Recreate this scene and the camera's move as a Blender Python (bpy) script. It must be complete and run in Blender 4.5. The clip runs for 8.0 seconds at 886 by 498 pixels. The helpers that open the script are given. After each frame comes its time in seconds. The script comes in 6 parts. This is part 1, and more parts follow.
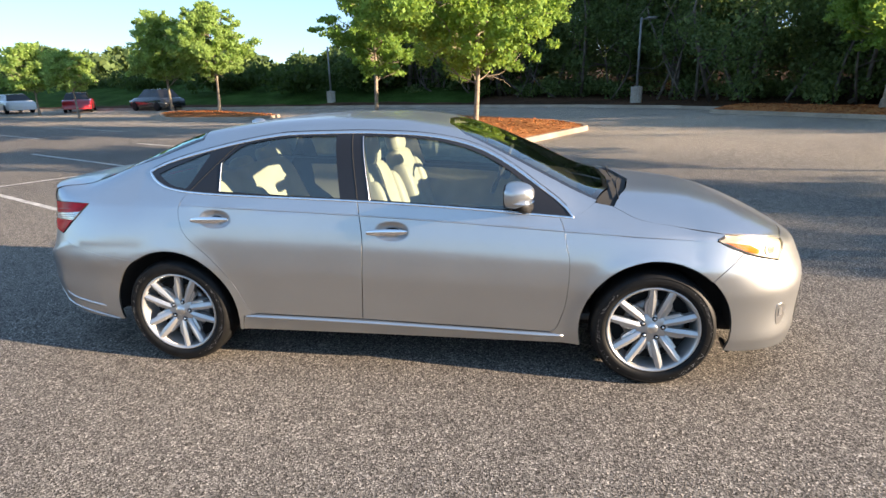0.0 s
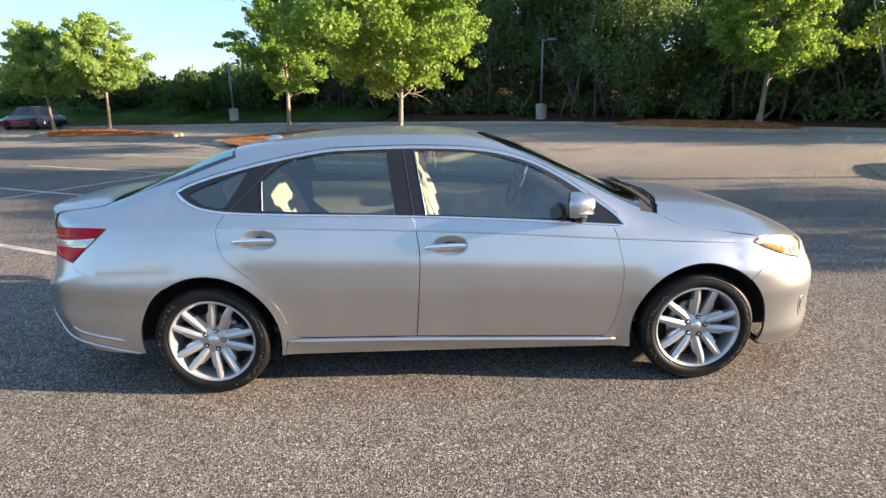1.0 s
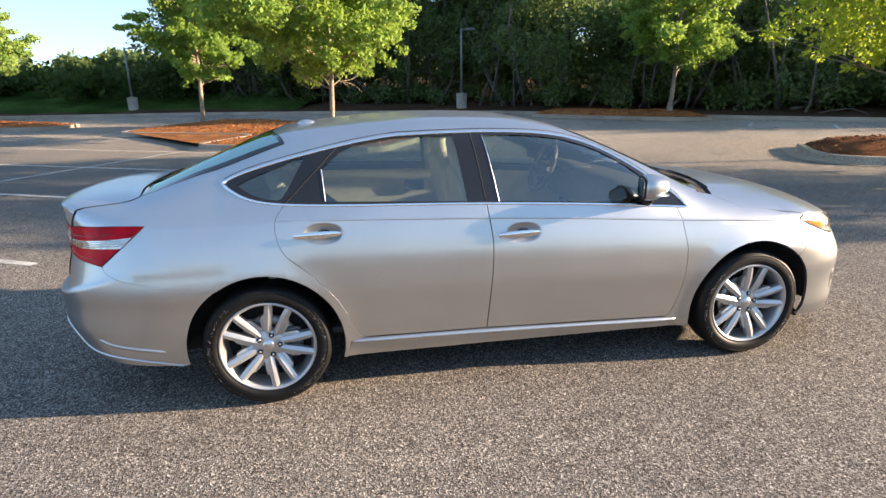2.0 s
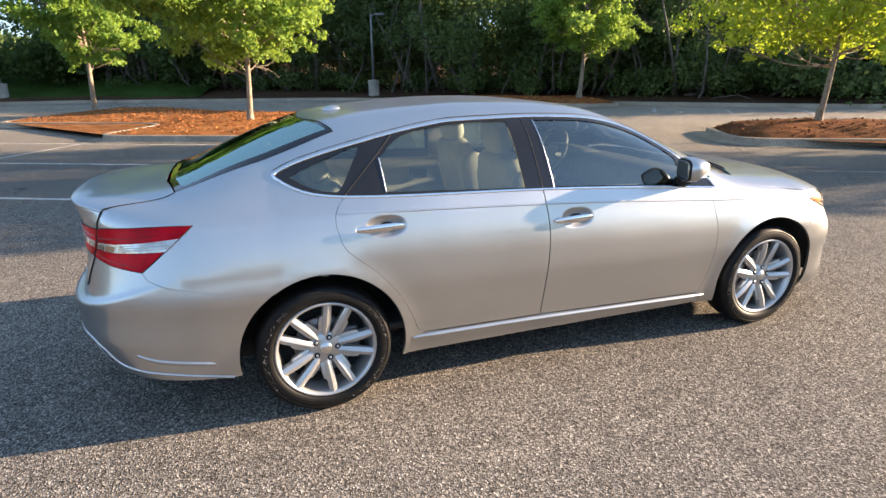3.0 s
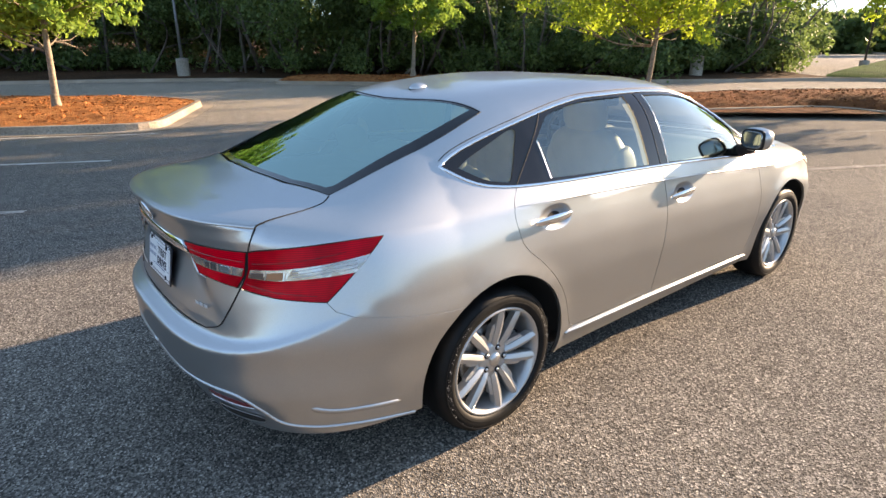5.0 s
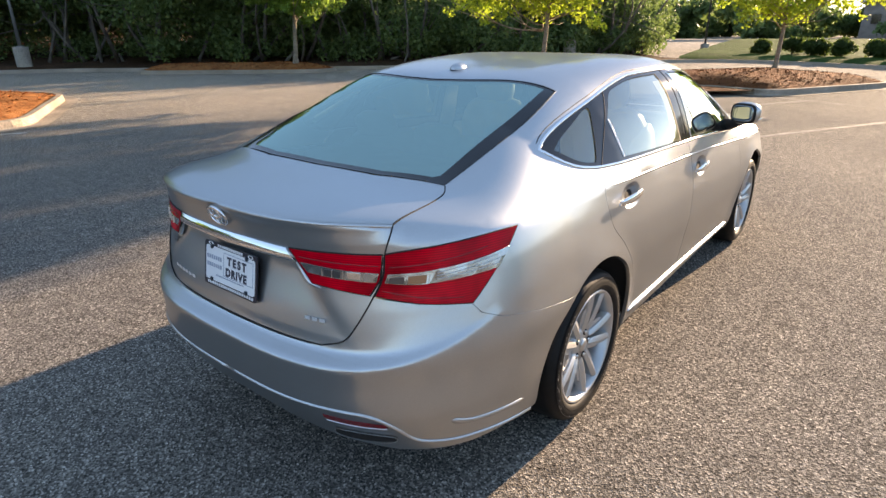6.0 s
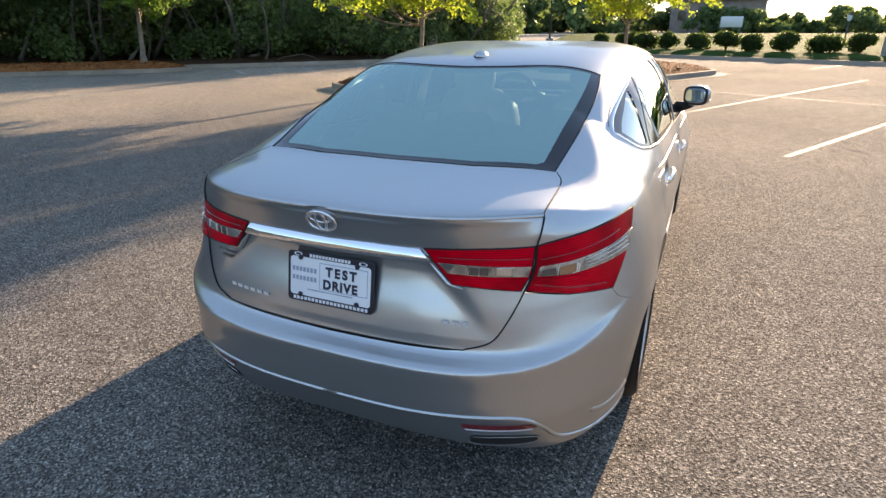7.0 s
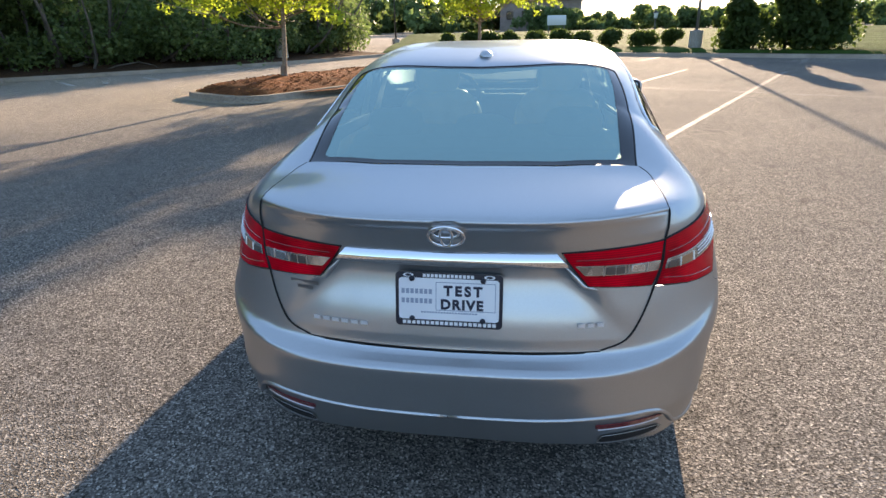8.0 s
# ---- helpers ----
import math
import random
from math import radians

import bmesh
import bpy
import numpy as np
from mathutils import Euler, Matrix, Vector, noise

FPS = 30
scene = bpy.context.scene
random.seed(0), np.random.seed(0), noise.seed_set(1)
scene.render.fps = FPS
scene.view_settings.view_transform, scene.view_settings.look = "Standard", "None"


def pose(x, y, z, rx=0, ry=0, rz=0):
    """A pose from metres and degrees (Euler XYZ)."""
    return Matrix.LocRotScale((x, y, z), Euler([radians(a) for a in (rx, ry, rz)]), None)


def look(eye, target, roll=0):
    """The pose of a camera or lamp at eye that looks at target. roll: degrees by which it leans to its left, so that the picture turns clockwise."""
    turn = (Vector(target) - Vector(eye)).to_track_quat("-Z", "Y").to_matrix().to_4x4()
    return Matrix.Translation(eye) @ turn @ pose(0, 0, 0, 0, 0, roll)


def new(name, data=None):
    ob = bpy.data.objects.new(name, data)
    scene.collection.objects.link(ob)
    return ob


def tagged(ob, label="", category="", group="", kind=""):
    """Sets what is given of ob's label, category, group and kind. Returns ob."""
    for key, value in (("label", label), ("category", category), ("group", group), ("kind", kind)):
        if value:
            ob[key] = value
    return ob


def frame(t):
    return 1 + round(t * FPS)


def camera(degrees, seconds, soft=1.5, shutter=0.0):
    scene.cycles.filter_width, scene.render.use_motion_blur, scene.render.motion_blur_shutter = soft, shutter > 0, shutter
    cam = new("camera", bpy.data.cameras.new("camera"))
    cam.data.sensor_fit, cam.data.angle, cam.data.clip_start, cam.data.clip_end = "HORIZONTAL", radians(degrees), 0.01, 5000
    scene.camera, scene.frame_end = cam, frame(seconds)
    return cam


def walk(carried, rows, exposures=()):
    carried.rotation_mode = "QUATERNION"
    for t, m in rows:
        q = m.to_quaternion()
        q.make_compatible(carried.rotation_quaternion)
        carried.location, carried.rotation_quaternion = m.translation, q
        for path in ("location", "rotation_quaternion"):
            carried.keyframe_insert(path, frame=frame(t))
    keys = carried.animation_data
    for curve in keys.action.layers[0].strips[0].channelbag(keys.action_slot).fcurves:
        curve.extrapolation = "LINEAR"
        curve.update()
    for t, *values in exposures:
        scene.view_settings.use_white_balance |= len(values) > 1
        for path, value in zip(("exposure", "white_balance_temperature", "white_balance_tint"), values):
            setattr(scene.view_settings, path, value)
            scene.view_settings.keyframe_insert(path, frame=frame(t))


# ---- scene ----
cam = camera(75.2, 8.0)
PATH = [
    (0, (2.157, -3.892, 1.679), (1.852, -1.998, 1.112), -1.5),
    (0.5, (1.724, -3.901, 1.7), (1.591, -1.981, 1.157), -1.3),
    (1, (1.293, -3.968, 1.686), (1.324, -2.037, 1.166), -1.3),
    (1.5, (0.867, -3.876, 1.669), (1.042, -1.955, 1.139), -1.2),
    (2.8, (-0.203, -3.525, 1.647), (0.393, -1.713, 1.046), -0.6),
    (3, (-0.329, -3.455, 1.648), (0.322, -1.663, 1.047), -0.6),
    (3.5, (-0.689, -3.269, 1.644), (0.101, -1.536, 1.035), -0.4),
    (4, (-0.988, -2.992, 1.646), (-0.057, -1.341, 1.008), -0.3),
    (4.5, (-1.277, -2.697, 1.632), (-0.217, -1.133, 0.977), -0.2),
    (4.7, (-1.4, -2.59, 1.632), (-0.287, -1.062, 0.977), -0.2),
    (5.8, (-1.958, -1.844, 1.59), (-0.541, -0.626, 0.877), -0.1),
    (6, (-2.057, -1.708, 1.589), (-0.586, -0.553, 0.88), -0.3),
    (6.5, (-2.25, -1.352, 1.549), (-0.66, -0.38, 0.824), -0.35),
    (7, (-2.403, -0.972, 1.55), (-0.698, -0.216, 0.828), -0.4),
    (7.5, (-2.556, -0.595, 1.549), (-0.775, -0.061, 0.815), -1.2),
    (8, (-2.539, -0.223, 1.558), (-0.699, 0.071, 0.833), -1.35),
]
walk(cam, [(t, look(eye, target, roll)) for t, eye, target, roll in PATH], exposures=[(0.0, 2.07, 6560, 15), (3.5, 2.22, 7020, 18), (4.5, 2.21, 7160, 18), (6.5, 2.09, 7260, 19), (8.0, 2.11, 6720, 17)])

from mathutils import geometry


# ---- light ----
SUN_AZ, SUN_EL = radians(-8.0), radians(12.2)
world = bpy.data.worlds.new("sky")
scene.world = world
world.use_nodes = True
wt = world.node_tree
sky = wt.nodes.new("ShaderNodeTexSky")
sky.sky_type = "NISHITA"
sky.sun_disc = False
sky.sun_elevation = SUN_EL
sky.sun_rotation = radians(90) - SUN_AZ
sky.altitude = 1800
sky.air_density, sky.dust_density, sky.ozone_density = 1.0, 0.9, 2.5
haze = wt.nodes.new("ShaderNodeMix")          # thin even haze under the blue
haze.data_type = "RGBA"
haze.inputs[0].default_value = 0.60
haze.inputs[7].default_value = (1.05, 1.75, 2.65, 1)
wt.links.new(sky.outputs[0], haze.inputs[6])
wt.links.new(haze.outputs[2], wt.nodes["Background"].inputs[0])
wt.nodes["Background"].inputs[1].default_value = 0.10
sun_data = bpy.data.lights.new("sun", "SUN")
sun_data.energy, sun_data.angle, sun_data.color = 5.0, radians(0.6), (1.0, 0.80, 0.56)
sun = new("sun", sun_data)
to_sun = Vector((math.cos(SUN_EL) * math.cos(SUN_AZ), math.cos(SUN_EL) * math.sin(SUN_AZ), math.sin(SUN_EL)))
sun.matrix_world = look(to_sun * 60, (0, 0, 0))


# ---- materials ----
def material(name, colour, rough=0.5, metal=0.0, coat=0.0, spec=0.5, build=None):
    m = bpy.data.materials.new(name)
    m.use_nodes = True
    nt = m.node_tree
    b = nt.nodes["Principled BSDF"]
    b.inputs["Base Color"].default_value = (*colour, 1)
    b.inputs["Roughness"].default_value = rough
    b.inputs["Metallic"].default_value = metal
    b.inputs["Coat Weight"].default_value = coat
    b.inputs["Coat Roughness"].default_value = 0.04
    b.inputs["Specular IOR Level"].default_value = spec
    if build:
        build(nt, b)
    return m


def node(nt, kind, **values):
    n = nt.nodes.new(kind)
    for k, v in values.items():
        n.inputs[k.replace("_", " ")].default_value = v
    return n


def noise_tex(nt, scale, detail=4, rough=0.55, coords=None):
    n = node(nt, "ShaderNodeTexNoise", Scale=scale, Detail=detail, Roughness=rough)
    if coords is None:
        coords = nt.nodes.new("ShaderNodeTexCoord").outputs["Object"]
    nt.links.new(coords, n.inputs["Vector"])
    return n


def ramp(nt, source, stops):
    r = nt.nodes.new("ShaderNodeValToRGB")
    while len(r.color_ramp.elements) < len(stops):
        r.color_ramp.elements.new(0.5)
    for e, (at, c) in zip(r.color_ramp.elements, stops):
        e.position, e.color = at, (*c, 1)
    nt.links.new(source, r.inputs[0])
    return r.outputs[0]


def mix(nt, a, b, fac, mode="MIX"):
    m = nt.nodes.new("ShaderNodeMix")
    m.data_type, m.blend_type = "RGBA", mode
    for socket, value in ((m.inputs[0], fac), (m.inputs[6], a), (m.inputs[7], b)):
        if isinstance(value, (int, float)):
            socket.default_value = value
        elif isinstance(value, tuple):
            socket.default_value = (*value, 1)
        else:
            nt.links.new(value, socket)
    return m.outputs[2]


def bump(nt, b, height, strength, distance):
    n = node(nt, "ShaderNodeBump", Strength=strength, Distance=distance)
    nt.links.new(height, n.inputs["Height"])
    nt.links.new(n.outputs[0], b.inputs["Normal"])
    return n


def mottled(dark, light, scale, bump_at=None, detail=6, fine=None):
    """Colour that wanders between two tones at two scales, with relief."""
    def build(nt, b):
        a = noise_tex(nt, scale, detail)
        c = ramp(nt, a.outputs[0], ((0.3, dark), (0.7, light)))
        if fine:
            f = noise_tex(nt, fine, 3, 0.7)
            c = mix(nt, c, ramp(nt, f.outputs[0], ((0.35, (0.55, 0.55, 0.55)), (0.65, (1.25, 1.25, 1.25)))), 0.8, "MULTIPLY")
        nt.links.new(c, b.inputs["Base Color"])
        if bump_at:
            h = noise_tex(nt, bump_at[0], 4, 0.6)
            bump(nt, b, h.outputs[0], bump_at[1], bump_at[2])
    return build


def paint_build(nt, b):
    """Metallic paint: fine flakes in two lobes, one tight and one broad, under a clear coat."""
    flake = node(nt, "ShaderNodeTexVoronoi", Scale=900.0)
    co = nt.nodes.new("ShaderNodeTexCoord")
    nt.links.new(co.outputs["Object"], flake.inputs["Vector"])
    c = ramp(nt, flake.outputs["Color"], ((0.0, (0.478, 0.490, 0.497)), (1.0, (0.577, 0.592, 0.602))))
    dust = noise_tex(nt, 2.2, 5)
    c = mix(nt, c, ramp(nt, dust.outputs[0], ((0.35, (0.95, 0.95, 0.95)), (0.7, (1, 1, 1)))), 1.0, "MULTIPLY")
    broad = nt.nodes.new("ShaderNodeBsdfPrincipled")
    broad.inputs["Metallic"].default_value = 0.95
    broad.inputs["Coat Weight"].default_value = 0.35
    broad.inputs["Coat Roughness"].default_value = 0.04
    for lobe, low_r, high_r in ((b, 0.17, 0.20), (broad, 0.38, 0.43)):
        nt.links.new(c, lobe.inputs["Base Color"])
        lobe.inputs["Specular Tint"].default_value = (0.55, 0.57, 0.60, 1)      # flakes dull at a flat angle
        nt.links.new(ramp(nt, dust.outputs[0], ((0.3, (low_r,) * 3), (0.75, (high_r,) * 3))), lobe.inputs["Roughness"])
    both_lobes = nt.nodes.new("ShaderNodeMixShader")
    both_lobes.inputs[0].default_value = 0.54
    nt.links.new(b.outputs[0], both_lobes.inputs[1])
    nt.links.new(broad.outputs[0], both_lobes.inputs[2])
    nt.links.new(both_lobes.outputs[0], nt.nodes["Material Output"].inputs[0])


def asphalt_build(nt, b):
    co = nt.nodes.new("ShaderNodeTexCoord").outputs["Object"]
    stones = node(nt, "ShaderNodeTexVoronoi", Scale=135.0)
    nt.links.new(co, stones.inputs["Vector"])
    tone = ramp(nt, stones.outputs["Color"], ((0.0, (0.022, 0.021, 0.018)), (0.45, (0.118, 0.108, 0.096)), (0.75, (0.25, 0.23, 0.203)), (1.0, (0.60, 0.555, 0.49))))
    patch = noise_tex(nt, 0.22, 6, 0.6, co)
    fine = noise_tex(nt, 7.0, 5, 0.65, co)
    tone = mix(nt, tone, ramp(nt, patch.outputs[0], ((0.3, (0.80, 0.80, 0.82)), (0.7, (1.18, 1.15, 1.10)))), 1.0, "MULTIPLY")
    tone = mix(nt, tone, ramp(nt, fine.outputs[0], ((0.3, (0.86, 0.86, 0.86)), (0.7, (1.12, 1.12, 1.12)))), 1.0, "MULTIPLY")
    # Far asphalt painted lighter: distant haze and low-angle brightness put into the colour.
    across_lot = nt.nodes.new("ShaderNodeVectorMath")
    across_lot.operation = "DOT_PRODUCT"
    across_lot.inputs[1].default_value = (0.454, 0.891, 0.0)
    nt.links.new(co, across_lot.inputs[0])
    far_haze = nt.nodes.new("ShaderNodeMapRange")
    far_haze.inputs["From Min"].default_value, far_haze.inputs["From Max"].default_value = 6.5, 15.0
    nt.links.new(across_lot.outputs["Value"], far_haze.inputs["Value"])
    tone = mix(nt, tone, ramp(nt, far_haze.outputs[0], ((0.0, (1.0, 1.0, 1.0)), (1.0, (1.78, 1.70, 1.58)))), 1.0, "MULTIPLY")
    spot = noise_tex(nt, 1.3, 2, 0.4, co)
    tone = mix(nt, tone, (0.03, 0.03, 0.032), ramp(nt, spot.outputs[0], ((0.70, (0, 0, 0)), (0.78, (0.5, 0.5, 0.5)))))
    nt.links.new(tone, b.inputs["Base Color"])
    bump(nt, b, stones.outputs["Distance"], 0.7, 0.004)


def glass_material(name, tint, gloss=(1.0, 1.0, 1.0), rough=0.0, ior=1.62, faces=1.0):
    """A thin tinted pane: what passes is tinted, and it mirrors by the angle."""
    m = bpy.data.materials.new(name)
    m.use_nodes = True
    nt = m.node_tree
    nt.nodes.remove(nt.nodes["Principled BSDF"])
    clear = nt.nodes.new("ShaderNodeBsdfTransparent")
    clear.inputs[0].default_value = (*tint, 1)
    shine = node(nt, "ShaderNodeBsdfGlossy", Roughness=rough)
    shine.inputs[0].default_value = (*gloss, 1)
    f = node(nt, "ShaderNodeFresnel", IOR=ior)
    mx = nt.nodes.new("ShaderNodeMixShader")
    both = node(nt, "ShaderNodeMath")
    both.operation, both.use_clamp = "MULTIPLY", True
    both.inputs[1].default_value = faces              # both faces of a pane mirror
    nt.links.new(f.outputs[0], both.inputs[0])
    nt.links.new(both.outputs[0], mx.inputs[0])
    nt.links.new(clear.outputs[0], mx.inputs[1])
    nt.links.new(shine.outputs[0], mx.inputs[2])
    nt.links.new(mx.outputs[0], nt.nodes["Material Output"].inputs[0])
    return m


def leaf_material(name, dark, light, passing, share=0.45):
    def build(nt, b):
        g = nt.nodes.new("ShaderNodeNewGeometry")
        c = ramp(nt, g.outputs["Random Per Island"], ((0.0, dark), (1.0, light)))
        nt.links.new(c, b.inputs["Base Color"])
        t = nt.nodes.new("ShaderNodeBsdfTranslucent")
        nt.links.new(mix(nt, c, passing, 0.6), t.inputs[0])
        mx = nt.nodes.new("ShaderNodeMixShader")
        mx.inputs[0].default_value = share
        nt.links.new(b.outputs[0], mx.inputs[1])
        nt.links.new(t.outputs[0], mx.inputs[2])
        nt.links.new(mx.outputs[0], nt.nodes["Material Output"].inputs[0])
    return material(name, light, 0.6, spec=0.12, build=build)


def lens_build(dark, light, scale):
    """Fine moulded ribs behind a smooth clear face."""
    def build(nt, b):
        w = node(nt, "ShaderNodeTexWave", Scale=scale, Distortion=0.4)
        w.bands_direction = "Z"
        nt.links.new(nt.nodes.new("ShaderNodeTexCoord").outputs["Object"], w.inputs["Vector"])
        tone = ramp(nt, w.outputs[0], ((0.2, dark), (0.8, light)))
        depth = noise_tex(nt, 9.0, 2, 0.5)
        nt.links.new(mix(nt, tone, ramp(nt, depth.outputs[0], ((0.35, (0.55, 0.55, 0.55)), (0.62, (1.1, 1.1, 1.1)))), 1.0, "MULTIPLY"), b.inputs["Base Color"])
    return build


def facet_build(nt, b):
    v = node(nt, "ShaderNodeTexVoronoi", Scale=26.0)
    nt.links.new(nt.nodes.new("ShaderNodeTexCoord").outputs["Object"], v.inputs["Vector"])
    nt.links.new(ramp(nt, v.outputs["Color"], ((0.1, (0.20, 0.19, 0.175)), (0.5, (0.42, 0.40, 0.37)), (0.9, (0.62, 0.61, 0.59)))), b.inputs["Base Color"])
    bump(nt, b, v.outputs["Distance"], 0.3, 0.006)


PAINT = material("silver_paint", (0.52, 0.52, 0.51), 0.27, 0.95, 0.35, build=paint_build)
BLACK_GLOSS = material("gloss_black", (0.012, 0.012, 0.014), 0.08)
BLACK = material("black_plastic", (0.012, 0.012, 0.013), 0.6, spec=0.25)
LINER = material("dark_liner", (0.010, 0.010, 0.010), 0.9)
CHROME = material("chrome", (0.86, 0.86, 0.87), 0.07, 1.0)
SATIN = material("satin_metal", (0.66, 0.66, 0.66), 0.28, 1.0)
ALLOY = material("alloy_wheel", (0.50, 0.50, 0.495), 0.34, 0.7, 0.4)
ALLOY_DARK = material("alloy_inner", (0.16, 0.16, 0.16), 0.5, 0.6)
DISC = material("brake_disc", (0.32, 0.31, 0.30), 0.4, 0.9, build=mottled((0.2, 0.19, 0.18), (0.4, 0.39, 0.38), 40))
RUBBER = material("tyre_rubber", (0.006, 0.006, 0.006), 0.55, spec=0.22, build=mottled((0.004, 0.004, 0.004), (0.009, 0.009, 0.009), 25, (160, 0.2, 0.002)))
GLASS_SIDE = glass_material("side_glass", (0.45, 0.54, 0.50), (0.92, 1.0, 0.97), ior=1.62, faces=2.4)
GLASS_REAR = glass_material("rear_glass", (0.18, 0.26, 0.24), (0.70, 1.0, 0.95), ior=5.0)
GLASS_FRONT = glass_material("windshield_glass", (0.58, 0.68, 0.62), ior=2.0)
GLASS_LAMP = glass_material("lamp_glass", (0.96, 0.95, 0.93))
RED_LENS = material("red_lens", (0.50, 0.0, 0.016), 0.22, coat=0.12, spec=0.06, build=lens_build((0.44, 0.0, 0.008), (0.66, 0.0, 0.014), 45))
RED_DEEP = material("deep_red_lens", (0.42, 0.0, 0.010), 0.22, coat=0.12, spec=0.06, build=lens_build((0.50, 0.0, 0.008), (0.72, 0.0, 0.014), 45))
RED_DARK = material("dark_red_lens", (0.16, 0.004, 0.008), 0.10, coat=1.0)
CLEAR_LENS = material("clear_lens", (0.55, 0.54, 0.52), 0.16, 0.8, 1.0, build=facet_build)
LAMP_BOWL = material("lamp_bowl", (0.46, 0.42, 0.35), 0.35, 0.3)
LETTER_METAL = material("bright_lettering", (0.80, 0.80, 0.80), 0.3, 0.4)
LENS_SMOKE = material("smoked_cell", (0.10, 0.085, 0.08), 0.2, 0.4, 1.0)
AMBER_DULL = material("unlit_amber_bulb", (0.36, 0.17, 0.08), 0.25, coat=1.0)
TYRE_MARK = material("worn_tyre_mark", (0.30, 0.29, 0.28), 0.8, build=mottled((0.05, 0.05, 0.05), (0.42, 0.41, 0.40), 60))
AMBER = material("amber_lens", (0.75, 0.17, 0.015), 0.18, coat=1.0)
CREAM = material("cream_leather", (0.48, 0.46, 0.37), 0.5, build=mottled((0.43, 0.41, 0.33), (0.53, 0.51, 0.41), 9, (120, 0.2, 0.002)))
CREAM_DARK = material("beige_trim", (0.42, 0.39, 0.30), 0.6, build=mottled((0.37, 0.34, 0.26), (0.46, 0.43, 0.33), 12, (200, 0.2, 0.002)))
HEADLINER = material("headliner_cloth", (0.50, 0.48, 0.42), 0.9, build=mottled((0.45, 0.43, 0.38), (0.54, 0.52, 0.46), 30))
DASH = material("dash_vinyl", (0.035, 0.034, 0.033), 0.6, build=mottled((0.028, 0.027, 0.026), (0.045, 0.044, 0.042), 20, (250, 0.3, 0.002)))
PLATE_WHITE = material("plate_card", (0.78, 0.79, 0.80), 0.35, build=mottled((0.74, 0.75, 0.77), (0.82, 0.83, 0.83), 6))
NAVY = material("plate_frame_ink", (0.012, 0.014, 0.026), 0.3)
INK = material("print_ink", (0.015, 0.018, 0.04), 0.5)
INK_GREY = material("pale_ink", (0.30, 0.34, 0.42), 0.5)
WHITE_INK = material("white_print", (0.78, 0.78, 0.78), 0.5)
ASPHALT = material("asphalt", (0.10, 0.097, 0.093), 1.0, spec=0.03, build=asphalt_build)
CONCRETE = material("concrete", (0.42, 0.39, 0.34), 0.85, spec=0.05, build=mottled((0.34, 0.31, 0.27), (0.50, 0.46, 0.40), 1.6, (60, 0.4, 0.004), fine=35))
KERB = material("kerb_concrete", (0.36, 0.30, 0.235), 0.85, spec=0.05, build=mottled((0.26, 0.215, 0.165), (0.42, 0.35, 0.275), 1.1, (50, 0.4, 0.004), fine=30))
MULCH = material("red_mulch", (0.34, 0.11, 0.045), 0.95, spec=0.05, build=mottled((0.20, 0.074, 0.026), (0.50, 0.215, 0.080), 3.0, (45, 1.0, 0.03), fine=28))
# Darker copy of the mulch: the shade on that mound is in its colour.
MULCH_SHADED = material("shaded_brown_mulch", (0.20, 0.08, 0.04), 0.95, spec=0.05, build=mottled((0.10, 0.040, 0.018), (0.27, 0.105, 0.045), 3.0, (45, 1.0, 0.03), fine=28))


def chip_build(nt, b):
    g = nt.nodes.new("ShaderNodeNewGeometry")
    nt.links.new(ramp(nt, g.outputs["Random Per Island"], ((0.0, (0.12, 0.035, 0.012)), (0.6, (0.42, 0.14, 0.045)), (1.0, (0.50, 0.20, 0.075)))), b.inputs["Base Color"])


BARK_CHIP = material("bark_chip", (0.40, 0.14, 0.05), 0.95, spec=0.05, build=chip_build)
# Chips for the same bed, darkened to carry its shade.
BARK_SHADED = material("shaded_brown_bark_chip", (0.20, 0.09, 0.05), 0.95, spec=0.05, build=mottled((0.08, 0.032, 0.015), (0.30, 0.13, 0.06), 14))
LINE = material("line_paint", (0.62, 0.60, 0.55), 0.7, spec=0.05, build=mottled((0.30, 0.285, 0.255), (0.66, 0.63, 0.57), 5.0, (120, 0.5, 0.003), fine=60))
LINE_WORN = material("worn_line_paint", (0.34, 0.32, 0.28), 0.8, spec=0.05, build=mottled((0.14, 0.13, 0.115), (0.36, 0.335, 0.295), 5.0, (120, 0.5, 0.003), fine=60))
GRASS = material("rough_grass", (0.05, 0.07, 0.022), 0.95, spec=0.02, build=mottled((0.025, 0.05, 0.010), (0.06, 0.11, 0.025), 0.5, (9, 1.0, 0.08), fine=11))
EARTH = material("woodland_earth", (0.07, 0.045, 0.028), 0.95, spec=0.05, build=mottled((0.04, 0.028, 0.018), (0.12, 0.065, 0.038), 0.35, (8, 1.0, 0.06), fine=9))
BARK = material("young_bark", (0.27, 0.22, 0.16), 0.9, build=mottled((0.19, 0.15, 0.11), (0.34, 0.28, 0.21), 7, (30, 0.8, 0.01), fine=22))
BARK_DARK = material("woodland_bark", (0.10, 0.08, 0.06), 0.95, build=mottled((0.055, 0.047, 0.038), (0.17, 0.148, 0.12), 3, (14, 0.8, 0.02)))
LEAF = leaf_material("sunlit_leaf", (0.09, 0.170, 0.034), (0.22, 0.340, 0.078), (0.46, 0.64, 0.095), 0.42)
LEAF_LIGHT = leaf_material("light_green_leaf", (0.14, 0.22, 0.06), (0.30, 0.42, 0.13), (0.56, 0.72, 0.18), 0.5)
LEAF_YELLOW = leaf_material("yellow_green_leaf", (0.16, 0.24, 0.025), (0.34, 0.45, 0.060), (0.60, 0.72, 0.06))
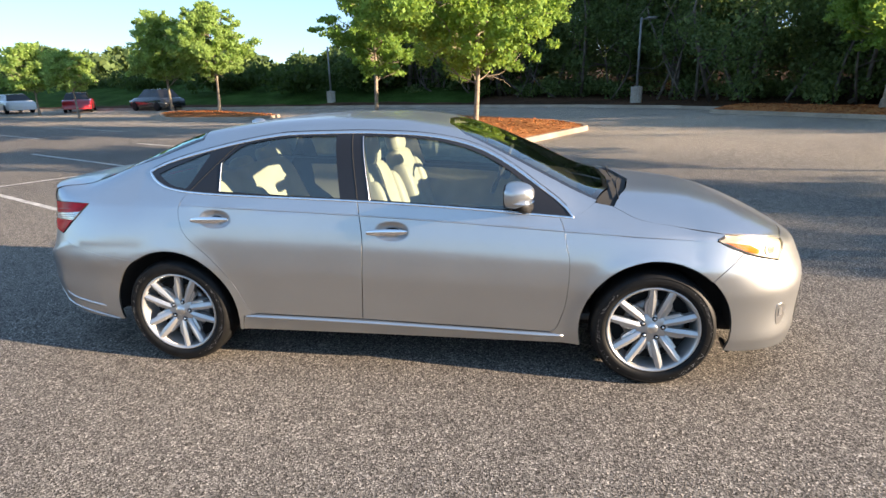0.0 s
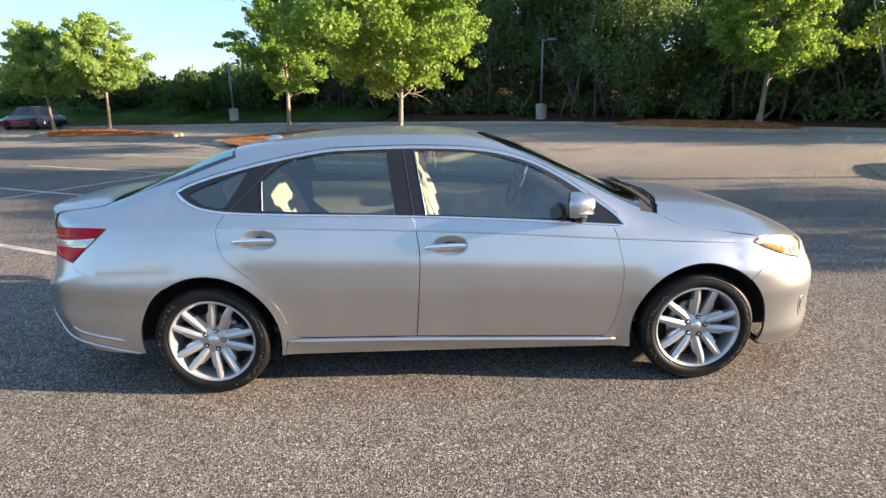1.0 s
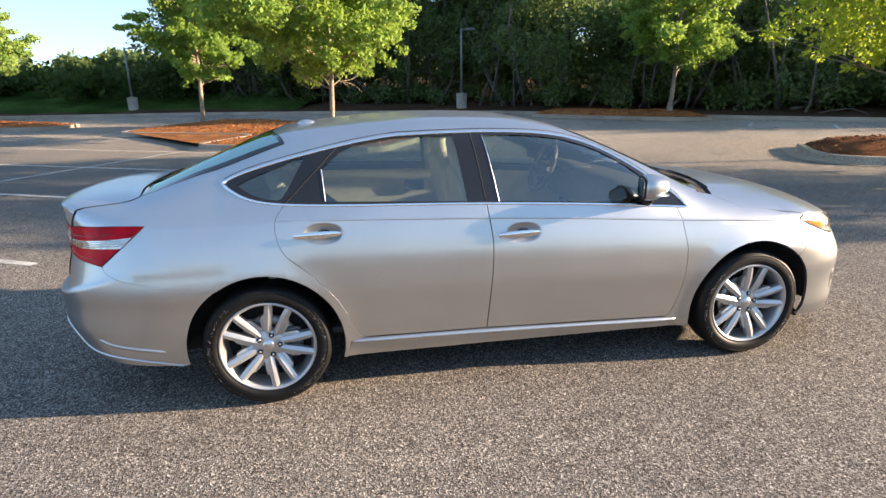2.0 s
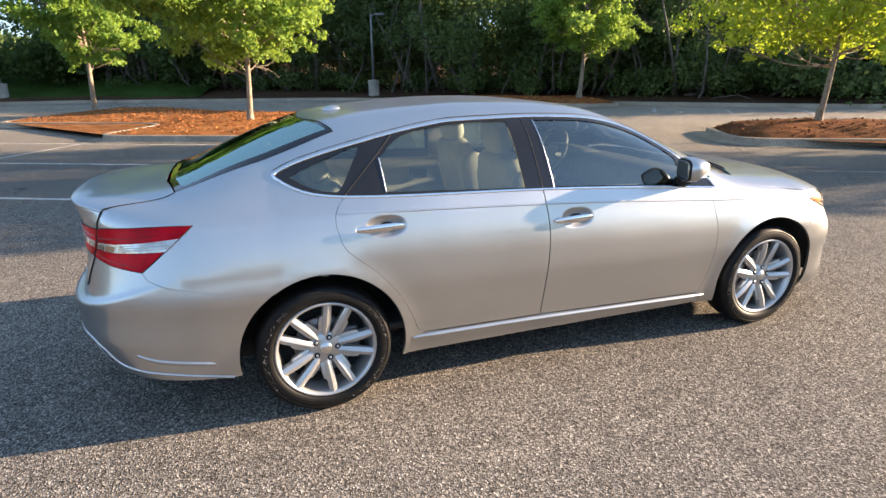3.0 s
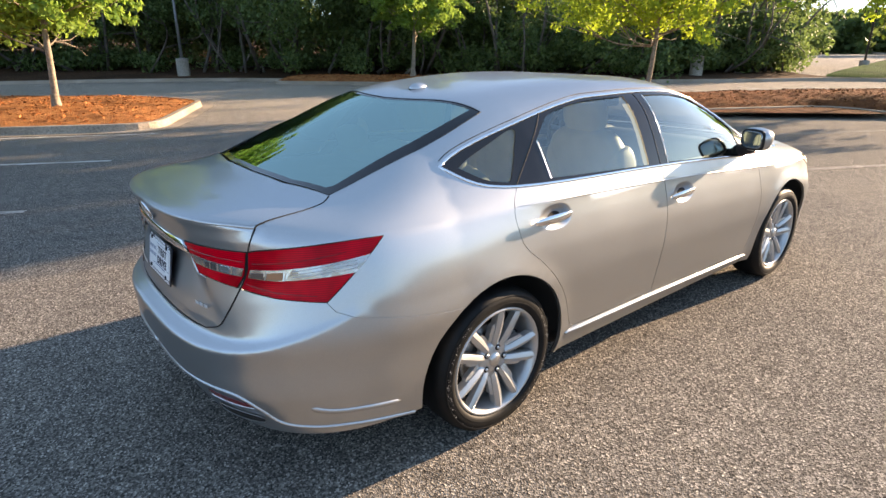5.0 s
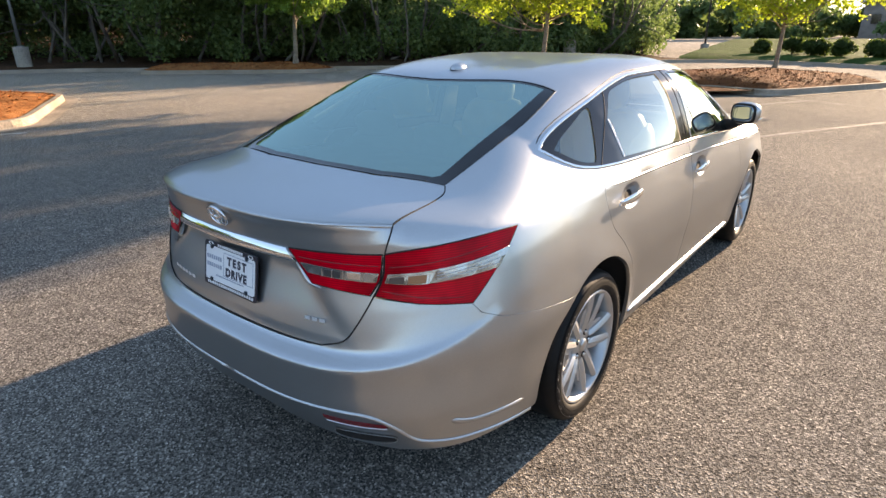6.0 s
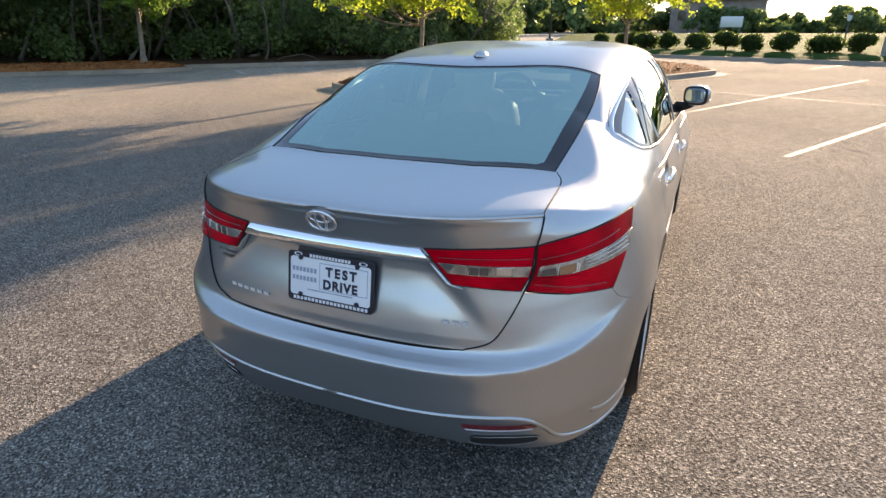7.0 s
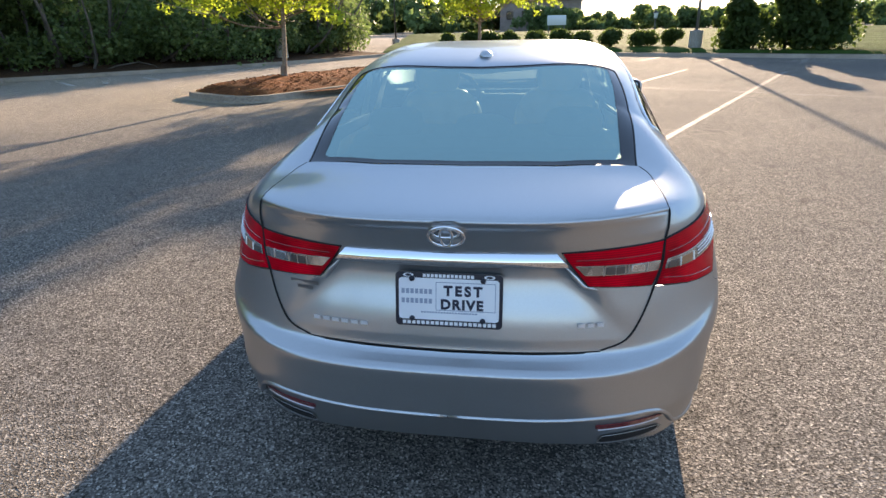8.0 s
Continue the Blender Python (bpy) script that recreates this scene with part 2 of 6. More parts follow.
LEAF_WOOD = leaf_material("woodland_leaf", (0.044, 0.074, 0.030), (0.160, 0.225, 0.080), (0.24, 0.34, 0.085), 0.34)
LEAF_HEDGE = leaf_material("hedge_leaf", (0.030, 0.052, 0.016), (0.07, 0.10, 0.03), (0.12, 0.18, 0.03))
POLE = material("pole_paint", (0.20, 0.20, 0.20), 0.45, 0.3, build=mottled((0.16, 0.16, 0.16), (0.24, 0.24, 0.235), 4))
POLE_DARK = material("dark_pole_paint", (0.035, 0.034, 0.033), 0.5, build=mottled((0.028, 0.027, 0.026), (0.05, 0.048, 0.046), 5))
BRICK_WALL = material("far_brick", (0.30, 0.24, 0.20), 0.9, build=mottled((0.25, 0.20, 0.165), (0.36, 0.29, 0.24), 1.2))
ROOF_GREY = material("far_roofing", (0.17, 0.15, 0.14), 0.9, build=mottled((0.13, 0.12, 0.11), (0.21, 0.19, 0.17), 0.8))
CAR_RED = material("red_car_paint", (0.36, 0.012, 0.02), 0.3, coat=0.8)
CAR_BLACK = material("dark_car_paint", (0.02, 0.021, 0.024), 0.25, coat=0.8)
CAR_WHITE = material("white_car_paint", (0.70, 0.70, 0.69), 0.35, coat=0.8)


# ---- building helpers ----
def mesh_object(name, verts, faces, mat, parent=None, label="", smooth=True):
    me = bpy.data.meshes.new(name)
    me.from_pydata([tuple(v) for v in verts], [], [tuple(f) for f in faces])
    me.update()
    if smooth:
        me.shade_smooth()
    me.materials.append(mat)
    ob = new(name, me)
    if parent:
        ob.parent = parent
    if label:
        ob["label"] = label
    return ob


def part(name, bm, mat, parent=None, label="", smooth=True):
    me = bpy.data.meshes.new(name)
    bm.to_mesh(me)
    bm.free()
    if smooth:
        me.shade_smooth()
    me.materials.append(mat)
    ob = new(name, me)
    if parent:
        ob.parent = parent
    if label:
        ob["label"] = label
    return ob


def box_bm(size, at=(0, 0, 0), bevel=0.0, turn=None, segments=2):
    bm = bmesh.new()
    bmesh.ops.create_cube(bm, size=1)
    bmesh.ops.scale(bm, vec=size, verts=bm.verts)
    if bevel:
        bmesh.ops.bevel(bm, geom=bm.edges[:], offset=bevel, segments=segments, affect="EDGES", profile=0.5)
    if turn:
        bmesh.ops.rotate(bm, verts=bm.verts, matrix=Euler([radians(a) for a in turn]).to_matrix())
    bmesh.ops.translate(bm, verts=bm.verts, vec=at)
    return bm


def tube_data(points, radii, sides=8, cap=True):
    """Vertices and faces of a round tube along points."""
    pts = [Vector(p) for p in points]
    if not hasattr(radii, "__len__"):
        radii = [radii] * len(pts)
    verts, faces = [], []
    ref = Vector((0.31, 0.17, 0.93))
    for i, p in enumerate(pts):
        d = (pts[min(i + 1, len(pts) - 1)] - pts[max(i - 1, 0)]).normalized()
        a = d.cross(ref if abs(d.dot(ref)) < 0.95 else Vector((1, 0, 0))).normalized()
        b = d.cross(a)
        for k in range(sides):
            w = 2 * math.pi * k / sides
            verts.append(p + (a * math.cos(w) + b * math.sin(w)) * radii[i])
    for i in range(len(pts) - 1):
        for k in range(sides):
            k2 = (k + 1) % sides
            faces.append((i * sides + k, i * sides + k2, (i + 1) * sides + k2, (i + 1) * sides + k))
    if cap:
        faces.append(tuple(range(sides))[::-1])
        faces.append(tuple((len(pts) - 1) * sides + k for k in range(sides)))
    return verts, faces


def lathe_data(profile, sides=48, axis="y"):
    """Vertices and faces of a profile of (radius, along) turned about an axis."""
    verts, faces = [], []
    for r, h in profile:
        for k in range(sides):
            w = 2 * math.pi * k / sides
            c, s = r * math.cos(w), r * math.sin(w)
            verts.append((c, h, s) if axis == "y" else (c, s, h))
    n = len(profile)
    for i in range(n - 1):
        for k in range(sides):
            k2 = (k + 1) % sides
            faces.append((i * sides + k, i * sides + k2, (i + 1) * sides + k2, (i + 1) * sides + k))
    return verts, faces


def cushion_data(size, at, turn=(0, 0, 0), e=0.35, nu=20, nv=12):
    """A soft block: a superellipsoid of that size."""
    def pw(v):
        return math.copysign(abs(v) ** e, v)
    rot = Euler([radians(a) for a in turn]).to_matrix()
    verts, faces = [], []
    for j in range(nv + 1):
        v = -math.pi / 2 + math.pi * j / nv
        for i in range(nu):
            u = 2 * math.pi * i / nu
            p = Vector((pw(math.cos(v)) * pw(math.cos(u)) * size[0] / 2, pw(math.cos(v)) * pw(math.sin(u)) * size[1] / 2, pw(math.sin(v)) * size[2] / 2))
            verts.append(rot @ p + Vector(at))
    for j in range(nv):
        for i in range(nu):
            i2 = (i + 1) % nu
            faces.append((j * nu + i, j * nu + i2, (j + 1) * nu + i2, (j + 1) * nu + i))
    return verts, faces


def join_data(*sets):
    verts, faces = [], []
    for v, f in sets:
        k = len(verts)
        verts += list(v)
        faces += [tuple(i + k for i in q) for q in f]
    return verts, faces


def thing(name, label, category, at=(0, 0, 0), group="", kind=""):
    ob = new(name)
    ob.empty_display_size = 0.2
    ob.location = at
    return tagged(ob, label, category, group, kind)


# ---- car body: one implicit surface, x forward from the rear axle, y to the left, z up ----
def curve(points, soft=0.05):
    """A smooth function through (x, value) pairs: cubic Hermite, then softened."""
    px, py = (np.array(a, float) for a in zip(*points))
    d = np.diff(py) / np.diff(px)
    m = np.concatenate(([d[0]], np.where(d[1:] * d[:-1] > 0, 2 * d[1:] * d[:-1] / (d[1:] + d[:-1] + 1e-12), 0), [d[-1]]))
    gx = np.linspace(px[0], px[-1], 600)
    i = np.clip(np.searchsorted(px, gx, side="right") - 1, 0, len(px) - 2)
    h = px[i + 1] - px[i]
    s = (gx - px[i]) / h
    gy = (py[i] * (1 + 2 * s) * (1 - s) ** 2 + m[i] * h * s * (1 - s) ** 2
          + py[i + 1] * s * s * (3 - 2 * s) - m[i + 1] * h * s * s * (1 - s))
    k = soft / (gx[1] - gx[0])
    if k > 0.6:
        n = int(3 * k) + 1
        w = np.exp(-0.5 * (np.arange(-n, n + 1) / k) ** 2)
        ext = np.concatenate((2 * gy[0] - gy[n:0:-1], gy, 2 * gy[-1] - gy[-2:-n - 2:-1]))
        gy = np.convolve(ext, w / w.sum(), "valid")
    return lambda x: np.interp(x, gx, gy)


AXLE, TYRE = 2.82, 0.334
XR, XF = -0.20, 3.00                      # where the rounded ends begin
crease = curve([(-1.3, 1.02), (-0.5, 1.015), (0.59, 0.985), (1.5, 0.94), (2.33, 0.882), (3.1, 0.83), (3.5, 0.76), (4.0, 0.66)], 0.08)
top = curve([(-1.35, 1.08), (-1.05, 1.092), (-0.80, 1.107), (-0.64, 1.120), (-0.50, 1.172), (-0.35, 1.238), (-0.2, 1.300), (0.08, 1.397), (0.30, 1.430),
             (0.6, 1.457), (0.95, 1.470), (1.3, 1.462), (1.55, 1.437), (1.8, 1.375), (2.2, 1.205), (2.55, 1.05), (2.75, 1.022),
             (3.1, 0.985), (3.4, 0.92), (3.62, 0.845), (3.78, 0.755), (4.0, 0.66)], 0.05)
waist = curve([(-0.6, 0.885), (-0.2, 0.893), (0.3, 0.897), (1.2, 0.900), (2.2, 0.900), (2.8, 0.900), (3.0, 0.893), (3.6, 0.86)], 0.1)
inset = curve([(-0.4, 0.11), (-0.1, 0.075), (0.0, 0.055), (0.08, 0.036), (0.2, 0.026), (0.38, 0.012), (0.55, 0.0), (0.7, 0.003), (0.85, 0.018),
               (1.0, 0.040), (1.2, 0.06)], 0.015)
lean = curve([(-1.3, 1.3), (-0.9, 1.6), (-0.6, 1.6), (-0.42, 1.15), (-0.25, 0.85), (-0.1, 0.74), (0.3, 0.52), (0.8, 0.38), (1.3, 0.30), (2.0, 0.34), (2.6, 0.7), (3.2, 0.9), (4.0, 0.9)], 0.1)
tail = curve([(0.1, -0.95), (0.22, -1.02), (0.33, -1.075), (0.43, -1.118), (0.47, -1.132), (0.55, -1.141), (0.620, -1.148), (0.630, -1.145), (0.638, -1.128), (0.655, -1.092), (0.675, -1.084), (0.75, -1.078), (0.90, -1.058),
              (0.96, -1.062), (1.0, -1.072), (1.04, -1.086), (1.07, -1.108), (1.09, -1.114), (1.2, -1.10)], 0.004)
tail_soft = curve([(0.1, -0.95), (0.22, -1.02), (0.33, -1.075), (0.43, -1.118), (0.47, -1.132), (0.55, -1.141), (0.620, -1.148), (0.632, -1.145), (0.66, -1.130), (0.72, -1.100), (0.78, -1.078), (0.90, -1.058),
                   (0.96, -1.062), (1.0, -1.072), (1.04, -1.086), (1.07, -1.108), (1.09, -1.114), (1.2, -1.10)], 0.004)
nose = curve([(0.1, 3.67), (0.2, 3.71), (0.4, 3.765), (0.6, 3.768), (0.7, 3.738), (0.8, 3.686), (0.9, 3.568), (1.2, 3.4)], 0.03)
nose_square = curve([(0.2, 3.08), (0.42, 2.52), (0.55, 2.50), (0.7, 2.12), (0.9, 2.68)], 0.03)
tail_square = curve([(0.1, 3.4), (0.45, 3.3), (0.62, 3.0), (0.8, 2.95), (1.0, 2.9), (1.2, 2.7)], 0.03)
edge = curve([(-1.3, 12.0), (-0.95, 10.0), (-0.8, 5.0), (-0.6, 4.5), (-0.4, 5.0), (-0.2, 6.0), (0.0, 6.0), (0.6, 6.5), (1.5, 5.6), (1.9, 4.4), (2.5, 5.0), (3.0, 4.0), (4.0, 3.0)], 0.1)
crown = curve([(-1.3, 7.0), (-0.98, 6.0), (-0.82, 2.4), (-0.6, 2.2), (-0.4, 2.8), (-0.2, 4.0), (0.2, 5.0), (1.5, 5.0), (2.4, 4.0), (2.7, 2.5), (4.0, 2.2)], 0.1)


ledge = curve([(0, 0.632), (28, 0.632), (42, 0.655), (58, 0.745), (75, 0.80), (90, 0.80)], 5)


def half_width(x, z):
    """The half width of the plain side at x and z, with the flares round the wheels."""
    zc = crease(x)
    t = (np.minimum(z, zc) - 0.23) / (zc - 0.23)
    w = waist(x) - inset(t) - lean(x) * np.maximum(z - zc, 0)
    for a in (0.0, AXLE):
        r = np.hypot(x - a, z - TYRE)
        w = w + 0.011 * np.exp(-((r - 0.385) / 0.065) ** 2) * (z > 0.2)
    rear = np.clip((0.3 - x) / 0.9, 0, 1)
    return w - 0.055 * rear * np.clip(t, 0, 1) ** 6


def body_field(x, y, z):
    """Zero on the body, less inside."""
    xs = np.clip(x, XR, XF)
    b = np.maximum(half_width(xs, z), 0.02)
    ry = np.abs(y) / b
    n = tail_square(z)
    ang = np.degrees(np.arctan2(np.abs(y), np.maximum(XR - x, 1e-6)))
    zl = ledge(ang)                        # the shelf above the bumper climbs to the lamp at the corner
    w = np.clip((0.90 - z) / np.maximum(0.90 - zl, 0.05), 0, 1)
    zs = np.where(z > zl, z - (zl - 0.632) * w * w * (3 - 2 * w), np.where(z > 0.46, 0.46 + (z - 0.46) * 0.172 / (zl - 0.46), z))
    k = np.clip((ang - 24) / 30, 0, 1)
    k = 0.7 * k * k * (3 - 2 * k) * np.clip((0.93 - z) / 0.06, 0, 1)                # and softens into a facet there
    back = np.maximum(XR - x, 0) / np.maximum(XR - tail(zs) * (1 - k) - tail_soft(zs) * k, 0.1)
    nf = nose_square(z)
    front = np.maximum(x - XF, 0) / np.maximum(nose(z) - XF, 0.1)
    r = np.where(x < XR, (back ** n + ry ** n) ** (1 / n), np.where(x > XF, (front ** nf + ry ** nf) ** (1 / nf), ry))
    zc = crease(x)
    f = np.maximum(z - zc, 0) / np.maximum(top(x) - zc, 0.03)
    return r ** edge(x) + f ** crown(x) - 1


def normal_field(p):
    e = 0.002
    g = np.stack([body_field(*(p + d).T) - body_field(*(p - d).T) for d in np.eye(3) * e], 1)
    return g / np.maximum(np.linalg.norm(g, axis=1, keepdims=True), 1e-9)


def meet(o, d, far):
    """Where rays from inside leave the body."""
    lo, hi = np.zeros(len(o)), np.full(len(o), far, float)
    for _ in range(34):
        mid = (lo + hi) / 2
        inside = body_field(*(o + d * mid[:, None]).T) < 0
        lo, hi = np.where(inside, mid, lo), np.where(inside, hi, mid)
    return o + d * lo[:, None]


def lower(q):
    """Side map: (u, z) to a place on the right side; u is x along the side and bends round the ends."""
    u, z = np.asarray(q, float).T
    x = np.clip(u, XR, XF)
    ang = np.where(u < XR, np.minimum((XR - u) / 0.9, 2) * np.pi / 2, np.where(u > XF, -np.minimum((u - XF) / 0.85, 2) * np.pi / 2, 0))
    o = np.stack((x, 0 * x, z), 1)
    return meet(o, np.stack((-np.sin(ang), -np.cos(ang), 0 * x), 1), 1.6)


def to_lower(p):
    x, y, z = np.asarray(p, float).T
    y = np.abs(y)
    return np.stack((np.where(x < XR, XR - np.arctan2(XR - x, y) / (np.pi / 2) * 0.9,
                              np.where(x > XF, XF + np.arctan2(x - XF, y) / (np.pi / 2) * 0.85, x)), z), 1)


def upper(q):
    """Roof map: (x, s), s running from the right side (about 0.4) over the middle (1.41) to the left."""
    x, s = np.asarray(q, float).T
    ang = s / 0.9
    z0 = crease(x) - 0.5
    return meet(np.stack((x, 0 * x, z0), 1), np.stack((0 * x, -np.cos(ang), np.sin(ang)), 1), 1.6)


def to_upper(p):
    x, y, z = np.asarray(p, float).T
    return np.stack((x, 0.9 * np.arctan2(z - crease(x) + 0.5, -y)), 1)


def plan_map(q):
    """Plan map: (x, y) to the place on top of the body."""
    x, y = np.asarray(q, float).T
    x, y = x + 0.004 * np.sign(0.8 - x), y * 0.994   # just inside the outline
    levels = np.linspace(1.52, 0.70, 206)
    hit = body_field(x[:, None], y[:, None], levels[None]) < 0
    first = np.where(hit.any(1), hit.argmax(1), 113)
    lo = levels[first]
    hi = np.where(hit.any(1), lo + 0.004, lo)
    for _ in range(34):
        mid = (lo + hi) / 2
        ins = body_field(x, y, mid) < 0
        lo, hi = np.where(ins, mid, lo), np.where(ins, hi, mid)
    return np.stack((*np.asarray(q, float).T, lo), 1)


# ---- outlines and skins on the body ----
def at_side(x, z):
    return meet(np.array([[x, 0, z]], float), np.array([[0, -1.0, 0]]), 1.3)[0]


def at_front(y, z):
    return meet(np.array([[XF, -abs(y), z]], float), np.array([[1.0, 0, 0]]), 1.4)[0]


def at_plan(x, y):
    return meet(np.array([[x, y, 0.55]], float), np.array([[0, 0, 1.0]]), 1.2)[0]


def low(*points):
    return [tuple(to_lower([p])[0]) for p in points]


def high(*points):
    return [tuple(to_upper([p])[0]) for p in points]


def flow(points, n=6):
    """A smooth chain through 2D points."""
    p = [np.array(q, float) for q in points]
    if len(p) < 3:
        return p
    p = [2 * p[0] - p[1]] + p + [2 * p[-1] - p[-2]]
    out = []
    for i in range(1, len(p) - 2):
        a, b, c, d = p[i - 1:i + 3]
        for k in range(n):
            t = k / n
            out.append(0.5 * (2 * b + (c - a) * t + (2 * a - 5 * b + 4 * c - d) * t * t + (3 * b - a - 3 * c + d) * t ** 3))
    return out + [p[-2]]


def arc(cx, cz, r, a0, a1, n=22):
    return [(cx + r * math.cos(radians(a0 + (a1 - a0) * i / n)), cz + r * math.sin(radians(a0 + (a1 - a0) * i / n))) for i in range(n + 1)]


def arch_run(cx, a0, a1):
    """The edge of a wheel arch, in the side map."""
    return low(*[at_side(x, z) for x, z in arc(cx, TYRE, ARCH, a0, a1)])


def chain(*runs):
    """One closed outline from runs of points."""
    out = []
    for run in runs:
        for q in run:
            q = np.array(q, float)
            if not out or np.hypot(*(q - out[-1])) > 1e-4:
                out.append(q)
    if np.hypot(*(out[0] - out[-1])) < 1e-4:
        out.pop()
    return out


def resample(loop, step):
    out = []
    for i, a in enumerate(loop):
        b = loop[(i + 1) % len(loop)]
        n = max(1, int(np.hypot(*(b - a)) / step + 0.5))
        out += [a + (b - a) * k / n for k in range(n)]
    return out


def area(loop):
    a = np.array(loop)
    b = np.roll(a, -1, 0)
    return 0.5 * np.sum(a[:, 0] * b[:, 1] - b[:, 0] * a[:, 1])


def shrink(loop, d):
    """The loop (anticlockwise) moved inwards by d."""
    out = []
    n = len(loop)
    for i in range(n):
        a, b, c = loop[i - 1], loop[i], loop[(i + 1) % n]
        e, f = (b - a) / max(np.hypot(*(b - a)), 1e-9), (c - b) / max(np.hypot(*(c - b)), 1e-9)
        m = np.array((-e[1] - f[1], e[0] + f[0]))
        k = max(np.hypot(*m), 0.5)
        m = m / k
        out.append(b + m * d * min(2 / k, 1.6))
    return out


def inside(loop, q):
    a = np.array(loop)
    b = np.roll(a, -1, 0)
    x, y = q[:, 0][:, None], q[:, 1][:, None]
    cross = ((a[:, 1] > y) != (b[:, 1] > y)) & (x < (b[:, 0] - a[:, 0]) * (y - a[:, 1]) / (b[:, 1] - a[:, 1] + 1e-12) + a[:, 0])
    return cross.sum(1) % 2 == 1


def clearance(loop, q):
    a = np.array(loop)
    d = np.roll(a, -1, 0) - a
    t = np.clip(((q[:, None] - a) * d).sum(2) / np.maximum((d * d).sum(1), 1e-12), 0, 1)
    return np.linalg.norm(q[:, None] - a - t[..., None] * d, axis=2).min(1)


def skin(name, loop, where, mat, parent, gap=0.003, flange=0.016, lift=0.0, step=0.035, flip=False, label="", shape=None, dense=(), hole=None):
    """One panel: the part of the body inside an outline of the map, with turned-in edges. flip: on the left side.
    shape(q, p, n): moves the points further."""
    loop = [np.array(q, float) for q in loop]
    if area(loop) < 0:
        loop = loop[::-1]
    loop = resample(shrink(resample(loop, step), gap) if gap else loop, step)
    lo, hi = np.min(loop, 0), np.max(loop, 0)
    gx, gy = np.meshgrid(np.arange(lo[0], hi[0], step) + step / 2, np.arange(lo[1], hi[1], step) + step / 2)
    gx[::2] += step / 2
    grid = np.stack((gx.ravel(), gy.ravel()), 1)
    grid = grid[inside(loop, grid)] if len(grid) else grid
    if len(grid):
        grid = grid[clearance(loop, grid) > step * 0.5]
    for cx, cy, rx, ry, fine in dense:
        away = np.maximum(np.abs(grid[:, 0] - cx) / rx, np.abs(grid[:, 1] - cy) / ry) > 1
        fx, fy = np.meshgrid(np.arange(cx - rx, cx + rx, fine), np.arange(cy - ry, cy + ry, fine))
        grid = np.concatenate((grid[away], np.stack((fx.ravel(), fy.ravel()), 1)))
    pts = [Vector(q) for q in loop] + [Vector(q) for q in grid]
    m = len(loop)
    edges = [(i, (i + 1) % m) for i in range(m)]
    if hole is not None:
        hole = resample([np.array(a, float) for a in hole], step)
        keep = [i for i, a in enumerate(grid) if not inside(hole, a[None])[0] and clearance(hole, a[None])[0] > step * 0.4] if len(grid) else []
        pts = pts[:m] + [pts[m + i] for i in keep]
        k = len(pts)
        pts += [Vector(a) for a in hole]
        edges += [(k + i, k + (i + 1) % len(hole)) for i in range(len(hole))]
    v, _, faces, src, _, _ = geometry.delaunay_2d_cdt(pts, edges, [], 0, 1e-6, True)
    q = np.array([tuple(a) for a in v])
    rim = [None] * len(loop)
    for i, s in enumerate(src):
        for k in s:
            if k < len(loop):
                rim[k] = i
    rim = [i for i in rim if i is not None]
    p = where(q)
    n = normal_field(p)
    p = p + n * lift
    if shape is not None:
        p, n = shape(q, p, n)
    nv = len(p)
    faces = [tuple(f) for f in faces]
    mids = np.array([(q[f[0]] + q[f[1]] + q[f[2]]) / 3 for f in faces])
    ok = inside(loop, mids)
    if hole is not None:
        ok &= ~inside(hole, mids)
    faces = [f for f, good in zip(faces, ok) if good]
    verts = p
    normals = [n[i] for f in faces for i in f]
    a, b, c = (p[[f[k] for f in faces]] for k in range(3))
    if np.sum(np.einsum("ij,ij->i", np.cross(b - a, c - a), n[[f[0] for f in faces]])) < 0:
        faces = [f[::-1] for f in faces]
        normals = [n[i] for f in faces for i in f]
    if flange:
        deep = p[rim] - n[rim] * flange
        mid = p[rim] - n[rim] * 0.0012
        m = len(rim)
        centre_dir = []
        for i in range(m):
            t = p[rim[(i + 1) % m]] - p[rim[i - 1]]
            o = np.cross(t, n[rim[i]])
            centre_dir.append(o / max(np.linalg.norm(o), 1e-9))
        # the map may mirror the sense of turning
        probe = p.mean(0)
        sign = 1 if np.mean([np.dot(centre_dir[i], p[rim[i]] - probe) for i in range(m)]) > 0 else -1
        out_dir = np.array(centre_dir) * sign
        base = len(verts)
        verts = np.concatenate((verts, mid + out_dir * 0.0008, deep))
        for i in range(m):
            j = (i + 1) % m
            for f, nn in (((rim[i], rim[j], base + j, base + i), ("r", "r", "o", "o")), ((base + i, base + j, base + m + j, base + m + i), ("o", "o", "o", "o"))):
                idx = (i, j, j, i)
                nl = [n[rim[k]] if c == "r" else out_dir[k] for k, c in zip(idx, nn)]
                t = np.cross(verts[f[1]] - verts[f[0]], verts[f[2]] - verts[f[0]])
                if np.dot(t, nl[2]) < 0:
                    f, nl = f[::-1], nl[::-1]
                faces.append(f)
                normals += nl
    verts = np.array(verts)
    normals = np.array(normals)
    if flip:
        verts = verts * (1, -1, 1)
        normals = normals * (1, -1, 1)
        out, k = [], 0
        new_normals = np.empty_like(normals)
        for f in faces:
            m = len(f)
            out.append(f[::-1])
            new_normals[k:k + m] = normals[k:k + m][::-1]
            k += m
        faces, normals = out, new_normals
    me = bpy.data.meshes.new(name)
    me.from_pydata([tuple(a) for a in verts], [], faces)
    me.update()
    me.shade_smooth()
    me.normals_split_custom_set([tuple(a) for a in normals])
    me.materials.append(mat)
    ob = new(name, me)
    ob.parent = parent
    if label:
        ob["label"] = label
    return ob


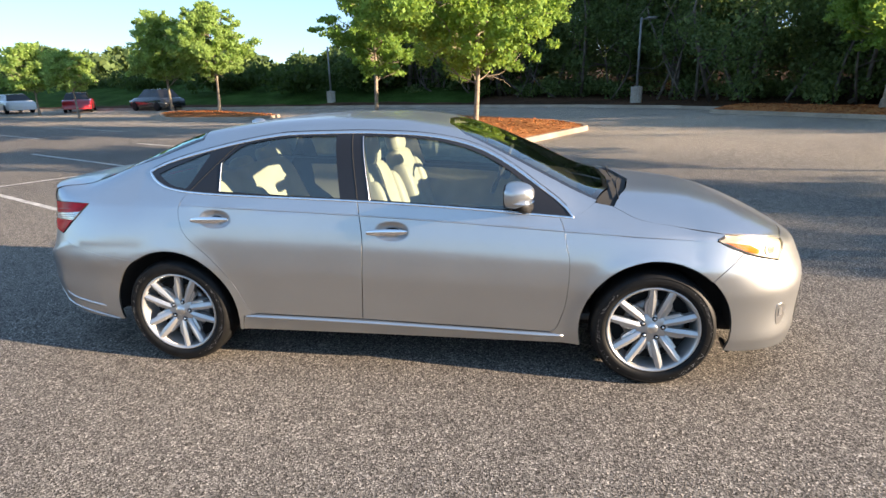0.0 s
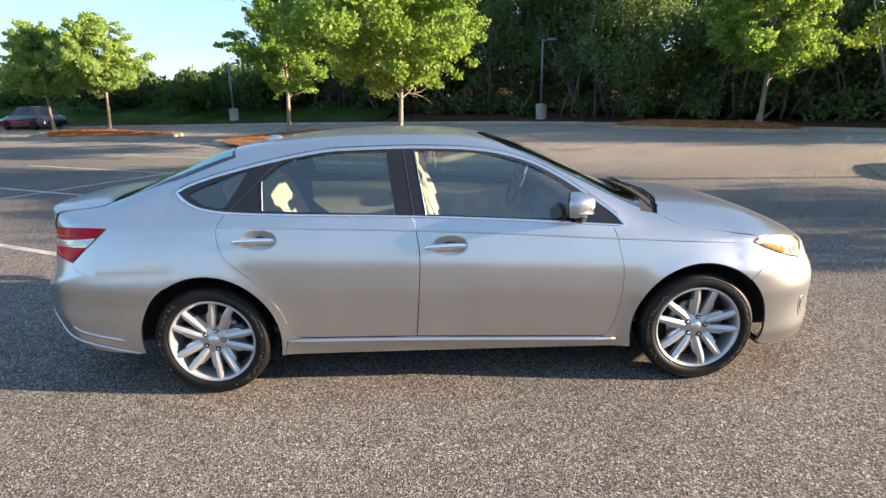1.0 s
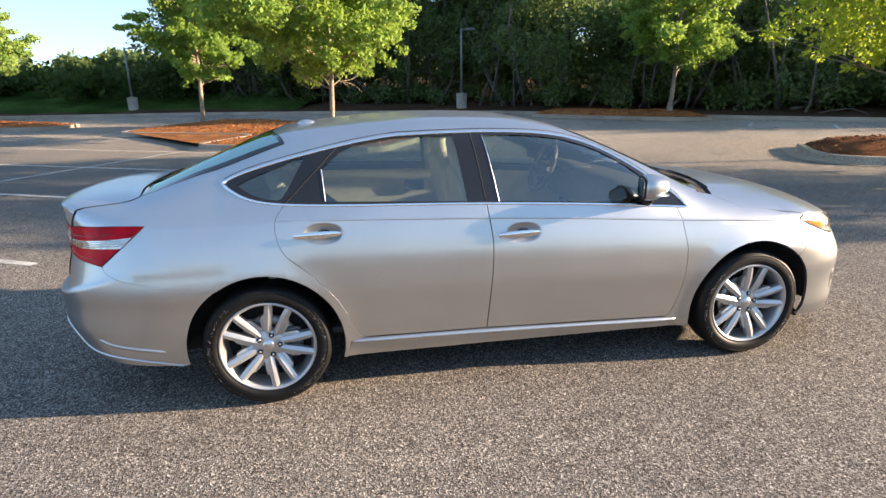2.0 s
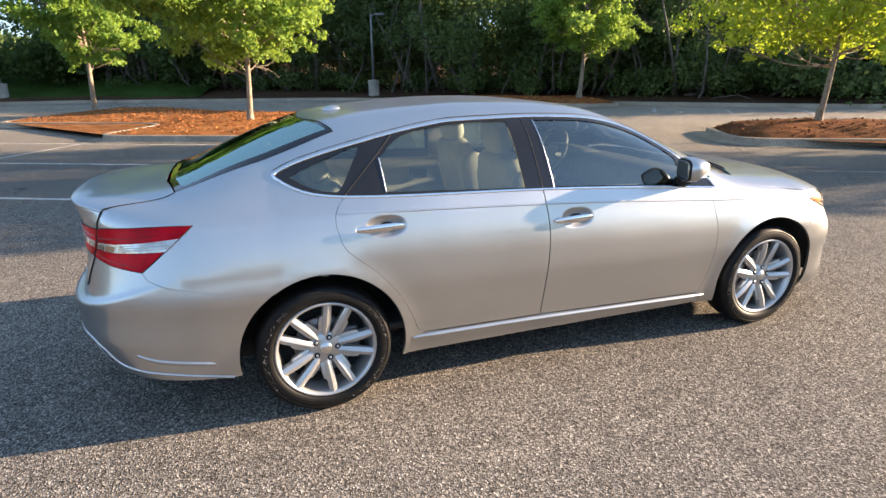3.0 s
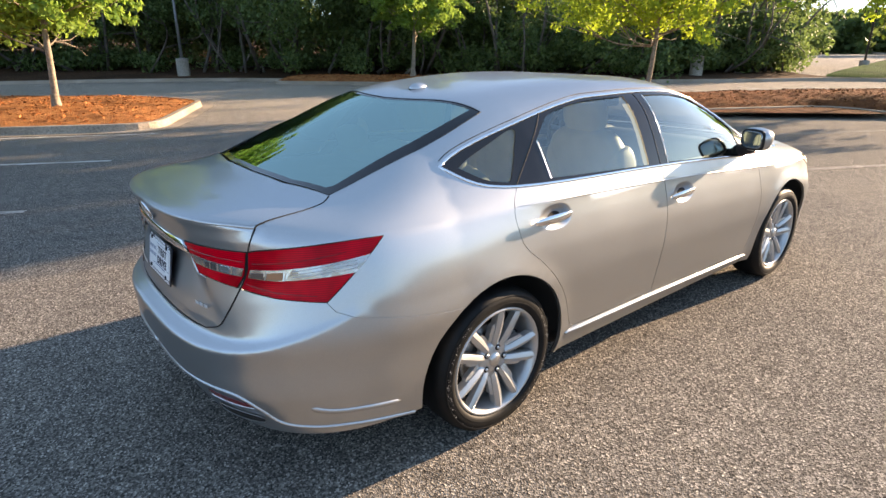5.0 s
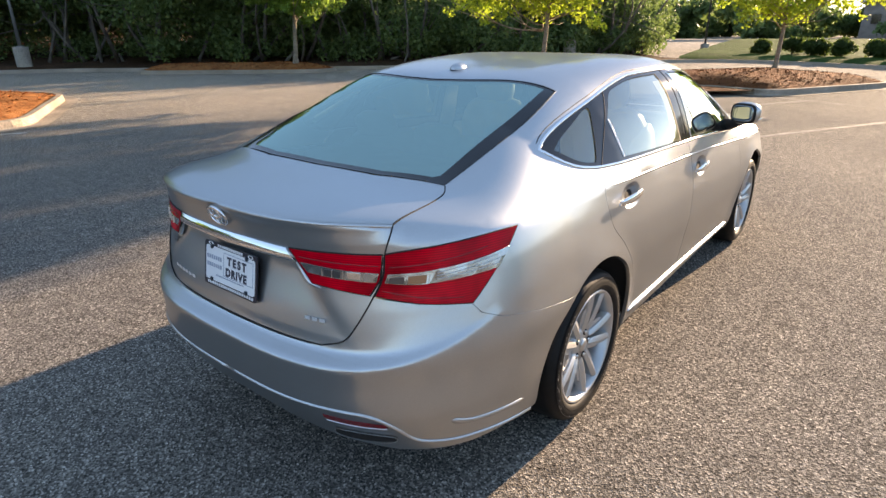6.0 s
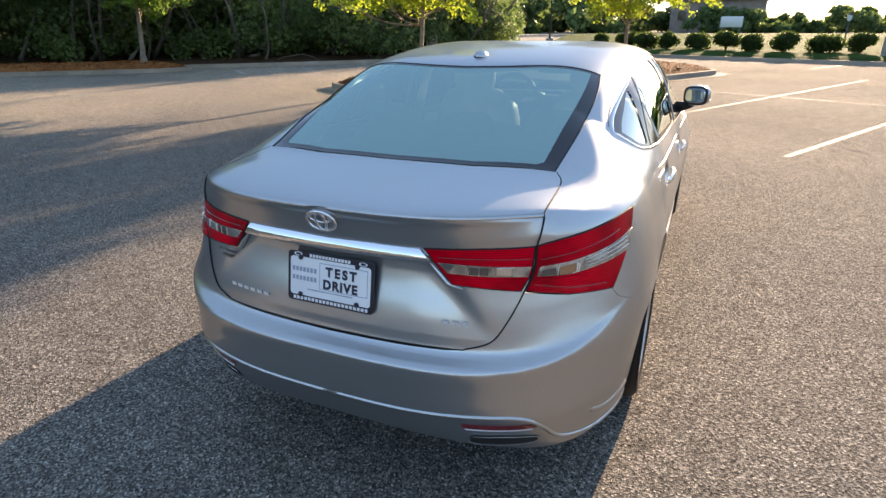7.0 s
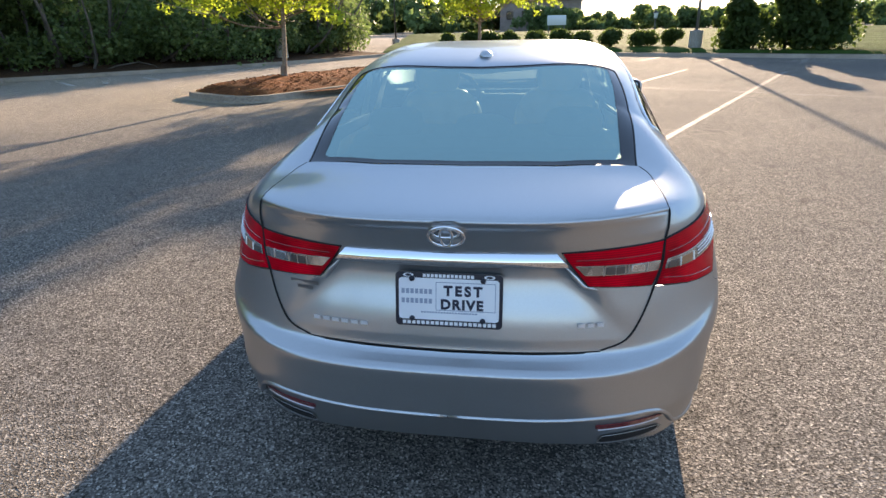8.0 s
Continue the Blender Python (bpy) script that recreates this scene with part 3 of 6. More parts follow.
def pressed(depth):
    """A shape that presses a hollow of depth(q) into a panel of the side map."""
    def shape(q, p, n):
        d = depth(q)
        e = 0.001
        gu = (depth(q + (e, 0)) - depth(q - (e, 0))) / (2 * e)
        gz = (depth(q + (0, e)) - depth(q - (0, e))) / (2 * e)
        along = np.stack((-n[:, 1], n[:, 0], 0 * d), 1)
        along /= np.maximum(np.linalg.norm(along, axis=1, keepdims=True), 1e-9)
        n2 = n + along * gu[:, None] + np.array((0, 0, 1.0)) * gz[:, None]
        return p - n * d[:, None], n2 / np.linalg.norm(n2, axis=1, keepdims=True)
    return shape


def bead(name, run, where, mat, parent, width=0.010, height=0.005, sink=0.002, closed=False, flip=False, label="", sides=7, taper=False):
    """A rounded strip laid along a run of map points."""
    run = [np.array(q, float) for q in run]
    if closed:
        run = resample(run, 0.03)
    else:
        fine = []
        for a, b in zip(run, run[1:]):
            k = max(1, int(np.hypot(*(b - a)) / 0.03 + 0.5))
            fine += [a + (b - a) * i / k for i in range(k)]
        run = fine + [run[-1]]
    q = np.array(run)
    p = where(q)
    n = normal_field(p)
    m = len(p)
    t = np.roll(p, -1, 0) - np.roll(p, 1, 0)
    if not closed:
        t[0], t[-1] = p[1] - p[0], p[-1] - p[-2]
    t /= np.maximum(np.linalg.norm(t, axis=1, keepdims=True), 1e-9)
    s = np.cross(t, n)
    verts, faces = [], []
    for i in range(m):
        k = 1.0
        if taper:
            k = min(1.0, 8.0 * min(i, m - 1 - i) / m + 0.15)
        for j in range(sides):
            w = math.pi * j / (sides - 1)
            verts.append(p[i] + s[i] * math.cos(w) * width / 2 * k + n[i] * (math.sin(w) * (height + sink) * k - sink))
    for i in range(m if closed else m - 1):
        a, b = i * sides, ((i + 1) % m) * sides
        for j in range(sides - 1):
            faces.append((a + j, b + j, b + j + 1, a + j + 1))
    if flip:
        verts = [(v[0], -v[1], v[2]) for v in verts]
        faces = [f[::-1] for f in faces]
    return mesh_object(name, verts, faces, mat, parent, label)


ARCH = 0.402
CENTRE_UP, CENTRE_BACK, CENTRE_FRONT = 0.9 * math.pi, 2 * (XR - 0.9), 2 * (XF + 0.85)


def both(run, total, axis):
    """A run on the right and its mirror image, as one run over the middle."""
    run = [np.array(q, float) for q in run]
    mirrored = []
    for q in run[::-1]:
        r = q.copy()
        r[axis] = total - r[axis]
        mirrored.append(r)
    return run + mirrored


# ---- the car ----
car = thing("car", "silver four-door sedan with chrome trim and alloy wheels, parked on asphalt", "car")

REAR_SEAM = flow([(0.142, 1.074), (0.105, 1.03), (0.088, 0.98), (0.093, 0.924), (0.126, 0.833), (0.238, 0.733), (0.331, 0.633), (0.405, 0.522),
                  (0.455, 0.40), (0.475, 0.362), (0.51, 0.343)])
MID_SEAM = flow([(1.186, 1.033), (1.195, 0.966), (1.212, 0.813), (1.201, 0.589), (1.181, 0.334)])
FRONT_SEAM = flow([(2.300, 0.960), (2.325, 0.90), (2.345, 0.80), (2.362, 0.695), (2.349, 0.493), (2.318, 0.37), (2.295, 0.318), (2.262, 0.300)])
belt = curve([(-0.169, 1.177), (-0.094, 1.127), (0.0, 1.093), (0.142, 1.074), (1.186, 1.033), (1.833, 0.994), (2.376, 0.948)], 0.0)
rail = curve([(-0.169, 1.177), (-0.121, 1.202), (-0.016, 1.239), (0.201, 1.296), (0.418, 1.343), (0.572, 1.370), (0.76, 1.391), (1.13, 1.397), (1.398, 1.388), (1.562, 1.373),
              (1.728, 1.341), (1.888, 1.287), (2.04, 1.207), (2.187, 1.108), (2.336, 0.998), (2.376, 0.948)], 0.0)


def belt_run(x0, x1, n=24):
    return [(x, float(belt(x))) for x in np.linspace(x0, x1, n)]


def rail_run(x0, x1, n=30):
    return [(x, float(rail(x))) for x in np.linspace(x0, x1, n)]


rear_door_loop = chain(REAR_SEAM, [(1.181, 0.334)], MID_SEAM[::-1], belt_run(1.186, 0.142))
front_door_loop = chain(MID_SEAM, [(2.262, 0.300)], FRONT_SEAM[::-1], belt_run(2.300, 1.186))
HOOD_FRONT = [(3.289, -0.772, 0.854), (3.40, -0.712, 0.838), (3.495, -0.648, 0.819), at_front(0.60, 0.812)]
PILLAR_FOOT = [at_side(2.49 - 0.114 * k / 6, 1.012 - 0.064 * (k / 6) ** 0.9) for k in range(7)]
hood_edge = [at_side(2.593, 0.989), at_side(2.721, 0.933), at_side(2.919, 0.899), at_side(3.154, 0.865)]
fender_loop = chain(FRONT_SEAM, [(2.30, 0.285), (2.32, 0.228), (2.43, 0.218)], arch_run(AXLE, 196, 47), low(at_side(3.14, 0.675), at_side(3.217, 0.741), at_side(3.245, 0.772),
                    at_side(3.17, 0.802), at_side(3.105, 0.836), at_side(3.150, 0.862)), flow(low(*hood_edge[::-1])), low(*PILLAR_FOOT))
crease_back = [(x, float(crease(x))) for x in np.linspace(0.087, -0.2, 10)] + low(*[at_side(x, float(crease(x))) for x in np.linspace(-0.25, -0.919, 18)])
LAMP_TOP = flow([(-0.419, 1.003), (-0.50, 1.003), (-0.573, 0.998), (-0.666, 0.987), (-0.703, 0.978)], 3)
LAMP_BOTTOM = [(-0.727, 0.846), (-0.646, 0.828), (-0.578, 0.817), (-0.547, 0.811)]
BUMPER_EDGE = [(-0.530, 0.778), (-0.4835, 0.746), *low(at_side(-0.595, 0.733), at_side(-0.451, 0.703), at_side(-0.30, 0.678))]
quarter_loop = chain([q for q in REAR_SEAM if q[1] <= crease(0.087)], [(0.43, 0.325), (0.405, 0.225)], arch_run(0, -15, 123.2),
                     BUMPER_EDGE[::-1], [LAMP_BOTTOM[-1]], LAMP_TOP, [(-0.697, 1.010)], crease_back[::-1])
LID_SEAM = flow([(-0.828, 0.673), (-0.784, 0.700), (-0.757, 0.757), (-0.726, 0.846), (-0.708, 0.91), (-0.703, 0.978), (-0.693, 1.03), (-0.687, 1.060)], 4)
bumper_right = chain([(-1.1, 0.662), (-0.935, 0.665), (-0.86, 0.667)], LID_SEAM[:13], LAMP_BOTTOM, BUMPER_EDGE,
                     arch_run(0, 123.2, 190), low(at_side(-0.42, 0.262)))
STRIP = flow([(-1.1, 0.462), (-0.95, 0.466), (-0.80, 0.475), (-0.735, 0.466), (-0.695, 0.42), (-0.655, 0.356), (-0.59, 0.328), (-0.515, 0.312), (-0.42, 0.285), (-0.355, 0.262)], 5)
BOTTOM = flow([(-0.345, 0.250), (-0.50, 0.262), (-0.674, 0.288), (-0.76, 0.310), (-0.9, 0.326), (-1.1, 0.330)], 4)
LIP = flow([(-0.687, 1.060), (-0.74, 1.066), (-0.85, 1.069), (-1.1, 1.071)], 5)

REAR_CUP, FRONT_CUP = (0.325, 0.927), (1.383, 0.870)


def cup_depth(cx, cz):
    """The hollow behind a door handle."""
    def depth(q):
        x, z = (q[:, 0] - cx) / 0.105, (q[:, 1] - cz) / 0.056
        t = np.clip(1 - (np.abs(x) ** 2.2 + np.abs(z) ** 2.2), 0, 1)
        return 0.018 * t * t * (3 - 2 * t)
    return depth


for flip in (False, True):
    rear_door = skin("rear_door", rear_door_loop, lower, PAINT, car, flip=flip, shape=pressed(cup_depth(*REAR_CUP)), dense=[(*REAR_CUP, 0.13, 0.075, 0.006)])
    front_door = skin("front_door", front_door_loop, lower, PAINT, car, flip=flip, shape=pressed(cup_depth(*FRONT_CUP)), dense=[(*FRONT_CUP, 0.13, 0.075, 0.006)])
    skin("fender", fender_loop, lower, PAINT, car, gap=0.0006, flip=flip)
    skin("quarter_panel", quarter_loop, lower, PAINT, car, gap=0.0, flip=flip)
    for name, loop in (("door_liner", rear_door_loop), ("door_liner", front_door_loop), ("fender_liner", fender_loop), ("quarter_liner", quarter_loop)):
        skin(name, loop, lower, LINER, car, gap=-0.006, flange=0.0, lift=-0.017, step=0.06, flip=flip)
    # sill with its raised moulding
    sill_loop = chain([(0.515, 0.338), (1.18, 0.329), (2.258, 0.294), (2.30, 0.280), (2.325, 0.222)], [(1.2, 0.228), (0.408, 0.226), (0.435, 0.322)])
    sill = skin("sill", sill_loop, lower, PAINT, car, gap=0.001, flip=flip, lift=-0.004)
    bead("sill_moulding", flow([(0.447, 0.316), (0.52, 0.322), (1.2, 0.312), (2.25, 0.279), (2.30, 0.276)]), lower, PAINT, sill, 0.030, 0.016, 0.006, flip=flip, taper=True)
    # window surrounds, panes and bright trim
    q_loop = chain([(0.142, 1.076)], [(0.418, 1.341)], rail_run(0.40, -0.165), [(-0.169, 1.177)], belt_run(-0.16, 0.13))
    r_loop = chain([(0.146, 1.076), (0.422, 1.341)], rail_run(0.44, 1.128), [(1.182, 1.035)], belt_run(1.17, 0.16))
    f_loop = chain([(1.188, 1.035), (1.132, 1.396)], rail_run(1.15, 2.37, 40), belt_run(2.365, 1.20))
    panes = (("quarter_window", q_loop, flow([(-0.095, 1.168), (-0.03, 1.198), (0.10, 1.245), (0.205, 1.283), (0.243, 1.283), (0.215, 1.235), (0.135, 1.112), (0.09, 1.098), (0.0, 1.118), (-0.095, 1.168)], 4)[:-1]),
             ("rear_door_window", r_loop, chain(flow([(0.345, 1.083), (0.335, 1.235)], 2), flow([(0.335, 1.237), (0.45, 1.325), (0.58, 1.356), (0.76, 1.376), (1.035, 1.381)], 5), [(1.083, 1.050)])),
             ("front_door_window", f_loop, chain([(1.262, 1.044), (1.200, 1.377)], flow([(1.202, 1.379), (1.40, 1.372), (1.56, 1.357), (1.72, 1.325), (1.88, 1.269), (2.03, 1.186), (2.105, 1.132)], 5), [(2.125, 0.988)])))
    for name, loop, pane in panes:
        window = skin(name, loop, lower, BLACK_GLOSS, car, gap=0.0, hole=pane, flange=0.0, lift=-0.003, flip=flip, label="black window surround with a tinted pane")
        glass = skin("pane", pane, lower, GLASS_SIDE, window, gap=-0.004, flange=0.0, lift=-0.007, flip=flip, label="tinted glass pane")
        glass.visible_shadow = False
    bead("window_trim", chain(rail_run(-0.169, 2.376, 70), belt_run(2.376, -0.169, 60)), lower, CHROME, car, 0.015, 0.004, 0.002, closed=True, flip=flip, label="chrome window trim")
    bead("window_seal", [(x, z + 0.014) for x, z in rail_run(-0.16, 2.34, 70)], lower, BLACK, car, 0.005, 0.001, 0.002, flip=flip)
    for seam in ([(0.144, 1.078), (0.420, 1.340)], [(1.185, 1.036), (1.130, 1.394)]):
        bead("pillar_gap", seam, lower, LINER, car, 0.007, -0.001, 0.006, flip=flip)
    bead("pane_divider", [(0.335, 1.235), (0.346, 1.083)], lower, SATIN, car, 0.006, 0.001, 0.003, flip=flip)
    bead("pane_divider", [(1.196, 1.379), (1.256, 1.040)], lower, SATIN, car, 0.005, 0.0005, 0.003, flip=flip)
    # door handles in their cups
    for door, x0, x1, z in ((rear_door, 0.178, 0.413, 0.925), (front_door, 1.240, 1.472, 0.868)):
        run = np.array([(x0 + (x1 - x0) * i / 14, z - 0.002 + 0.006 * (i / 14 - 0.5)) for i in range(15)])
        p = lower(run)
        n = normal_field(p)
        verts, faces = [], []
        for i in range(15):
            e = math.sin(math.pi * (i + 0.6) / 15.2) ** 0.35
            for j in range(10):
                w = 2 * math.pi * j / 10
                off = 0.012 + 0.016 * math.sin(math.pi * i / 14) ** 0.5
                verts.append(p[i] + n[i] * (off + 0.010 * e * math.cos(w)) + np.array((0, 0, 1)) * 0.0205 * e * math.sin(w))
        for i in range(14):
            for j in range(10):
                faces.append((i * 10 + j, i * 10 + (j + 1) % 10, i * 10 + 10 + (j + 1) % 10, i * 10 + 10 + j))
        faces += [tuple(range(10)), tuple(range(140, 150))[::-1]]
        if flip:
            verts = [(v[0], -v[1], v[2]) for v in verts]
            faces = [f[::-1] for f in faces]
        mesh_object("handle", verts, faces, CHROME, door, "chrome pull handle")
    # tail lamps: the outer half on the quarter, the inner half on the lid
    outer_loop = chain(LAMP_TOP, [(-0.705, 0.923), (-0.711, 0.889), (-0.723, 0.850)], LAMP_BOTTOM[1:])
    lamp = skin("tail_lamp", outer_loop, lower, RED_LENS, car, gap=0.002, lift=0.005, step=0.02, flip=flip, label="red and clear wraparound tail lamp")
    skin("clear_band", chain([(-0.453, 0.952), (-0.541, 0.936), (-0.642, 0.922), (-0.698, 0.918), (-0.704, 0.891), (-0.645, 0.885), (-0.486, 0.900)]), lower, CLEAR_LENS, lamp, gap=0.0, flange=0.004, lift=0.0075,
         step=0.02, flip=flip, label="clear lens band")
    for k in (-0.0095, 0.0, 0.0095):
        bead("band_rib", [(-0.484, 0.926 + 1.3 * k), (-0.545, 0.918 + 1.2 * k), (-0.612, 0.908 + k)], lower, SATIN, lamp, 0.0045, 0.0105, 0.0, flip=flip)
    skin("smoked_cell", [(-0.664, 0.890), (-0.632, 0.889), (-0.630, 0.914), (-0.662, 0.911)], lower, AMBER_DULL, lamp, gap=0.0, flange=0.003, lift=0.0092, step=0.02, flip=flip, label="unlit amber bulb cell")
    skin("smoked_cell", [(-0.697, 0.891), (-0.671, 0.890), (-0.670, 0.910), (-0.695, 0.908)], lower, LENS_SMOKE, lamp, gap=0.0, flange=0.003, lift=0.0092, step=0.02, flip=flip)
    for u in (-0.667, -0.627):
        bead("cell_rib", [(u, 0.888), (u + 0.002, 0.914)], lower, SATIN, lamp, 0.004, 0.0105, 0.0, flip=flip)
    skin("lower_lens", chain([(-0.494, 0.893), (-0.645, 0.878), (-0.703, 0.880), (-0.716, 0.857), (-0.646, 0.836), (-0.578, 0.825), (-0.557, 0.820)]), lower, RED_DEEP, lamp, gap=0.0, flange=0.003, lift=0.0066, step=0.02, flip=flip,
         label="deep red lower lens")
    bead("lens_step", [(-0.505, 0.968), (-0.56, 0.957), (-0.64, 0.944), (-0.695, 0.939)], lower, RED_DARK, lamp, 0.004, 0.0072, 0.0, flip=flip, label="dark moulded step in the lens")
    bead("lens_step", [(-0.565, 0.834), (-0.646, 0.847), (-0.708, 0.867)], lower, RED_DARK, lamp, 0.005, 0.0082, 0.0, flip=flip, label="dark moulded step in the lens")
    bead("lamp_gap", outer_loop, lower, LINER, lamp, 0.0055, 0.0050, 0.004, closed=True, flip=flip)
    inner_loop = chain([(-0.706, 0.977), (-0.80, 0.975), (-0.897, 0.969), (-0.872, 0.915), (-0.848, 0.866), (-0.79, 0.858), (-0.731, 0.850), (-0.712, 0.90)])
    lamp = skin("lid_lamp", inner_loop, lower, RED_LENS, car, gap=0.002, lift=0.005, step=0.02, flip=flip, label="red and clear tail lamp on the boot lid")
    skin("clear_band", chain([(-0.714, 0.920), (-0.80, 0.925), (-0.872, 0.930), (-0.855, 0.900), (-0.79, 0.895), (-0.719, 0.892)]), lower, CLEAR_LENS, lamp, gap=0.0, flange=0.004, lift=0.0075, step=0.02, flip=flip,
         label="clear lens band")
    for name, u0, u1, mat in (("smoked_cell", -0.818, -0.786, LENS_SMOKE), ("band_panel", -0.772, -0.748, CHROME)):
        skin(name, [(u0, 0.900), (u1, 0.899), (u1, 0.919), (u0, 0.921)], lower, mat, lamp, gap=0.0, flange=0.003, lift=0.0095, step=0.02, flip=flip)
    for u in (-0.8225, -0.802, -0.780, -0.743):
        bead("cell_rib", [(u, 0.897), (u + 0.001, 0.923)], lower, SATIN, lamp, 0.0035, 0.011, 0.0, flip=flip)
    skin("lower_lens", chain([(-0.725, 0.886), (-0.79, 0.889), (-0.850, 0.893), (-0.840, 0.872), (-0.79, 0.865), (-0.735, 0.858)]), lower, RED_DEEP, lamp, gap=0.0, flange=0.003, lift=0.0066, step=0.02, flip=flip,
         label="deep red lower lens")
    bead("lens_step", [(-0.715, 0.943), (-0.80, 0.945), (-0.872, 0.946)], lower, RED_DARK, lamp, 0.004, 0.0072, 0.0, flip=flip, label="dark moulded step in the lens")
    bead("lamp_gap", inner_loop, lower, LINER, lamp, 0.0055, 0.0050, 0.004, closed=True, flip=flip)
    # head lamp, front fog lamp
    hl = low(at_side(3.105, 0.837), at_side(3.152, 0.862), *HOOD_FRONT, at_front(0.662, 0.755), at_side(3.467, 0.705), at_side(3.36, 0.735), at_side(3.245, 0.774))
    lamp = skin("head_lamp", hl, lower, LAMP_BOWL, car, gap=0.001, lift=-0.012, step=0.03, flip=flip, label="clear head lamp with an amber side light")
    skin("amber_reflector", low(at_side(3.150, 0.830), at_side(3.29, 0.810), at_side(3.345, 0.775), at_side(3.335, 0.757), at_side(3.26, 0.782)), lower, AMBER, lamp, gap=0.0, flange=0.004, lift=-0.006, step=0.02, flip=flip,
         label="amber reflector")
    cx, cz = low(at_side(3.42, 0.770))[0]
    skin("bowl_ring", [(cx + 0.030 * math.cos(a), cz + 0.036 * math.sin(a)) for a in np.linspace(0, 6.28, 20)[:-1]], lower, SATIN, lamp, gap=0.0, flange=0.008, lift=-0.006, step=0.02, flip=flip)
    skin("bowl", [(cx + 0.021 * math.cos(a), cz + 0.026 * math.sin(a)) for a in np.linspace(0, 6.28, 20)[:-1]], lower, CLEAR_LENS, lamp, gap=0.0, flange=0.004, lift=-0.004, step=0.02, flip=flip)
    bead("lamp_border", flow(low(at_side(3.46, 0.709), at_side(3.36, 0.739), at_side(3.245, 0.778), at_side(3.115, 0.836), at_side(3.150, 0.858)), 4), lower, BLACK, lamp, 0.012, 0.0015, 0.012, flip=flip)
    cover = skin("lens", hl, lower, GLASS_LAMP, lamp, gap=0.002, flange=0.012, lift=0.001, step=0.03, flip=flip)
    cover.visible_shadow = False
    fog = flow(low(at_side(3.470, 0.470), at_side(3.515, 0.465), at_side(3.530, 0.41), at_side(3.515, 0.36), at_side(3.485, 0.35), at_side(3.470, 0.41), at_side(3.470, 0.470)), 3)[:-1]
    lamp = skin("fog_lamp", fog, lower, SATIN, car, gap=0.0, flange=0.004, lift=0.003, step=0.03, flip=flip)
    skin("fog_lens", low(at_side(3.485, 0.450), at_side(3.505, 0.445), at_side(3.510, 0.40), at_side(3.485, 0.40)), lower, ALLOY_DARK, lamp, gap=0.0, flange=0.004, lift=0.006, step=0.02, flip=flip)
    bead("body_crease", [(x, float(crease(x)) + 0.001) for x in np.linspace(0.09, 3.02, 60)], lower, PAINT, car, 0.010, 0.0022, 0.001, flip=flip, taper=True)
    bead("bumper_crease", flow([(-0.60, 0.424), (-0.55, 0.390), (-0.47, 0.368), (-0.38, 0.345)]), lower, PAINT, car, 0.026, 0.005, 0.006, flip=flip, taper=True)
    # rear reflector and tail pipe finisher
    refl = skin("reflector", flow([(-0.835, 0.428), (-0.72, 0.424), (-0.712, 0.408), (-0.822, 0.409), (-0.835, 0.428)], 3)[:-1], lower, RED_DARK, car, gap=0.0, flange=0.003, lift=-0.008, step=0.012, flip=flip, label="dark red rear reflector")
    bead("reflector_rim", [(-0.828, 0.406), (-0.765, 0.4065), (-0.710, 0.406)], lower, SATIN, refl, 0.004, -0.005, 0.010, flip=flip)
    pipe = flow([(-0.815, 0.370), (-0.75, 0.373), (-0.702, 0.366), (-0.692, 0.351), (-0.71, 0.334), (-0.810, 0.332), (-0.815, 0.370)], 4)[:-1]
    tip = skin("exhaust_tip", pipe, lower, LINER, car, gap=0.001, flange=0.0, lift=-0.0095, step=0.012, flip=flip, label="dark exhaust outlet with a chrome rim")
    bead("exhaust_rim", pipe, lower, SATIN, tip, 0.0022, -0.0080, 0.006, closed=True, flip=flip)

# panels over the middle
right_top = [np.array(q, float) for q in bumper_right]
bumper_loop = chain([(CENTRE_BACK - q[0], q[1]) for q in right_top[::-1]], right_top, STRIP[::-1], [(CENTRE_BACK - q[0], q[1]) for q in STRIP])
rear_bumper = skin("rear_bumper", bumper_loop, lower, PAINT, car, gap=0.0018, step=0.010)
valance_loop = chain(STRIP, BOTTOM, [(CENTRE_BACK - q[0], q[1]) for q in BOTTOM[::-1]], [(CENTRE_BACK - q[0], q[1]) for q in STRIP[::-1]])
skin("valance", valance_loop, lower, PAINT, car, gap=0.001, lift=-0.012, flange=0.02, step=0.018)
bead("bumper_strip", both(STRIP[::-1], CENTRE_BACK, 0), lower, PAINT, car, 0.020, 0.006, 0.010)
skin("bumper_liner", bumper_loop, lower, LINER, car, gap=0.004, flange=0.0, lift=-0.02, step=0.06)
lid_right = chain([(-1.1, 0.669), (-0.935, 0.672)], LID_SEAM, LIP)
lid_loop = chain(lid_right, [(CENTRE_BACK - q[0], q[1]) for q in lid_right[::-1]])


def plate_hollow(q):
    """How deep the hollow for the number plate lies in the lid's face."""
    y = np.abs(q[:, 0] - (XR - 0.9)) * 1.47
    z = q[:, 1]
    side = 0.315 + 0.75 * np.clip(0.93 - z, 0, 0.3)
    a = 1 / (1 + np.exp((y - side) / 0.014))
    b = 1 / (1 + np.exp((z - 0.934) / 0.005))
    return 0.022 * a * b * np.clip((z - 0.70) / 0.18, 0, 1)


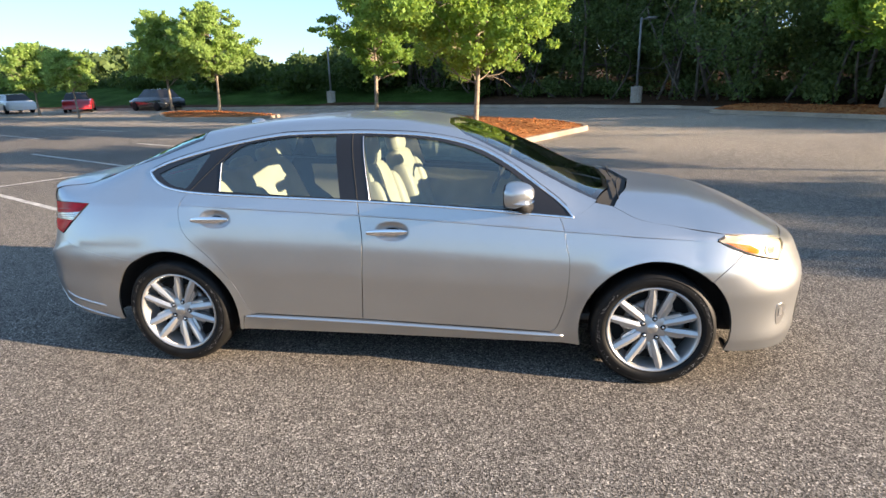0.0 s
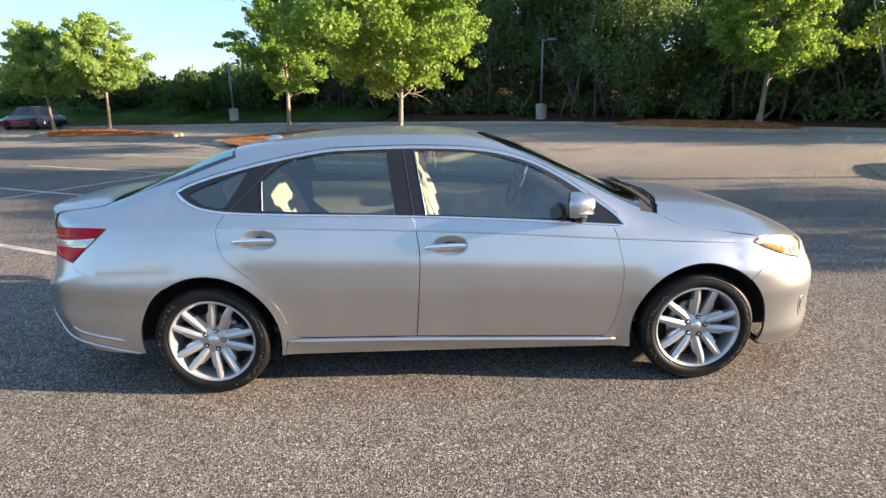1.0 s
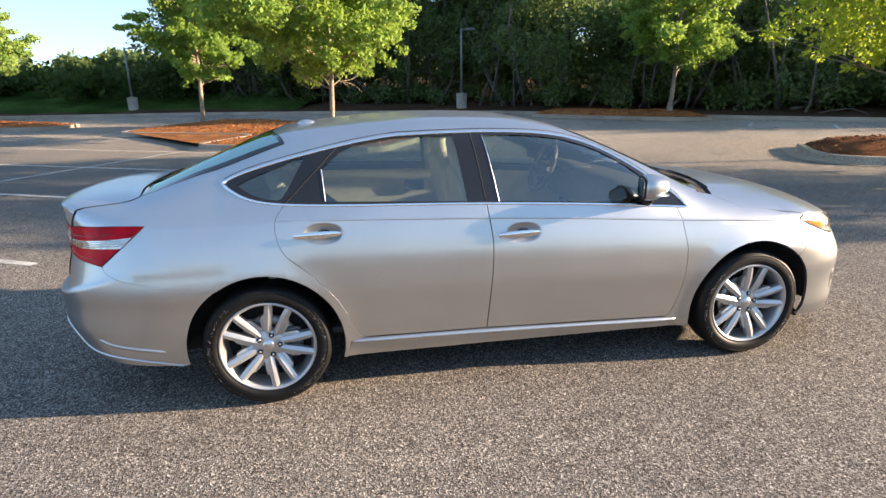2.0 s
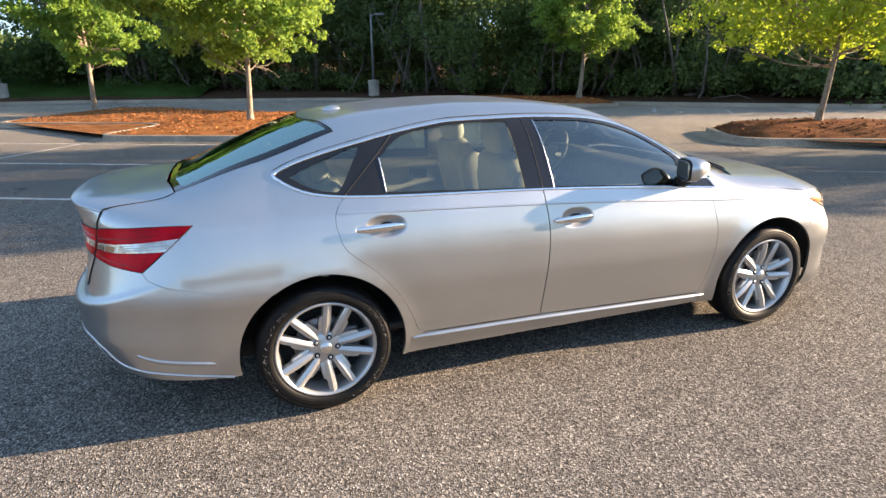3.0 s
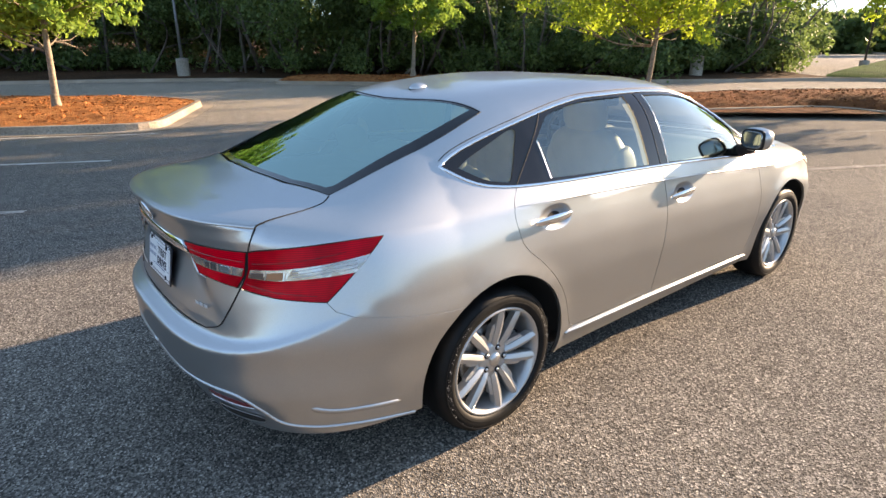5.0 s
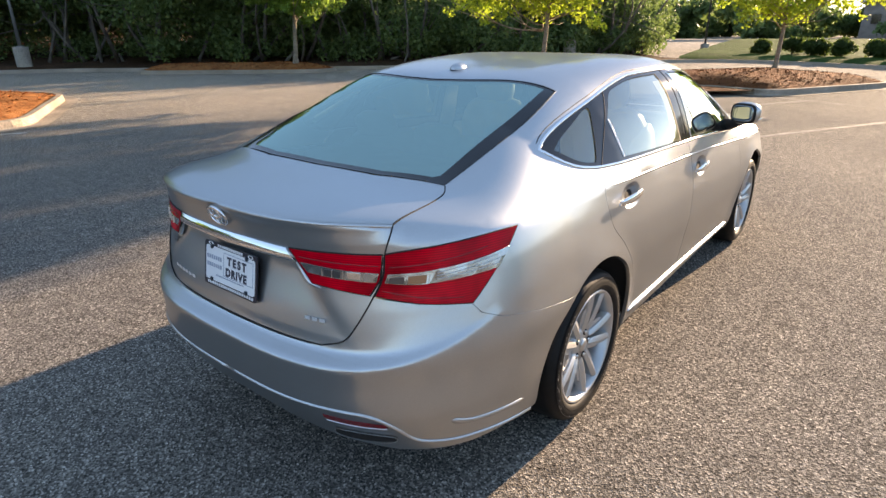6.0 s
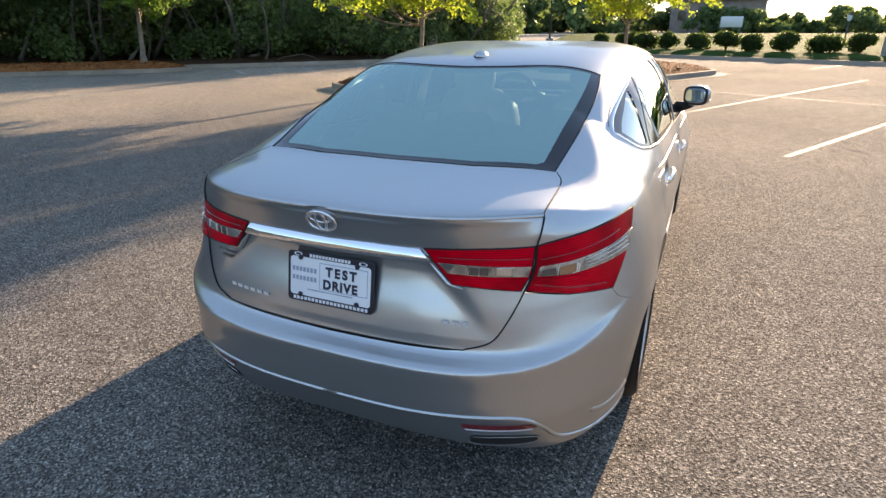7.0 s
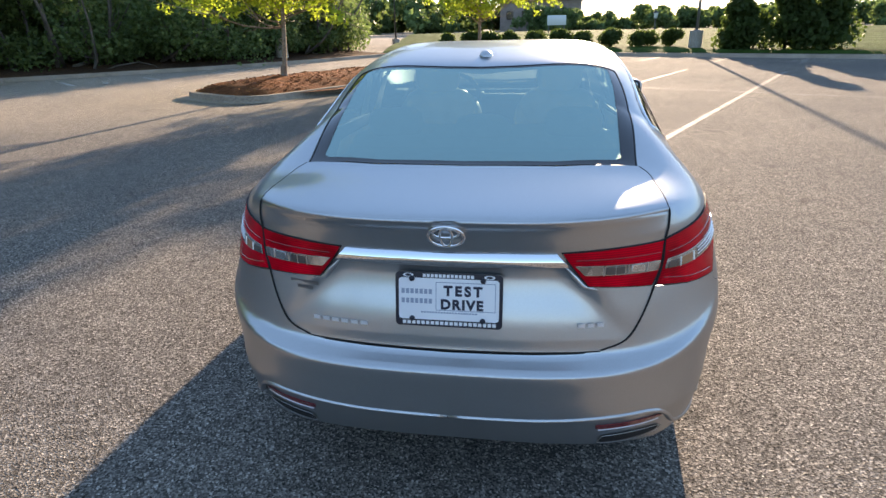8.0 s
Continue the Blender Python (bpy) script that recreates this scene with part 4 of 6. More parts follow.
lid = skin("boot_lid", lid_loop, lower, PAINT, car, gap=0.0, step=0.012, shape=pressed(plate_hollow))
LID_TOP = [tuple(p[:2]) for p in lower(np.array(LIP))]
DECK_SEAM = flow([(-0.600, -0.574), (-0.640, -0.598), (-0.705, -0.606), (-0.80, -0.610), LID_TOP[0]])
deck_right = chain([(-0.660, 0.0), (-0.652, -0.3), (-0.600, -0.574)], DECK_SEAM, LID_TOP)
deck_loop = chain(deck_right, [(q[0], -q[1]) for q in deck_right[::-1]])
skin("boot_deck", deck_loop, plan_map, PAINT, lid, gap=0.0, step=0.018, flange=0.0)
bead("lid_lip", both(LIP, CENTRE_BACK, 0), lower, PAINT, lid, 0.018, 0.003, 0.006)
skin("deck_liner", deck_loop, plan_map, LINER, car, gap=0.012, step=0.06, flange=0.0, lift=-0.02)
bead("lid_seam", [*LID_SEAM[::-1]], lower, LINER, car, 0.0055, 0.0052, 0.004)
bead("lid_seam", [*LID_SEAM[::-1]], lower, LINER, car, 0.0055, 0.0052, 0.004, flip=True)
for flip in (False, True):
    bead("lid_seam", DECK_SEAM, plan_map, LINER, car, 0.006, 0.0012, 0.004, flip=flip)
seam_top = [tuple(a) for a in to_upper(plan_map(np.array(DECK_SEAM)))]
bead("lid_seam", both([(-0.828, 0.671), (-0.935, 0.669), (-1.1, 0.667)], CENTRE_BACK, 0), lower, LINER, car, 0.007, 0.0012, 0.004)

glass_corner, glass_top = at_plan(0.150, -0.568), at_plan(0.045, 0.0)
back_right = chain(high(at_plan(-0.650, 0.0), at_plan(-0.640, -0.30), at_plan(-0.598, -0.567)), flow(high(at_plan(-0.598, -0.567), at_plan(-0.40, -0.582), at_plan(-0.10, -0.588), glass_corner)),
                   flow(high(glass_corner, at_plan(0.102, -0.40), at_plan(0.062, -0.2), glass_top)))
roof_right = chain(high(at_plan(1.60, 0.0), at_plan(1.64, -0.3), at_plan(1.757, -0.505)), flow(high(at_plan(1.757, -0.505), at_plan(2.0, -0.585), at_plan(2.3, -0.655), at_plan(2.505, -0.692))),
                   high(*PILLAR_FOOT), high(*[at_side(x, float(rail(x)) + 0.0) for x in np.linspace(2.370, -0.165, 90)]), high(*[at_side(x, float(belt(x))) for x in np.linspace(-0.169, 0.142, 16)]),
                   high(at_side(0.105, 1.03), at_side(0.089, 0.995)), high(*[lower(np.array([q]))[0] for q in crease_back]), [tuple(to_upper(lower(np.array([(-0.693, 1.03)])))[0])], seam_top[::-1],
                   high(at_plan(-0.598, -0.567)), flow(high(at_plan(-0.598, -0.567), at_plan(-0.40, -0.582), at_plan(-0.10, -0.588), glass_corner)), flow(high(glass_corner, at_plan(0.102, -0.40), at_plan(0.062, -0.2), glass_top)))


def across(run):
    """A closed outline from its right half."""
    return chain(run, [(q[0], CENTRE_UP - q[1]) for q in run[::-1]])


roof = skin("roof", across(roof_right), upper, PAINT, car, gap=0.0, flange=0.0, label="silver roof with its pillars")
skin("headliner", across(chain(high(at_plan(1.60, 0.0), at_plan(1.72, -0.48), at_plan(1.4, -0.52), at_plan(0.2, -0.50), at_plan(0.05, 0.0)))), upper, HEADLINER, car, gap=0.0, flange=0.0, lift=-0.035, step=0.08)


def ringed(name, run, mat, width, parent, label):
    """A dark band round a pane, and the room left for the glass."""
    outer = [np.array(q, float) for q in resample(across(run), 0.03)]
    if area(outer) < 0:
        outer = outer[::-1]
    outer = shrink(outer, 0.0025)
    glass_loop = shrink(outer, width)
    band = skin(name, outer, upper, mat, parent, gap=0.0, hole=glass_loop, flange=0.0, lift=-0.002, label=label)
    return band, glass_loop


glass_right = chain(high(at_plan(-0.618, 0.0), at_plan(-0.610, -0.30), at_plan(-0.575, -0.50), at_plan(-0.555, -0.520)), flow(high(at_plan(-0.555, -0.520), at_plan(-0.36, -0.530), at_plan(-0.10, -0.540), at_plan(0.120, -0.532))),
                    flow(high(at_plan(0.120, -0.532), at_plan(0.082, -0.40), at_plan(0.044, -0.2), at_plan(0.028, 0.0))))
loop = [np.array(q, float) for q in resample(across(glass_right), 0.03)]
band = skin("rear_window", across(back_right), upper, BLACK_GLOSS, car, gap=0.0025, hole=loop, flange=0.0, lift=-0.002, label="tinted rear window with a black border")


def flatter(q, p, n):
    """The glass is one even bend from side to side and nearly straight from top to foot."""
    n2 = np.stack((-0.46 + 0.14 * np.clip((p[:, 0] + 0.6) / 0.65, 0, 1), 0.42 * p[:, 1], 0.91 + 0 * p[:, 1]), 1)
    return p, n2 / np.linalg.norm(n2, axis=1, keepdims=True)


pane = skin("pane", loop, upper, GLASS_REAR, band, gap=-0.003, flange=0.0, lift=-0.003, shape=flatter, label="teal-tinted rear glass")
pane.visible_shadow = False
bead("rear_window_seal", back_right[2:], upper, BLACK, band, 0.008, 0.001, 0.004)
bead("rear_window_seal", back_right[2:], upper, BLACK, band, 0.008, 0.001, 0.004, flip=True)
screen_right = chain(high(at_plan(2.63, 0.0), at_plan(2.60, -0.4), at_plan(2.503, -0.690)), flow(high(at_plan(2.503, -0.690), at_plan(2.3, -0.653), at_plan(2.0, -0.583), at_plan(1.757, -0.503))), high(at_plan(1.64, -0.3), at_plan(1.60, 0.0)))
band, loop = ringed("windshield", screen_right, BLACK_GLOSS, 0.03, car, "tinted windshield with a black border")
pane = skin("pane", loop, upper, GLASS_FRONT, band, gap=-0.003, flange=0.0, lift=-0.003)
pane.visible_shadow = False
cowl_right = chain(high(at_plan(2.63, 0.0), at_plan(2.60, -0.4), at_plan(2.505, -0.690)), flow(high(at_plan(2.505, -0.692), at_plan(2.560, -0.712), at_plan(2.602, -0.690), at_plan(2.64, -0.55), at_plan(2.70, -0.35), at_plan(2.76, 0.0))))
cowl = skin("cowl", across(cowl_right), upper, LINER, car, gap=0.001, flange=0.01, lift=-0.012, step=0.02, label="black plastic cowl")
hood_right = chain(flow(high(at_plan(2.765, 0.0), at_plan(2.705, -0.35), at_plan(2.645, -0.55), at_plan(2.602, -0.695))), flow(high(*hood_edge)), high(*HOOD_FRONT),
                   flow(high(HOOD_FRONT[-1], at_front(0.42, 0.815), at_front(0.2, 0.81), at_front(0.0, 0.81))))
skin("hood", across(hood_right), upper, PAINT, car, gap=0.002)
skin("hood_liner", across(hood_right), upper, LINER, car, gap=0.006, flange=0.0, lift=-0.02, step=0.06)
front_right = chain(low(at_side(3.245, 0.770), at_side(3.217, 0.739), at_side(3.14, 0.673)), arch_run(AXLE, 47, -18), low(at_side(3.27, 0.203), at_front(0.5, 0.20), at_front(0.0, 0.20)),
                    low(at_front(0.0, 0.806), at_front(0.3, 0.81), at_front(0.595, 0.812), at_front(0.662, 0.752), at_side(3.467, 0.702), at_side(3.36, 0.732)))
cut = next(i for i, q in enumerate(front_right) if abs(q[0] - CENTRE_FRONT / 2) < 1e-3)
run = front_right[cut + 1:] + front_right[:cut + 1]
skin("front_bumper", chain(run, [(CENTRE_FRONT - q[0], q[1]) for q in run[::-1]]), lower, PAINT, car, gap=0.0018)
skin("front_liner", chain(run, [(CENTRE_FRONT - q[0], q[1]) for q in run[::-1]]), lower, LINER, car, gap=0.004, flange=0.0, lift=-0.022, step=0.06)
grille = flow([(CENTRE_FRONT / 2 - 0.34, 0.52), (CENTRE_FRONT / 2 - 0.40, 0.40), (CENTRE_FRONT / 2 - 0.36, 0.28), (CENTRE_FRONT / 2, 0.26)])
skin("lower_grille", chain(grille, [(CENTRE_FRONT - q[0], q[1]) for q in grille[::-1]]), lower, BLACK, car, gap=0.0, lift=0.002, flange=0.01)

# boot lid furniture
bar_right = chain([(-1.1, 0.966), (-1.0, 0.969), (-0.905, 0.968), (-0.882, 0.927), (-1.0, 0.926), (-1.1, 0.922)])
top_run, low_run = bar_right[:3], bar_right[3:]
bar_loop = chain(top_run, low_run, [(CENTRE_BACK - q[0], q[1]) for q in low_run[::-1]], [(CENTRE_BACK - q[0], q[1]) for q in top_run[::-1]])


def swell(q, p, n):
    mid = (q[:, 1] - 0.946) / 0.022
    n2 = n + np.stack((0 * mid, 0 * mid, 0.30 + 0.50 * mid), 1)
    return p + n * (0.010 - 0.006 * np.clip(mid ** 2, 0, 1))[:, None], n2 / np.linalg.norm(n2, axis=1, keepdims=True)


skin("chrome_bar", bar_loop, lower, CHROME, lid, gap=0.0, flange=0.016, step=0.012, shape=swell, label="chrome garnish bar")
for flip in (False, True):
    bead("lamp_garnish", [(-0.889, 0.926), (-0.868, 0.89), (-0.856, 0.866), (-0.83, 0.853)], lower, SATIN, lid, 0.018, 0.006, 0.004, flip=flip, taper=True)


def on_lid(y, z):
    p = meet(np.array([[XR, y, z]], float), np.array([[-1.0, 0, 0]]), 1.4)
    return p[0], normal_field(p)[0]


# oval badge of three plain rings
p0, n0 = on_lid(0, 1.025)
ex, ez = Vector((0, 1, 0)), Vector((-n0[2], 0, n0[0])).normalized() * -1
if ez.z < 0:
    ez = -ez


def oval(cx, cz, rx, rz, thick, out):
    pts = []
    for i in range(33):
        w = 2 * math.pi * i / 32
        pts.append(Vector(p0) + ex * (cx + rx * math.cos(w)) + ez * (cz + rz * math.sin(w)) + Vector(n0) * out)
    return tube_data(pts, thick, 8, cap=False)


v, f = join_data(oval(0, 0, 0.049, 0.034, 0.0052, 0.008), oval(0, 0.0, 0.017, 0.031, 0.0042, 0.009), oval(0, 0.013, 0.036, 0.016, 0.0042, 0.009))
mesh_object("badge", v, f, CHROME, lid, "oval chrome badge")


def plate_point(y, z, out):
    a = Vector((-1.052, 0, 0.895)) + (Vector((-1.078, 0, 0.745)) - Vector((-1.052, 0, 0.895))) * ((0.895 - z) / 0.150)
    nrm = Vector((-0.985, 0, 0.171))
    return Vector((a.x, y, a.z)) + nrm * (0.004 + out)


def plate_slab(y0, y1, z0, z1, out, thick, round_by=0.0):
    """A flat block on the number plate, its corners rounded."""
    pts = []
    r = round_by
    if r:
        for cy, cz, a0 in ((y0 + r, z0 + r, 180), (y1 - r, z0 + r, 270), (y1 - r, z1 - r, 0), (y0 + r, z1 - r, 90)):
            pts += [(cy + r * math.cos(radians(a0 + k * 22.5)), cz + r * math.sin(radians(a0 + k * 22.5))) for k in range(5)]
    else:
        pts = [(y0, z0), (y1, z0), (y1, z1), (y0, z1)]
    m = len(pts)
    verts = [plate_point(y, z, out + thick) for y, z in pts] + [plate_point(y, z, out) for y, z in pts]
    faces = [tuple(range(m))] + [(i, i + m, (i + 1) % m + m, (i + 1) % m) for i in range(m)]
    return verts, faces


plate = mesh_object("plate_holder", *plate_slab(-0.156, 0.154, 0.742, 0.900, 0.0, 0.004, 0.012), NAVY, car, "dark plate frame with a white card", smooth=False)
mesh_object("plate_card", *plate_slab(-0.146, 0.144, 0.762, 0.884, 0.004, 0.0012, 0.010), PLATE_WHITE, plate, smooth=False)
# the printed words, read from behind the car: +y is to the reader's left
for text, y, z, size in (("TEST", 0.012, 0.836, 0.039), ("DRIVE", 0.022, 0.796, 0.039)):
    cu = bpy.data.curves.new("lettering", "FONT")
    cu.body, cu.size, cu.extrude, cu.offset, cu.space_character = text, size, 0.0004, 0.0019, 1.42 if text == "TEST" else 1.22
    ob = new("lettering_source", cu)
    me = bpy.data.meshes.new_from_object(ob.evaluated_get(bpy.context.evaluated_depsgraph_get()))
    bpy.data.objects.remove(ob)
    bpy.data.curves.remove(cu)
    for vert in me.vertices:
        vert.co = plate_point(y - vert.co.x, z + vert.co.y, 0.0058 + vert.co.z)
    me.name = "lettering"
    me.materials.clear()
    me.materials.append(INK)
    ob = new("lettering", me)
    ob.parent = plate
    ob["label"] = "dark printed words " + text
rows_of_print = ((0.138, 0.045, 0.838, 0.852, 7, INK_GREY, 0.0052), (0.138, 0.045, 0.810, 0.824, 7, INK_GREY, 0.0052), (0.08, -0.085, 0.782, 0.7865, 20, INK_GREY, 0.0052),
                 (0.135, -0.14, 0.7475, 0.7575, 20, WHITE_INK, 0.004), (0.075, -0.075, 0.8865, 0.8960, 13, WHITE_INK, 0.004))
for y1, y0, z0, z1, count, m, out in rows_of_print:
    pitch = (y1 - y0) / count
    blocks = [plate_slab(y0 + pitch * (k + 0.14), y0 + pitch * (k + 0.86), z0, z1, out, 0.0005) for k in range(count)]
    mesh_object("print_bar", *join_data(*blocks), m, plate, smooth=False)
for y in (-0.118, 0.116):
    v, f = lathe_data([(0.0095, 0.0), (0.0125, 0.0008), (0.0155, 0.0)], 20)
    mesh_object("print_ring", [plate_point(y + q[0], 0.8915 + q[2] * 0.38, 0.0042 + q[1]) for q in v], f, WHITE_INK, plate, smooth=False)
for y0, y1, z0, z1 in ((-0.136, 0.036, 0.872, 0.874), (-0.136, 0.036, 0.7905, 0.7925), (0.034, 0.036, 0.7905, 0.874), (-0.136, -0.134, 0.7905, 0.874)):
    mesh_object("print_line", *plate_slab(y0, y1, z0, z1, 0.0052, 0.0003), INK_GREY, plate, smooth=False)
for y in (-0.10, 0.105):
    for z in (0.765, 0.882):
        v, f = lathe_data([(0.0, 0.0), (0.008, 0.0), (0.008, 0.004), (0.0, 0.005)], 12)
        v = [plate_point(y + a[0], z + a[2], 0.005 + a[1]) for a in v]
        mesh_object("screw_cap", v, f, NAVY, plate)
# name badges as plain raised bars
for y0, y1, z in ((0.425, 0.24, 0.735), (-0.365, -0.447, 0.752)):
    for k in range(6 if y0 > 0 else 3):
        w = (y1 - y0) / (6 if y0 > 0 else 3)
        a, na = on_lid(y0 + w * (k + 0.15), z)
        b, nb = on_lid(y0 + w * (k + 0.85), z)
        verts = []
        for p, n in ((a, na), (b, nb)):
            for dz in (-0.0060, 0.0060):
                for out in (0.0, 0.0015):
                    verts.append(p + n * out + np.array((0, 0, dz)))
        mesh_object("name_bar", verts, [(0, 1, 3, 2), (4, 6, 7, 5), (1, 5, 7, 3), (0, 2, 6, 4), (2, 3, 7, 6), (0, 4, 5, 1)], LETTER_METAL, lid, smooth=False)

# a small dealer decal under the lamp, as plain bars
for y0, y1, z in ((0.50, 0.40, 0.838), (0.475, 0.42, 0.822)):
    a, na = on_lid(y0, z)
    b, nb = on_lid(y1, z)
    verts = [p + n * 0.0012 + np.array((0, 0, dz)) for p, n in ((a, na), (b, nb)) for dz in (-0.005, 0.005)]
    mesh_object("decal_bar", verts, [(0, 1, 3, 2)], ALLOY_DARK, lid, smooth=False)

# roof aerial
v, f = [], []
base = Vector(at_plan(0.245, 0.0))
for i in range(7):
    t = i / 6
    for j in range(12):
        w = 2 * math.pi * j / 12
        dome = math.sqrt(1 - 0.96 * t * t)
        v.append(base + Vector((0.056 * dome * math.cos(w), 0.031 * dome * math.sin(w), 0.028 * t - 0.004)))
for i in range(6):
    for j in range(12):
        f.append((i * 12 + j, i * 12 + (j + 1) % 12, i * 12 + 12 + (j + 1) % 12, i * 12 + 12 + j))
f.append(tuple(72 + j for j in range(12)))
mesh_object("aerial_fin", v, f, PAINT, car, "silver roof aerial fin")

# wipers
for y0, y1 in ((-0.10, -0.62), (0.50, -0.02)):
    pts = [Vector(at_plan(2.66 - 0.05 * abs(y1) * k, y0 + (y1 - y0) * k)) + Vector((0, 0, 0.004)) for k in np.linspace(0, 1, 9)]
    wiper = mesh_object("wiper", *tube_data(pts, 0.004, 6), BLACK, car, "black wiper blade")
    mesh_object("wiper_arm", *tube_data([pts[0] + Vector((0.04, 0.03, 0.0)), pts[2] + Vector((0.01, 0, 0.006)), pts[5] + Vector((0, 0, 0.006))], 0.006, 6), BLACK, wiper)

# door mirrors
MIRROR_GLASS = material("mirror_glass", (0.30, 0.33, 0.34), 0.02, 1.0)


def on_mirror(verts, side):
    """Turns the housing a little towards the driver and sets it beside the door."""
    turn = Matrix.Rotation(radians(-14), 3, "Z")
    out = []
    for v in verts:
        q = turn @ Vector(v)
        out.append((2.075 + q.x, side * (-0.932 + q.y), 1.092 + q.z))
    return out


for side in (1, -1):
    shell_v, shell_f = cushion_data((0.180, 0.172, 0.138), (0, 0, 0), e=0.70, nu=36, nv=22)
    verts = []
    for p in shell_v:
        k = max(p.x / 0.075, 0)
        verts.append((max(p.x, -0.046), p.y * (1 - 0.34 * k), p.z * (1 - 0.26 * k - 1.2 * max(-p.y, 0)) + 0.008 * k))
    turn_faces = (lambda f: f) if side == 1 else (lambda f: [q[::-1] for q in f])
    mirror = mesh_object("door_mirror", on_mirror(verts, side), turn_faces(shell_f), PAINT, car, "silver door mirror")
    v, f = cushion_data((0.010, 0.136, 0.100), (-0.052, 0.004, 0), e=0.5)
    mesh_object("mirror_glass", on_mirror(v, side), turn_faces(f), MIRROR_GLASS, mirror, "mirror glass in a dark rim")
    v, f = cushion_data((0.016, 0.160, 0.124), (-0.046, 0.002, 0), e=0.55)
    mesh_object("mirror_rim", on_mirror(v, side), turn_faces(f), BLACK, mirror)
    v, f = cushion_data((0.140, 0.158, 0.009), (0.018, 0, -0.034), e=0.6)
    mesh_object("mirror_band", on_mirror(v, side), turn_faces(f), CHROME, mirror)
    mesh_object("mirror_foot", *tube_data([(2.12, -0.80 * side, 1.000), (2.11, -0.85 * side, 1.012), (2.085, -0.90 * side, 1.035)], [0.045, 0.032, 0.03], 12), BLACK, mirror, "black mirror foot")


# wheels
def wheel_parts(name, x, side):
    y = -0.778 * side
    w = thing(name, "", "")
    del_keys = [k for k in ("label", "category") if k in w]
    for k in del_keys:
        del w[k]
    w.parent = car
    s = -side
    ty = [(0.246, -0.085), (0.252, -0.098), (0.268, -0.107), (0.295, -0.108), (0.316, -0.098), (0.328, -0.082), (0.3335, -0.055), (0.334, 0.0), (0.3335, 0.055), (0.328, 0.082),
          (0.316, 0.098), (0.295, 0.108), (0.268, 0.107), (0.252, 0.098), (0.246, 0.085)]
    v, f = lathe_data(ty, 72)
    mesh_object("tyre", [(a[0] + x, a[1] * s + y, a[2] + TYRE) for a in v], f if s > 0 else [q[::-1] for q in f], RUBBER, w, "black tyre")
    groove = []
    for r, d in ((0.305, 0.1075), (0.275, 0.1085)):
        v, f = lathe_data([(r - 0.003, d - 0.002), (r, d), (r + 0.003, d - 0.002)], 72)
        groove.append((v, f))
    v, f = join_data(*groove)
    mesh_object("sidewall_rib", [(a[0] + x, a[1] * s + y, a[2] + TYRE) for a in v], f, RUBBER, w)
    rim_profile = [(0.250, 0.093), (0.247, 0.100), (0.240, 0.099), (0.232, 0.088), (0.224, 0.060), (0.216, 0.0), (0.216, -0.08), (0.246, -0.095)]
    v, f = lathe_data(rim_profile, 72)
    mesh_object("rim", [(a[0] + x, a[1] * s + y, a[2] + TYRE) for a in v], f, ALLOY, w, "bright alloy rim")
    v, f = lathe_data([(0.0, -0.02), (0.217, -0.02)], 48)
    mesh_object("rim_back", [(a[0] + x, a[1] * s + y, a[2] + TYRE) for a in v], f, LINER, w)
    v, f = lathe_data([(0.07, 0.005), (0.07, 0.018), (0.150, 0.018), (0.150, 0.0)], 48)
    mesh_object("brake_disc", [(a[0] + x, a[1] * s + y, a[2] + TYRE) for a in v], f, DISC, w, "grey brake disc")
    mesh_object("caliper", *cushion_data((0.10, 0.05, 0.14), (x + 0.125, y + 0.015 * s, TYRE + 0.01), e=0.5), ALLOY_DARK, w)
    # five pairs of ridged spokes, each with a lower shelf on its outer flank that ends in a step
    turned = 80 if x else 72
    rows = ((0.060, 0.067, 0.033, 0.019, 0.014), (0.085, 0.075, 0.036, 0.024, 0.018), (0.120, 0.082, 0.040, 0.031, 0.018), (0.150, 0.086, 0.043, 0.037, 0.014), (0.166, 0.088, 0.043, 0.040, 0.001),
            (0.200, 0.091, 0.041, 0.047, 0.0005), (0.228, 0.092, 0.038, 0.053, 0.0005), (0.243, 0.090, 0.036, 0.056, 0.0005))
    for pair in range(5):
        mid = radians(turned + 72 * pair)
        across_dir = Vector((-math.sin(mid), 0, math.cos(mid)))
        along = Vector((math.cos(mid), 0, math.sin(mid)))
        for half_turn in (-1, 1):
            verts, faces = [], []
            for r, d, wide, off, shelf in rows:
                for aa, dd in ((-0.5 * wide, -0.036), (-0.5 * wide, -0.007), (-0.34 * wide, -0.003), (0.0, 0.003), (0.34 * wide, -0.003), (0.5 * wide, -0.007), (0.5 * wide + 0.001, -0.013),
                               (0.5 * wide + shelf, -0.016), (0.5 * wide + shelf + 0.001, -0.040)):
                    p = along * r + across_dir * ((off + aa) * half_turn)
                    verts.append((x + p.x * side, y + (d + dd) * s, TYRE + p.z))
            for i in range(len(rows) - 1):
                for k in range(8):
                    faces.append((i * 9 + k, i * 9 + k + 1, i * 9 + 10 + k, i * 9 + 9 + k))
            mesh_object("spoke", verts, faces, ALLOY, w, smooth=False)
    # worn pale marks on the sidewall
    scuff = np.random.default_rng(int(x * 10) + side + 1)
    verts, faces = [], []
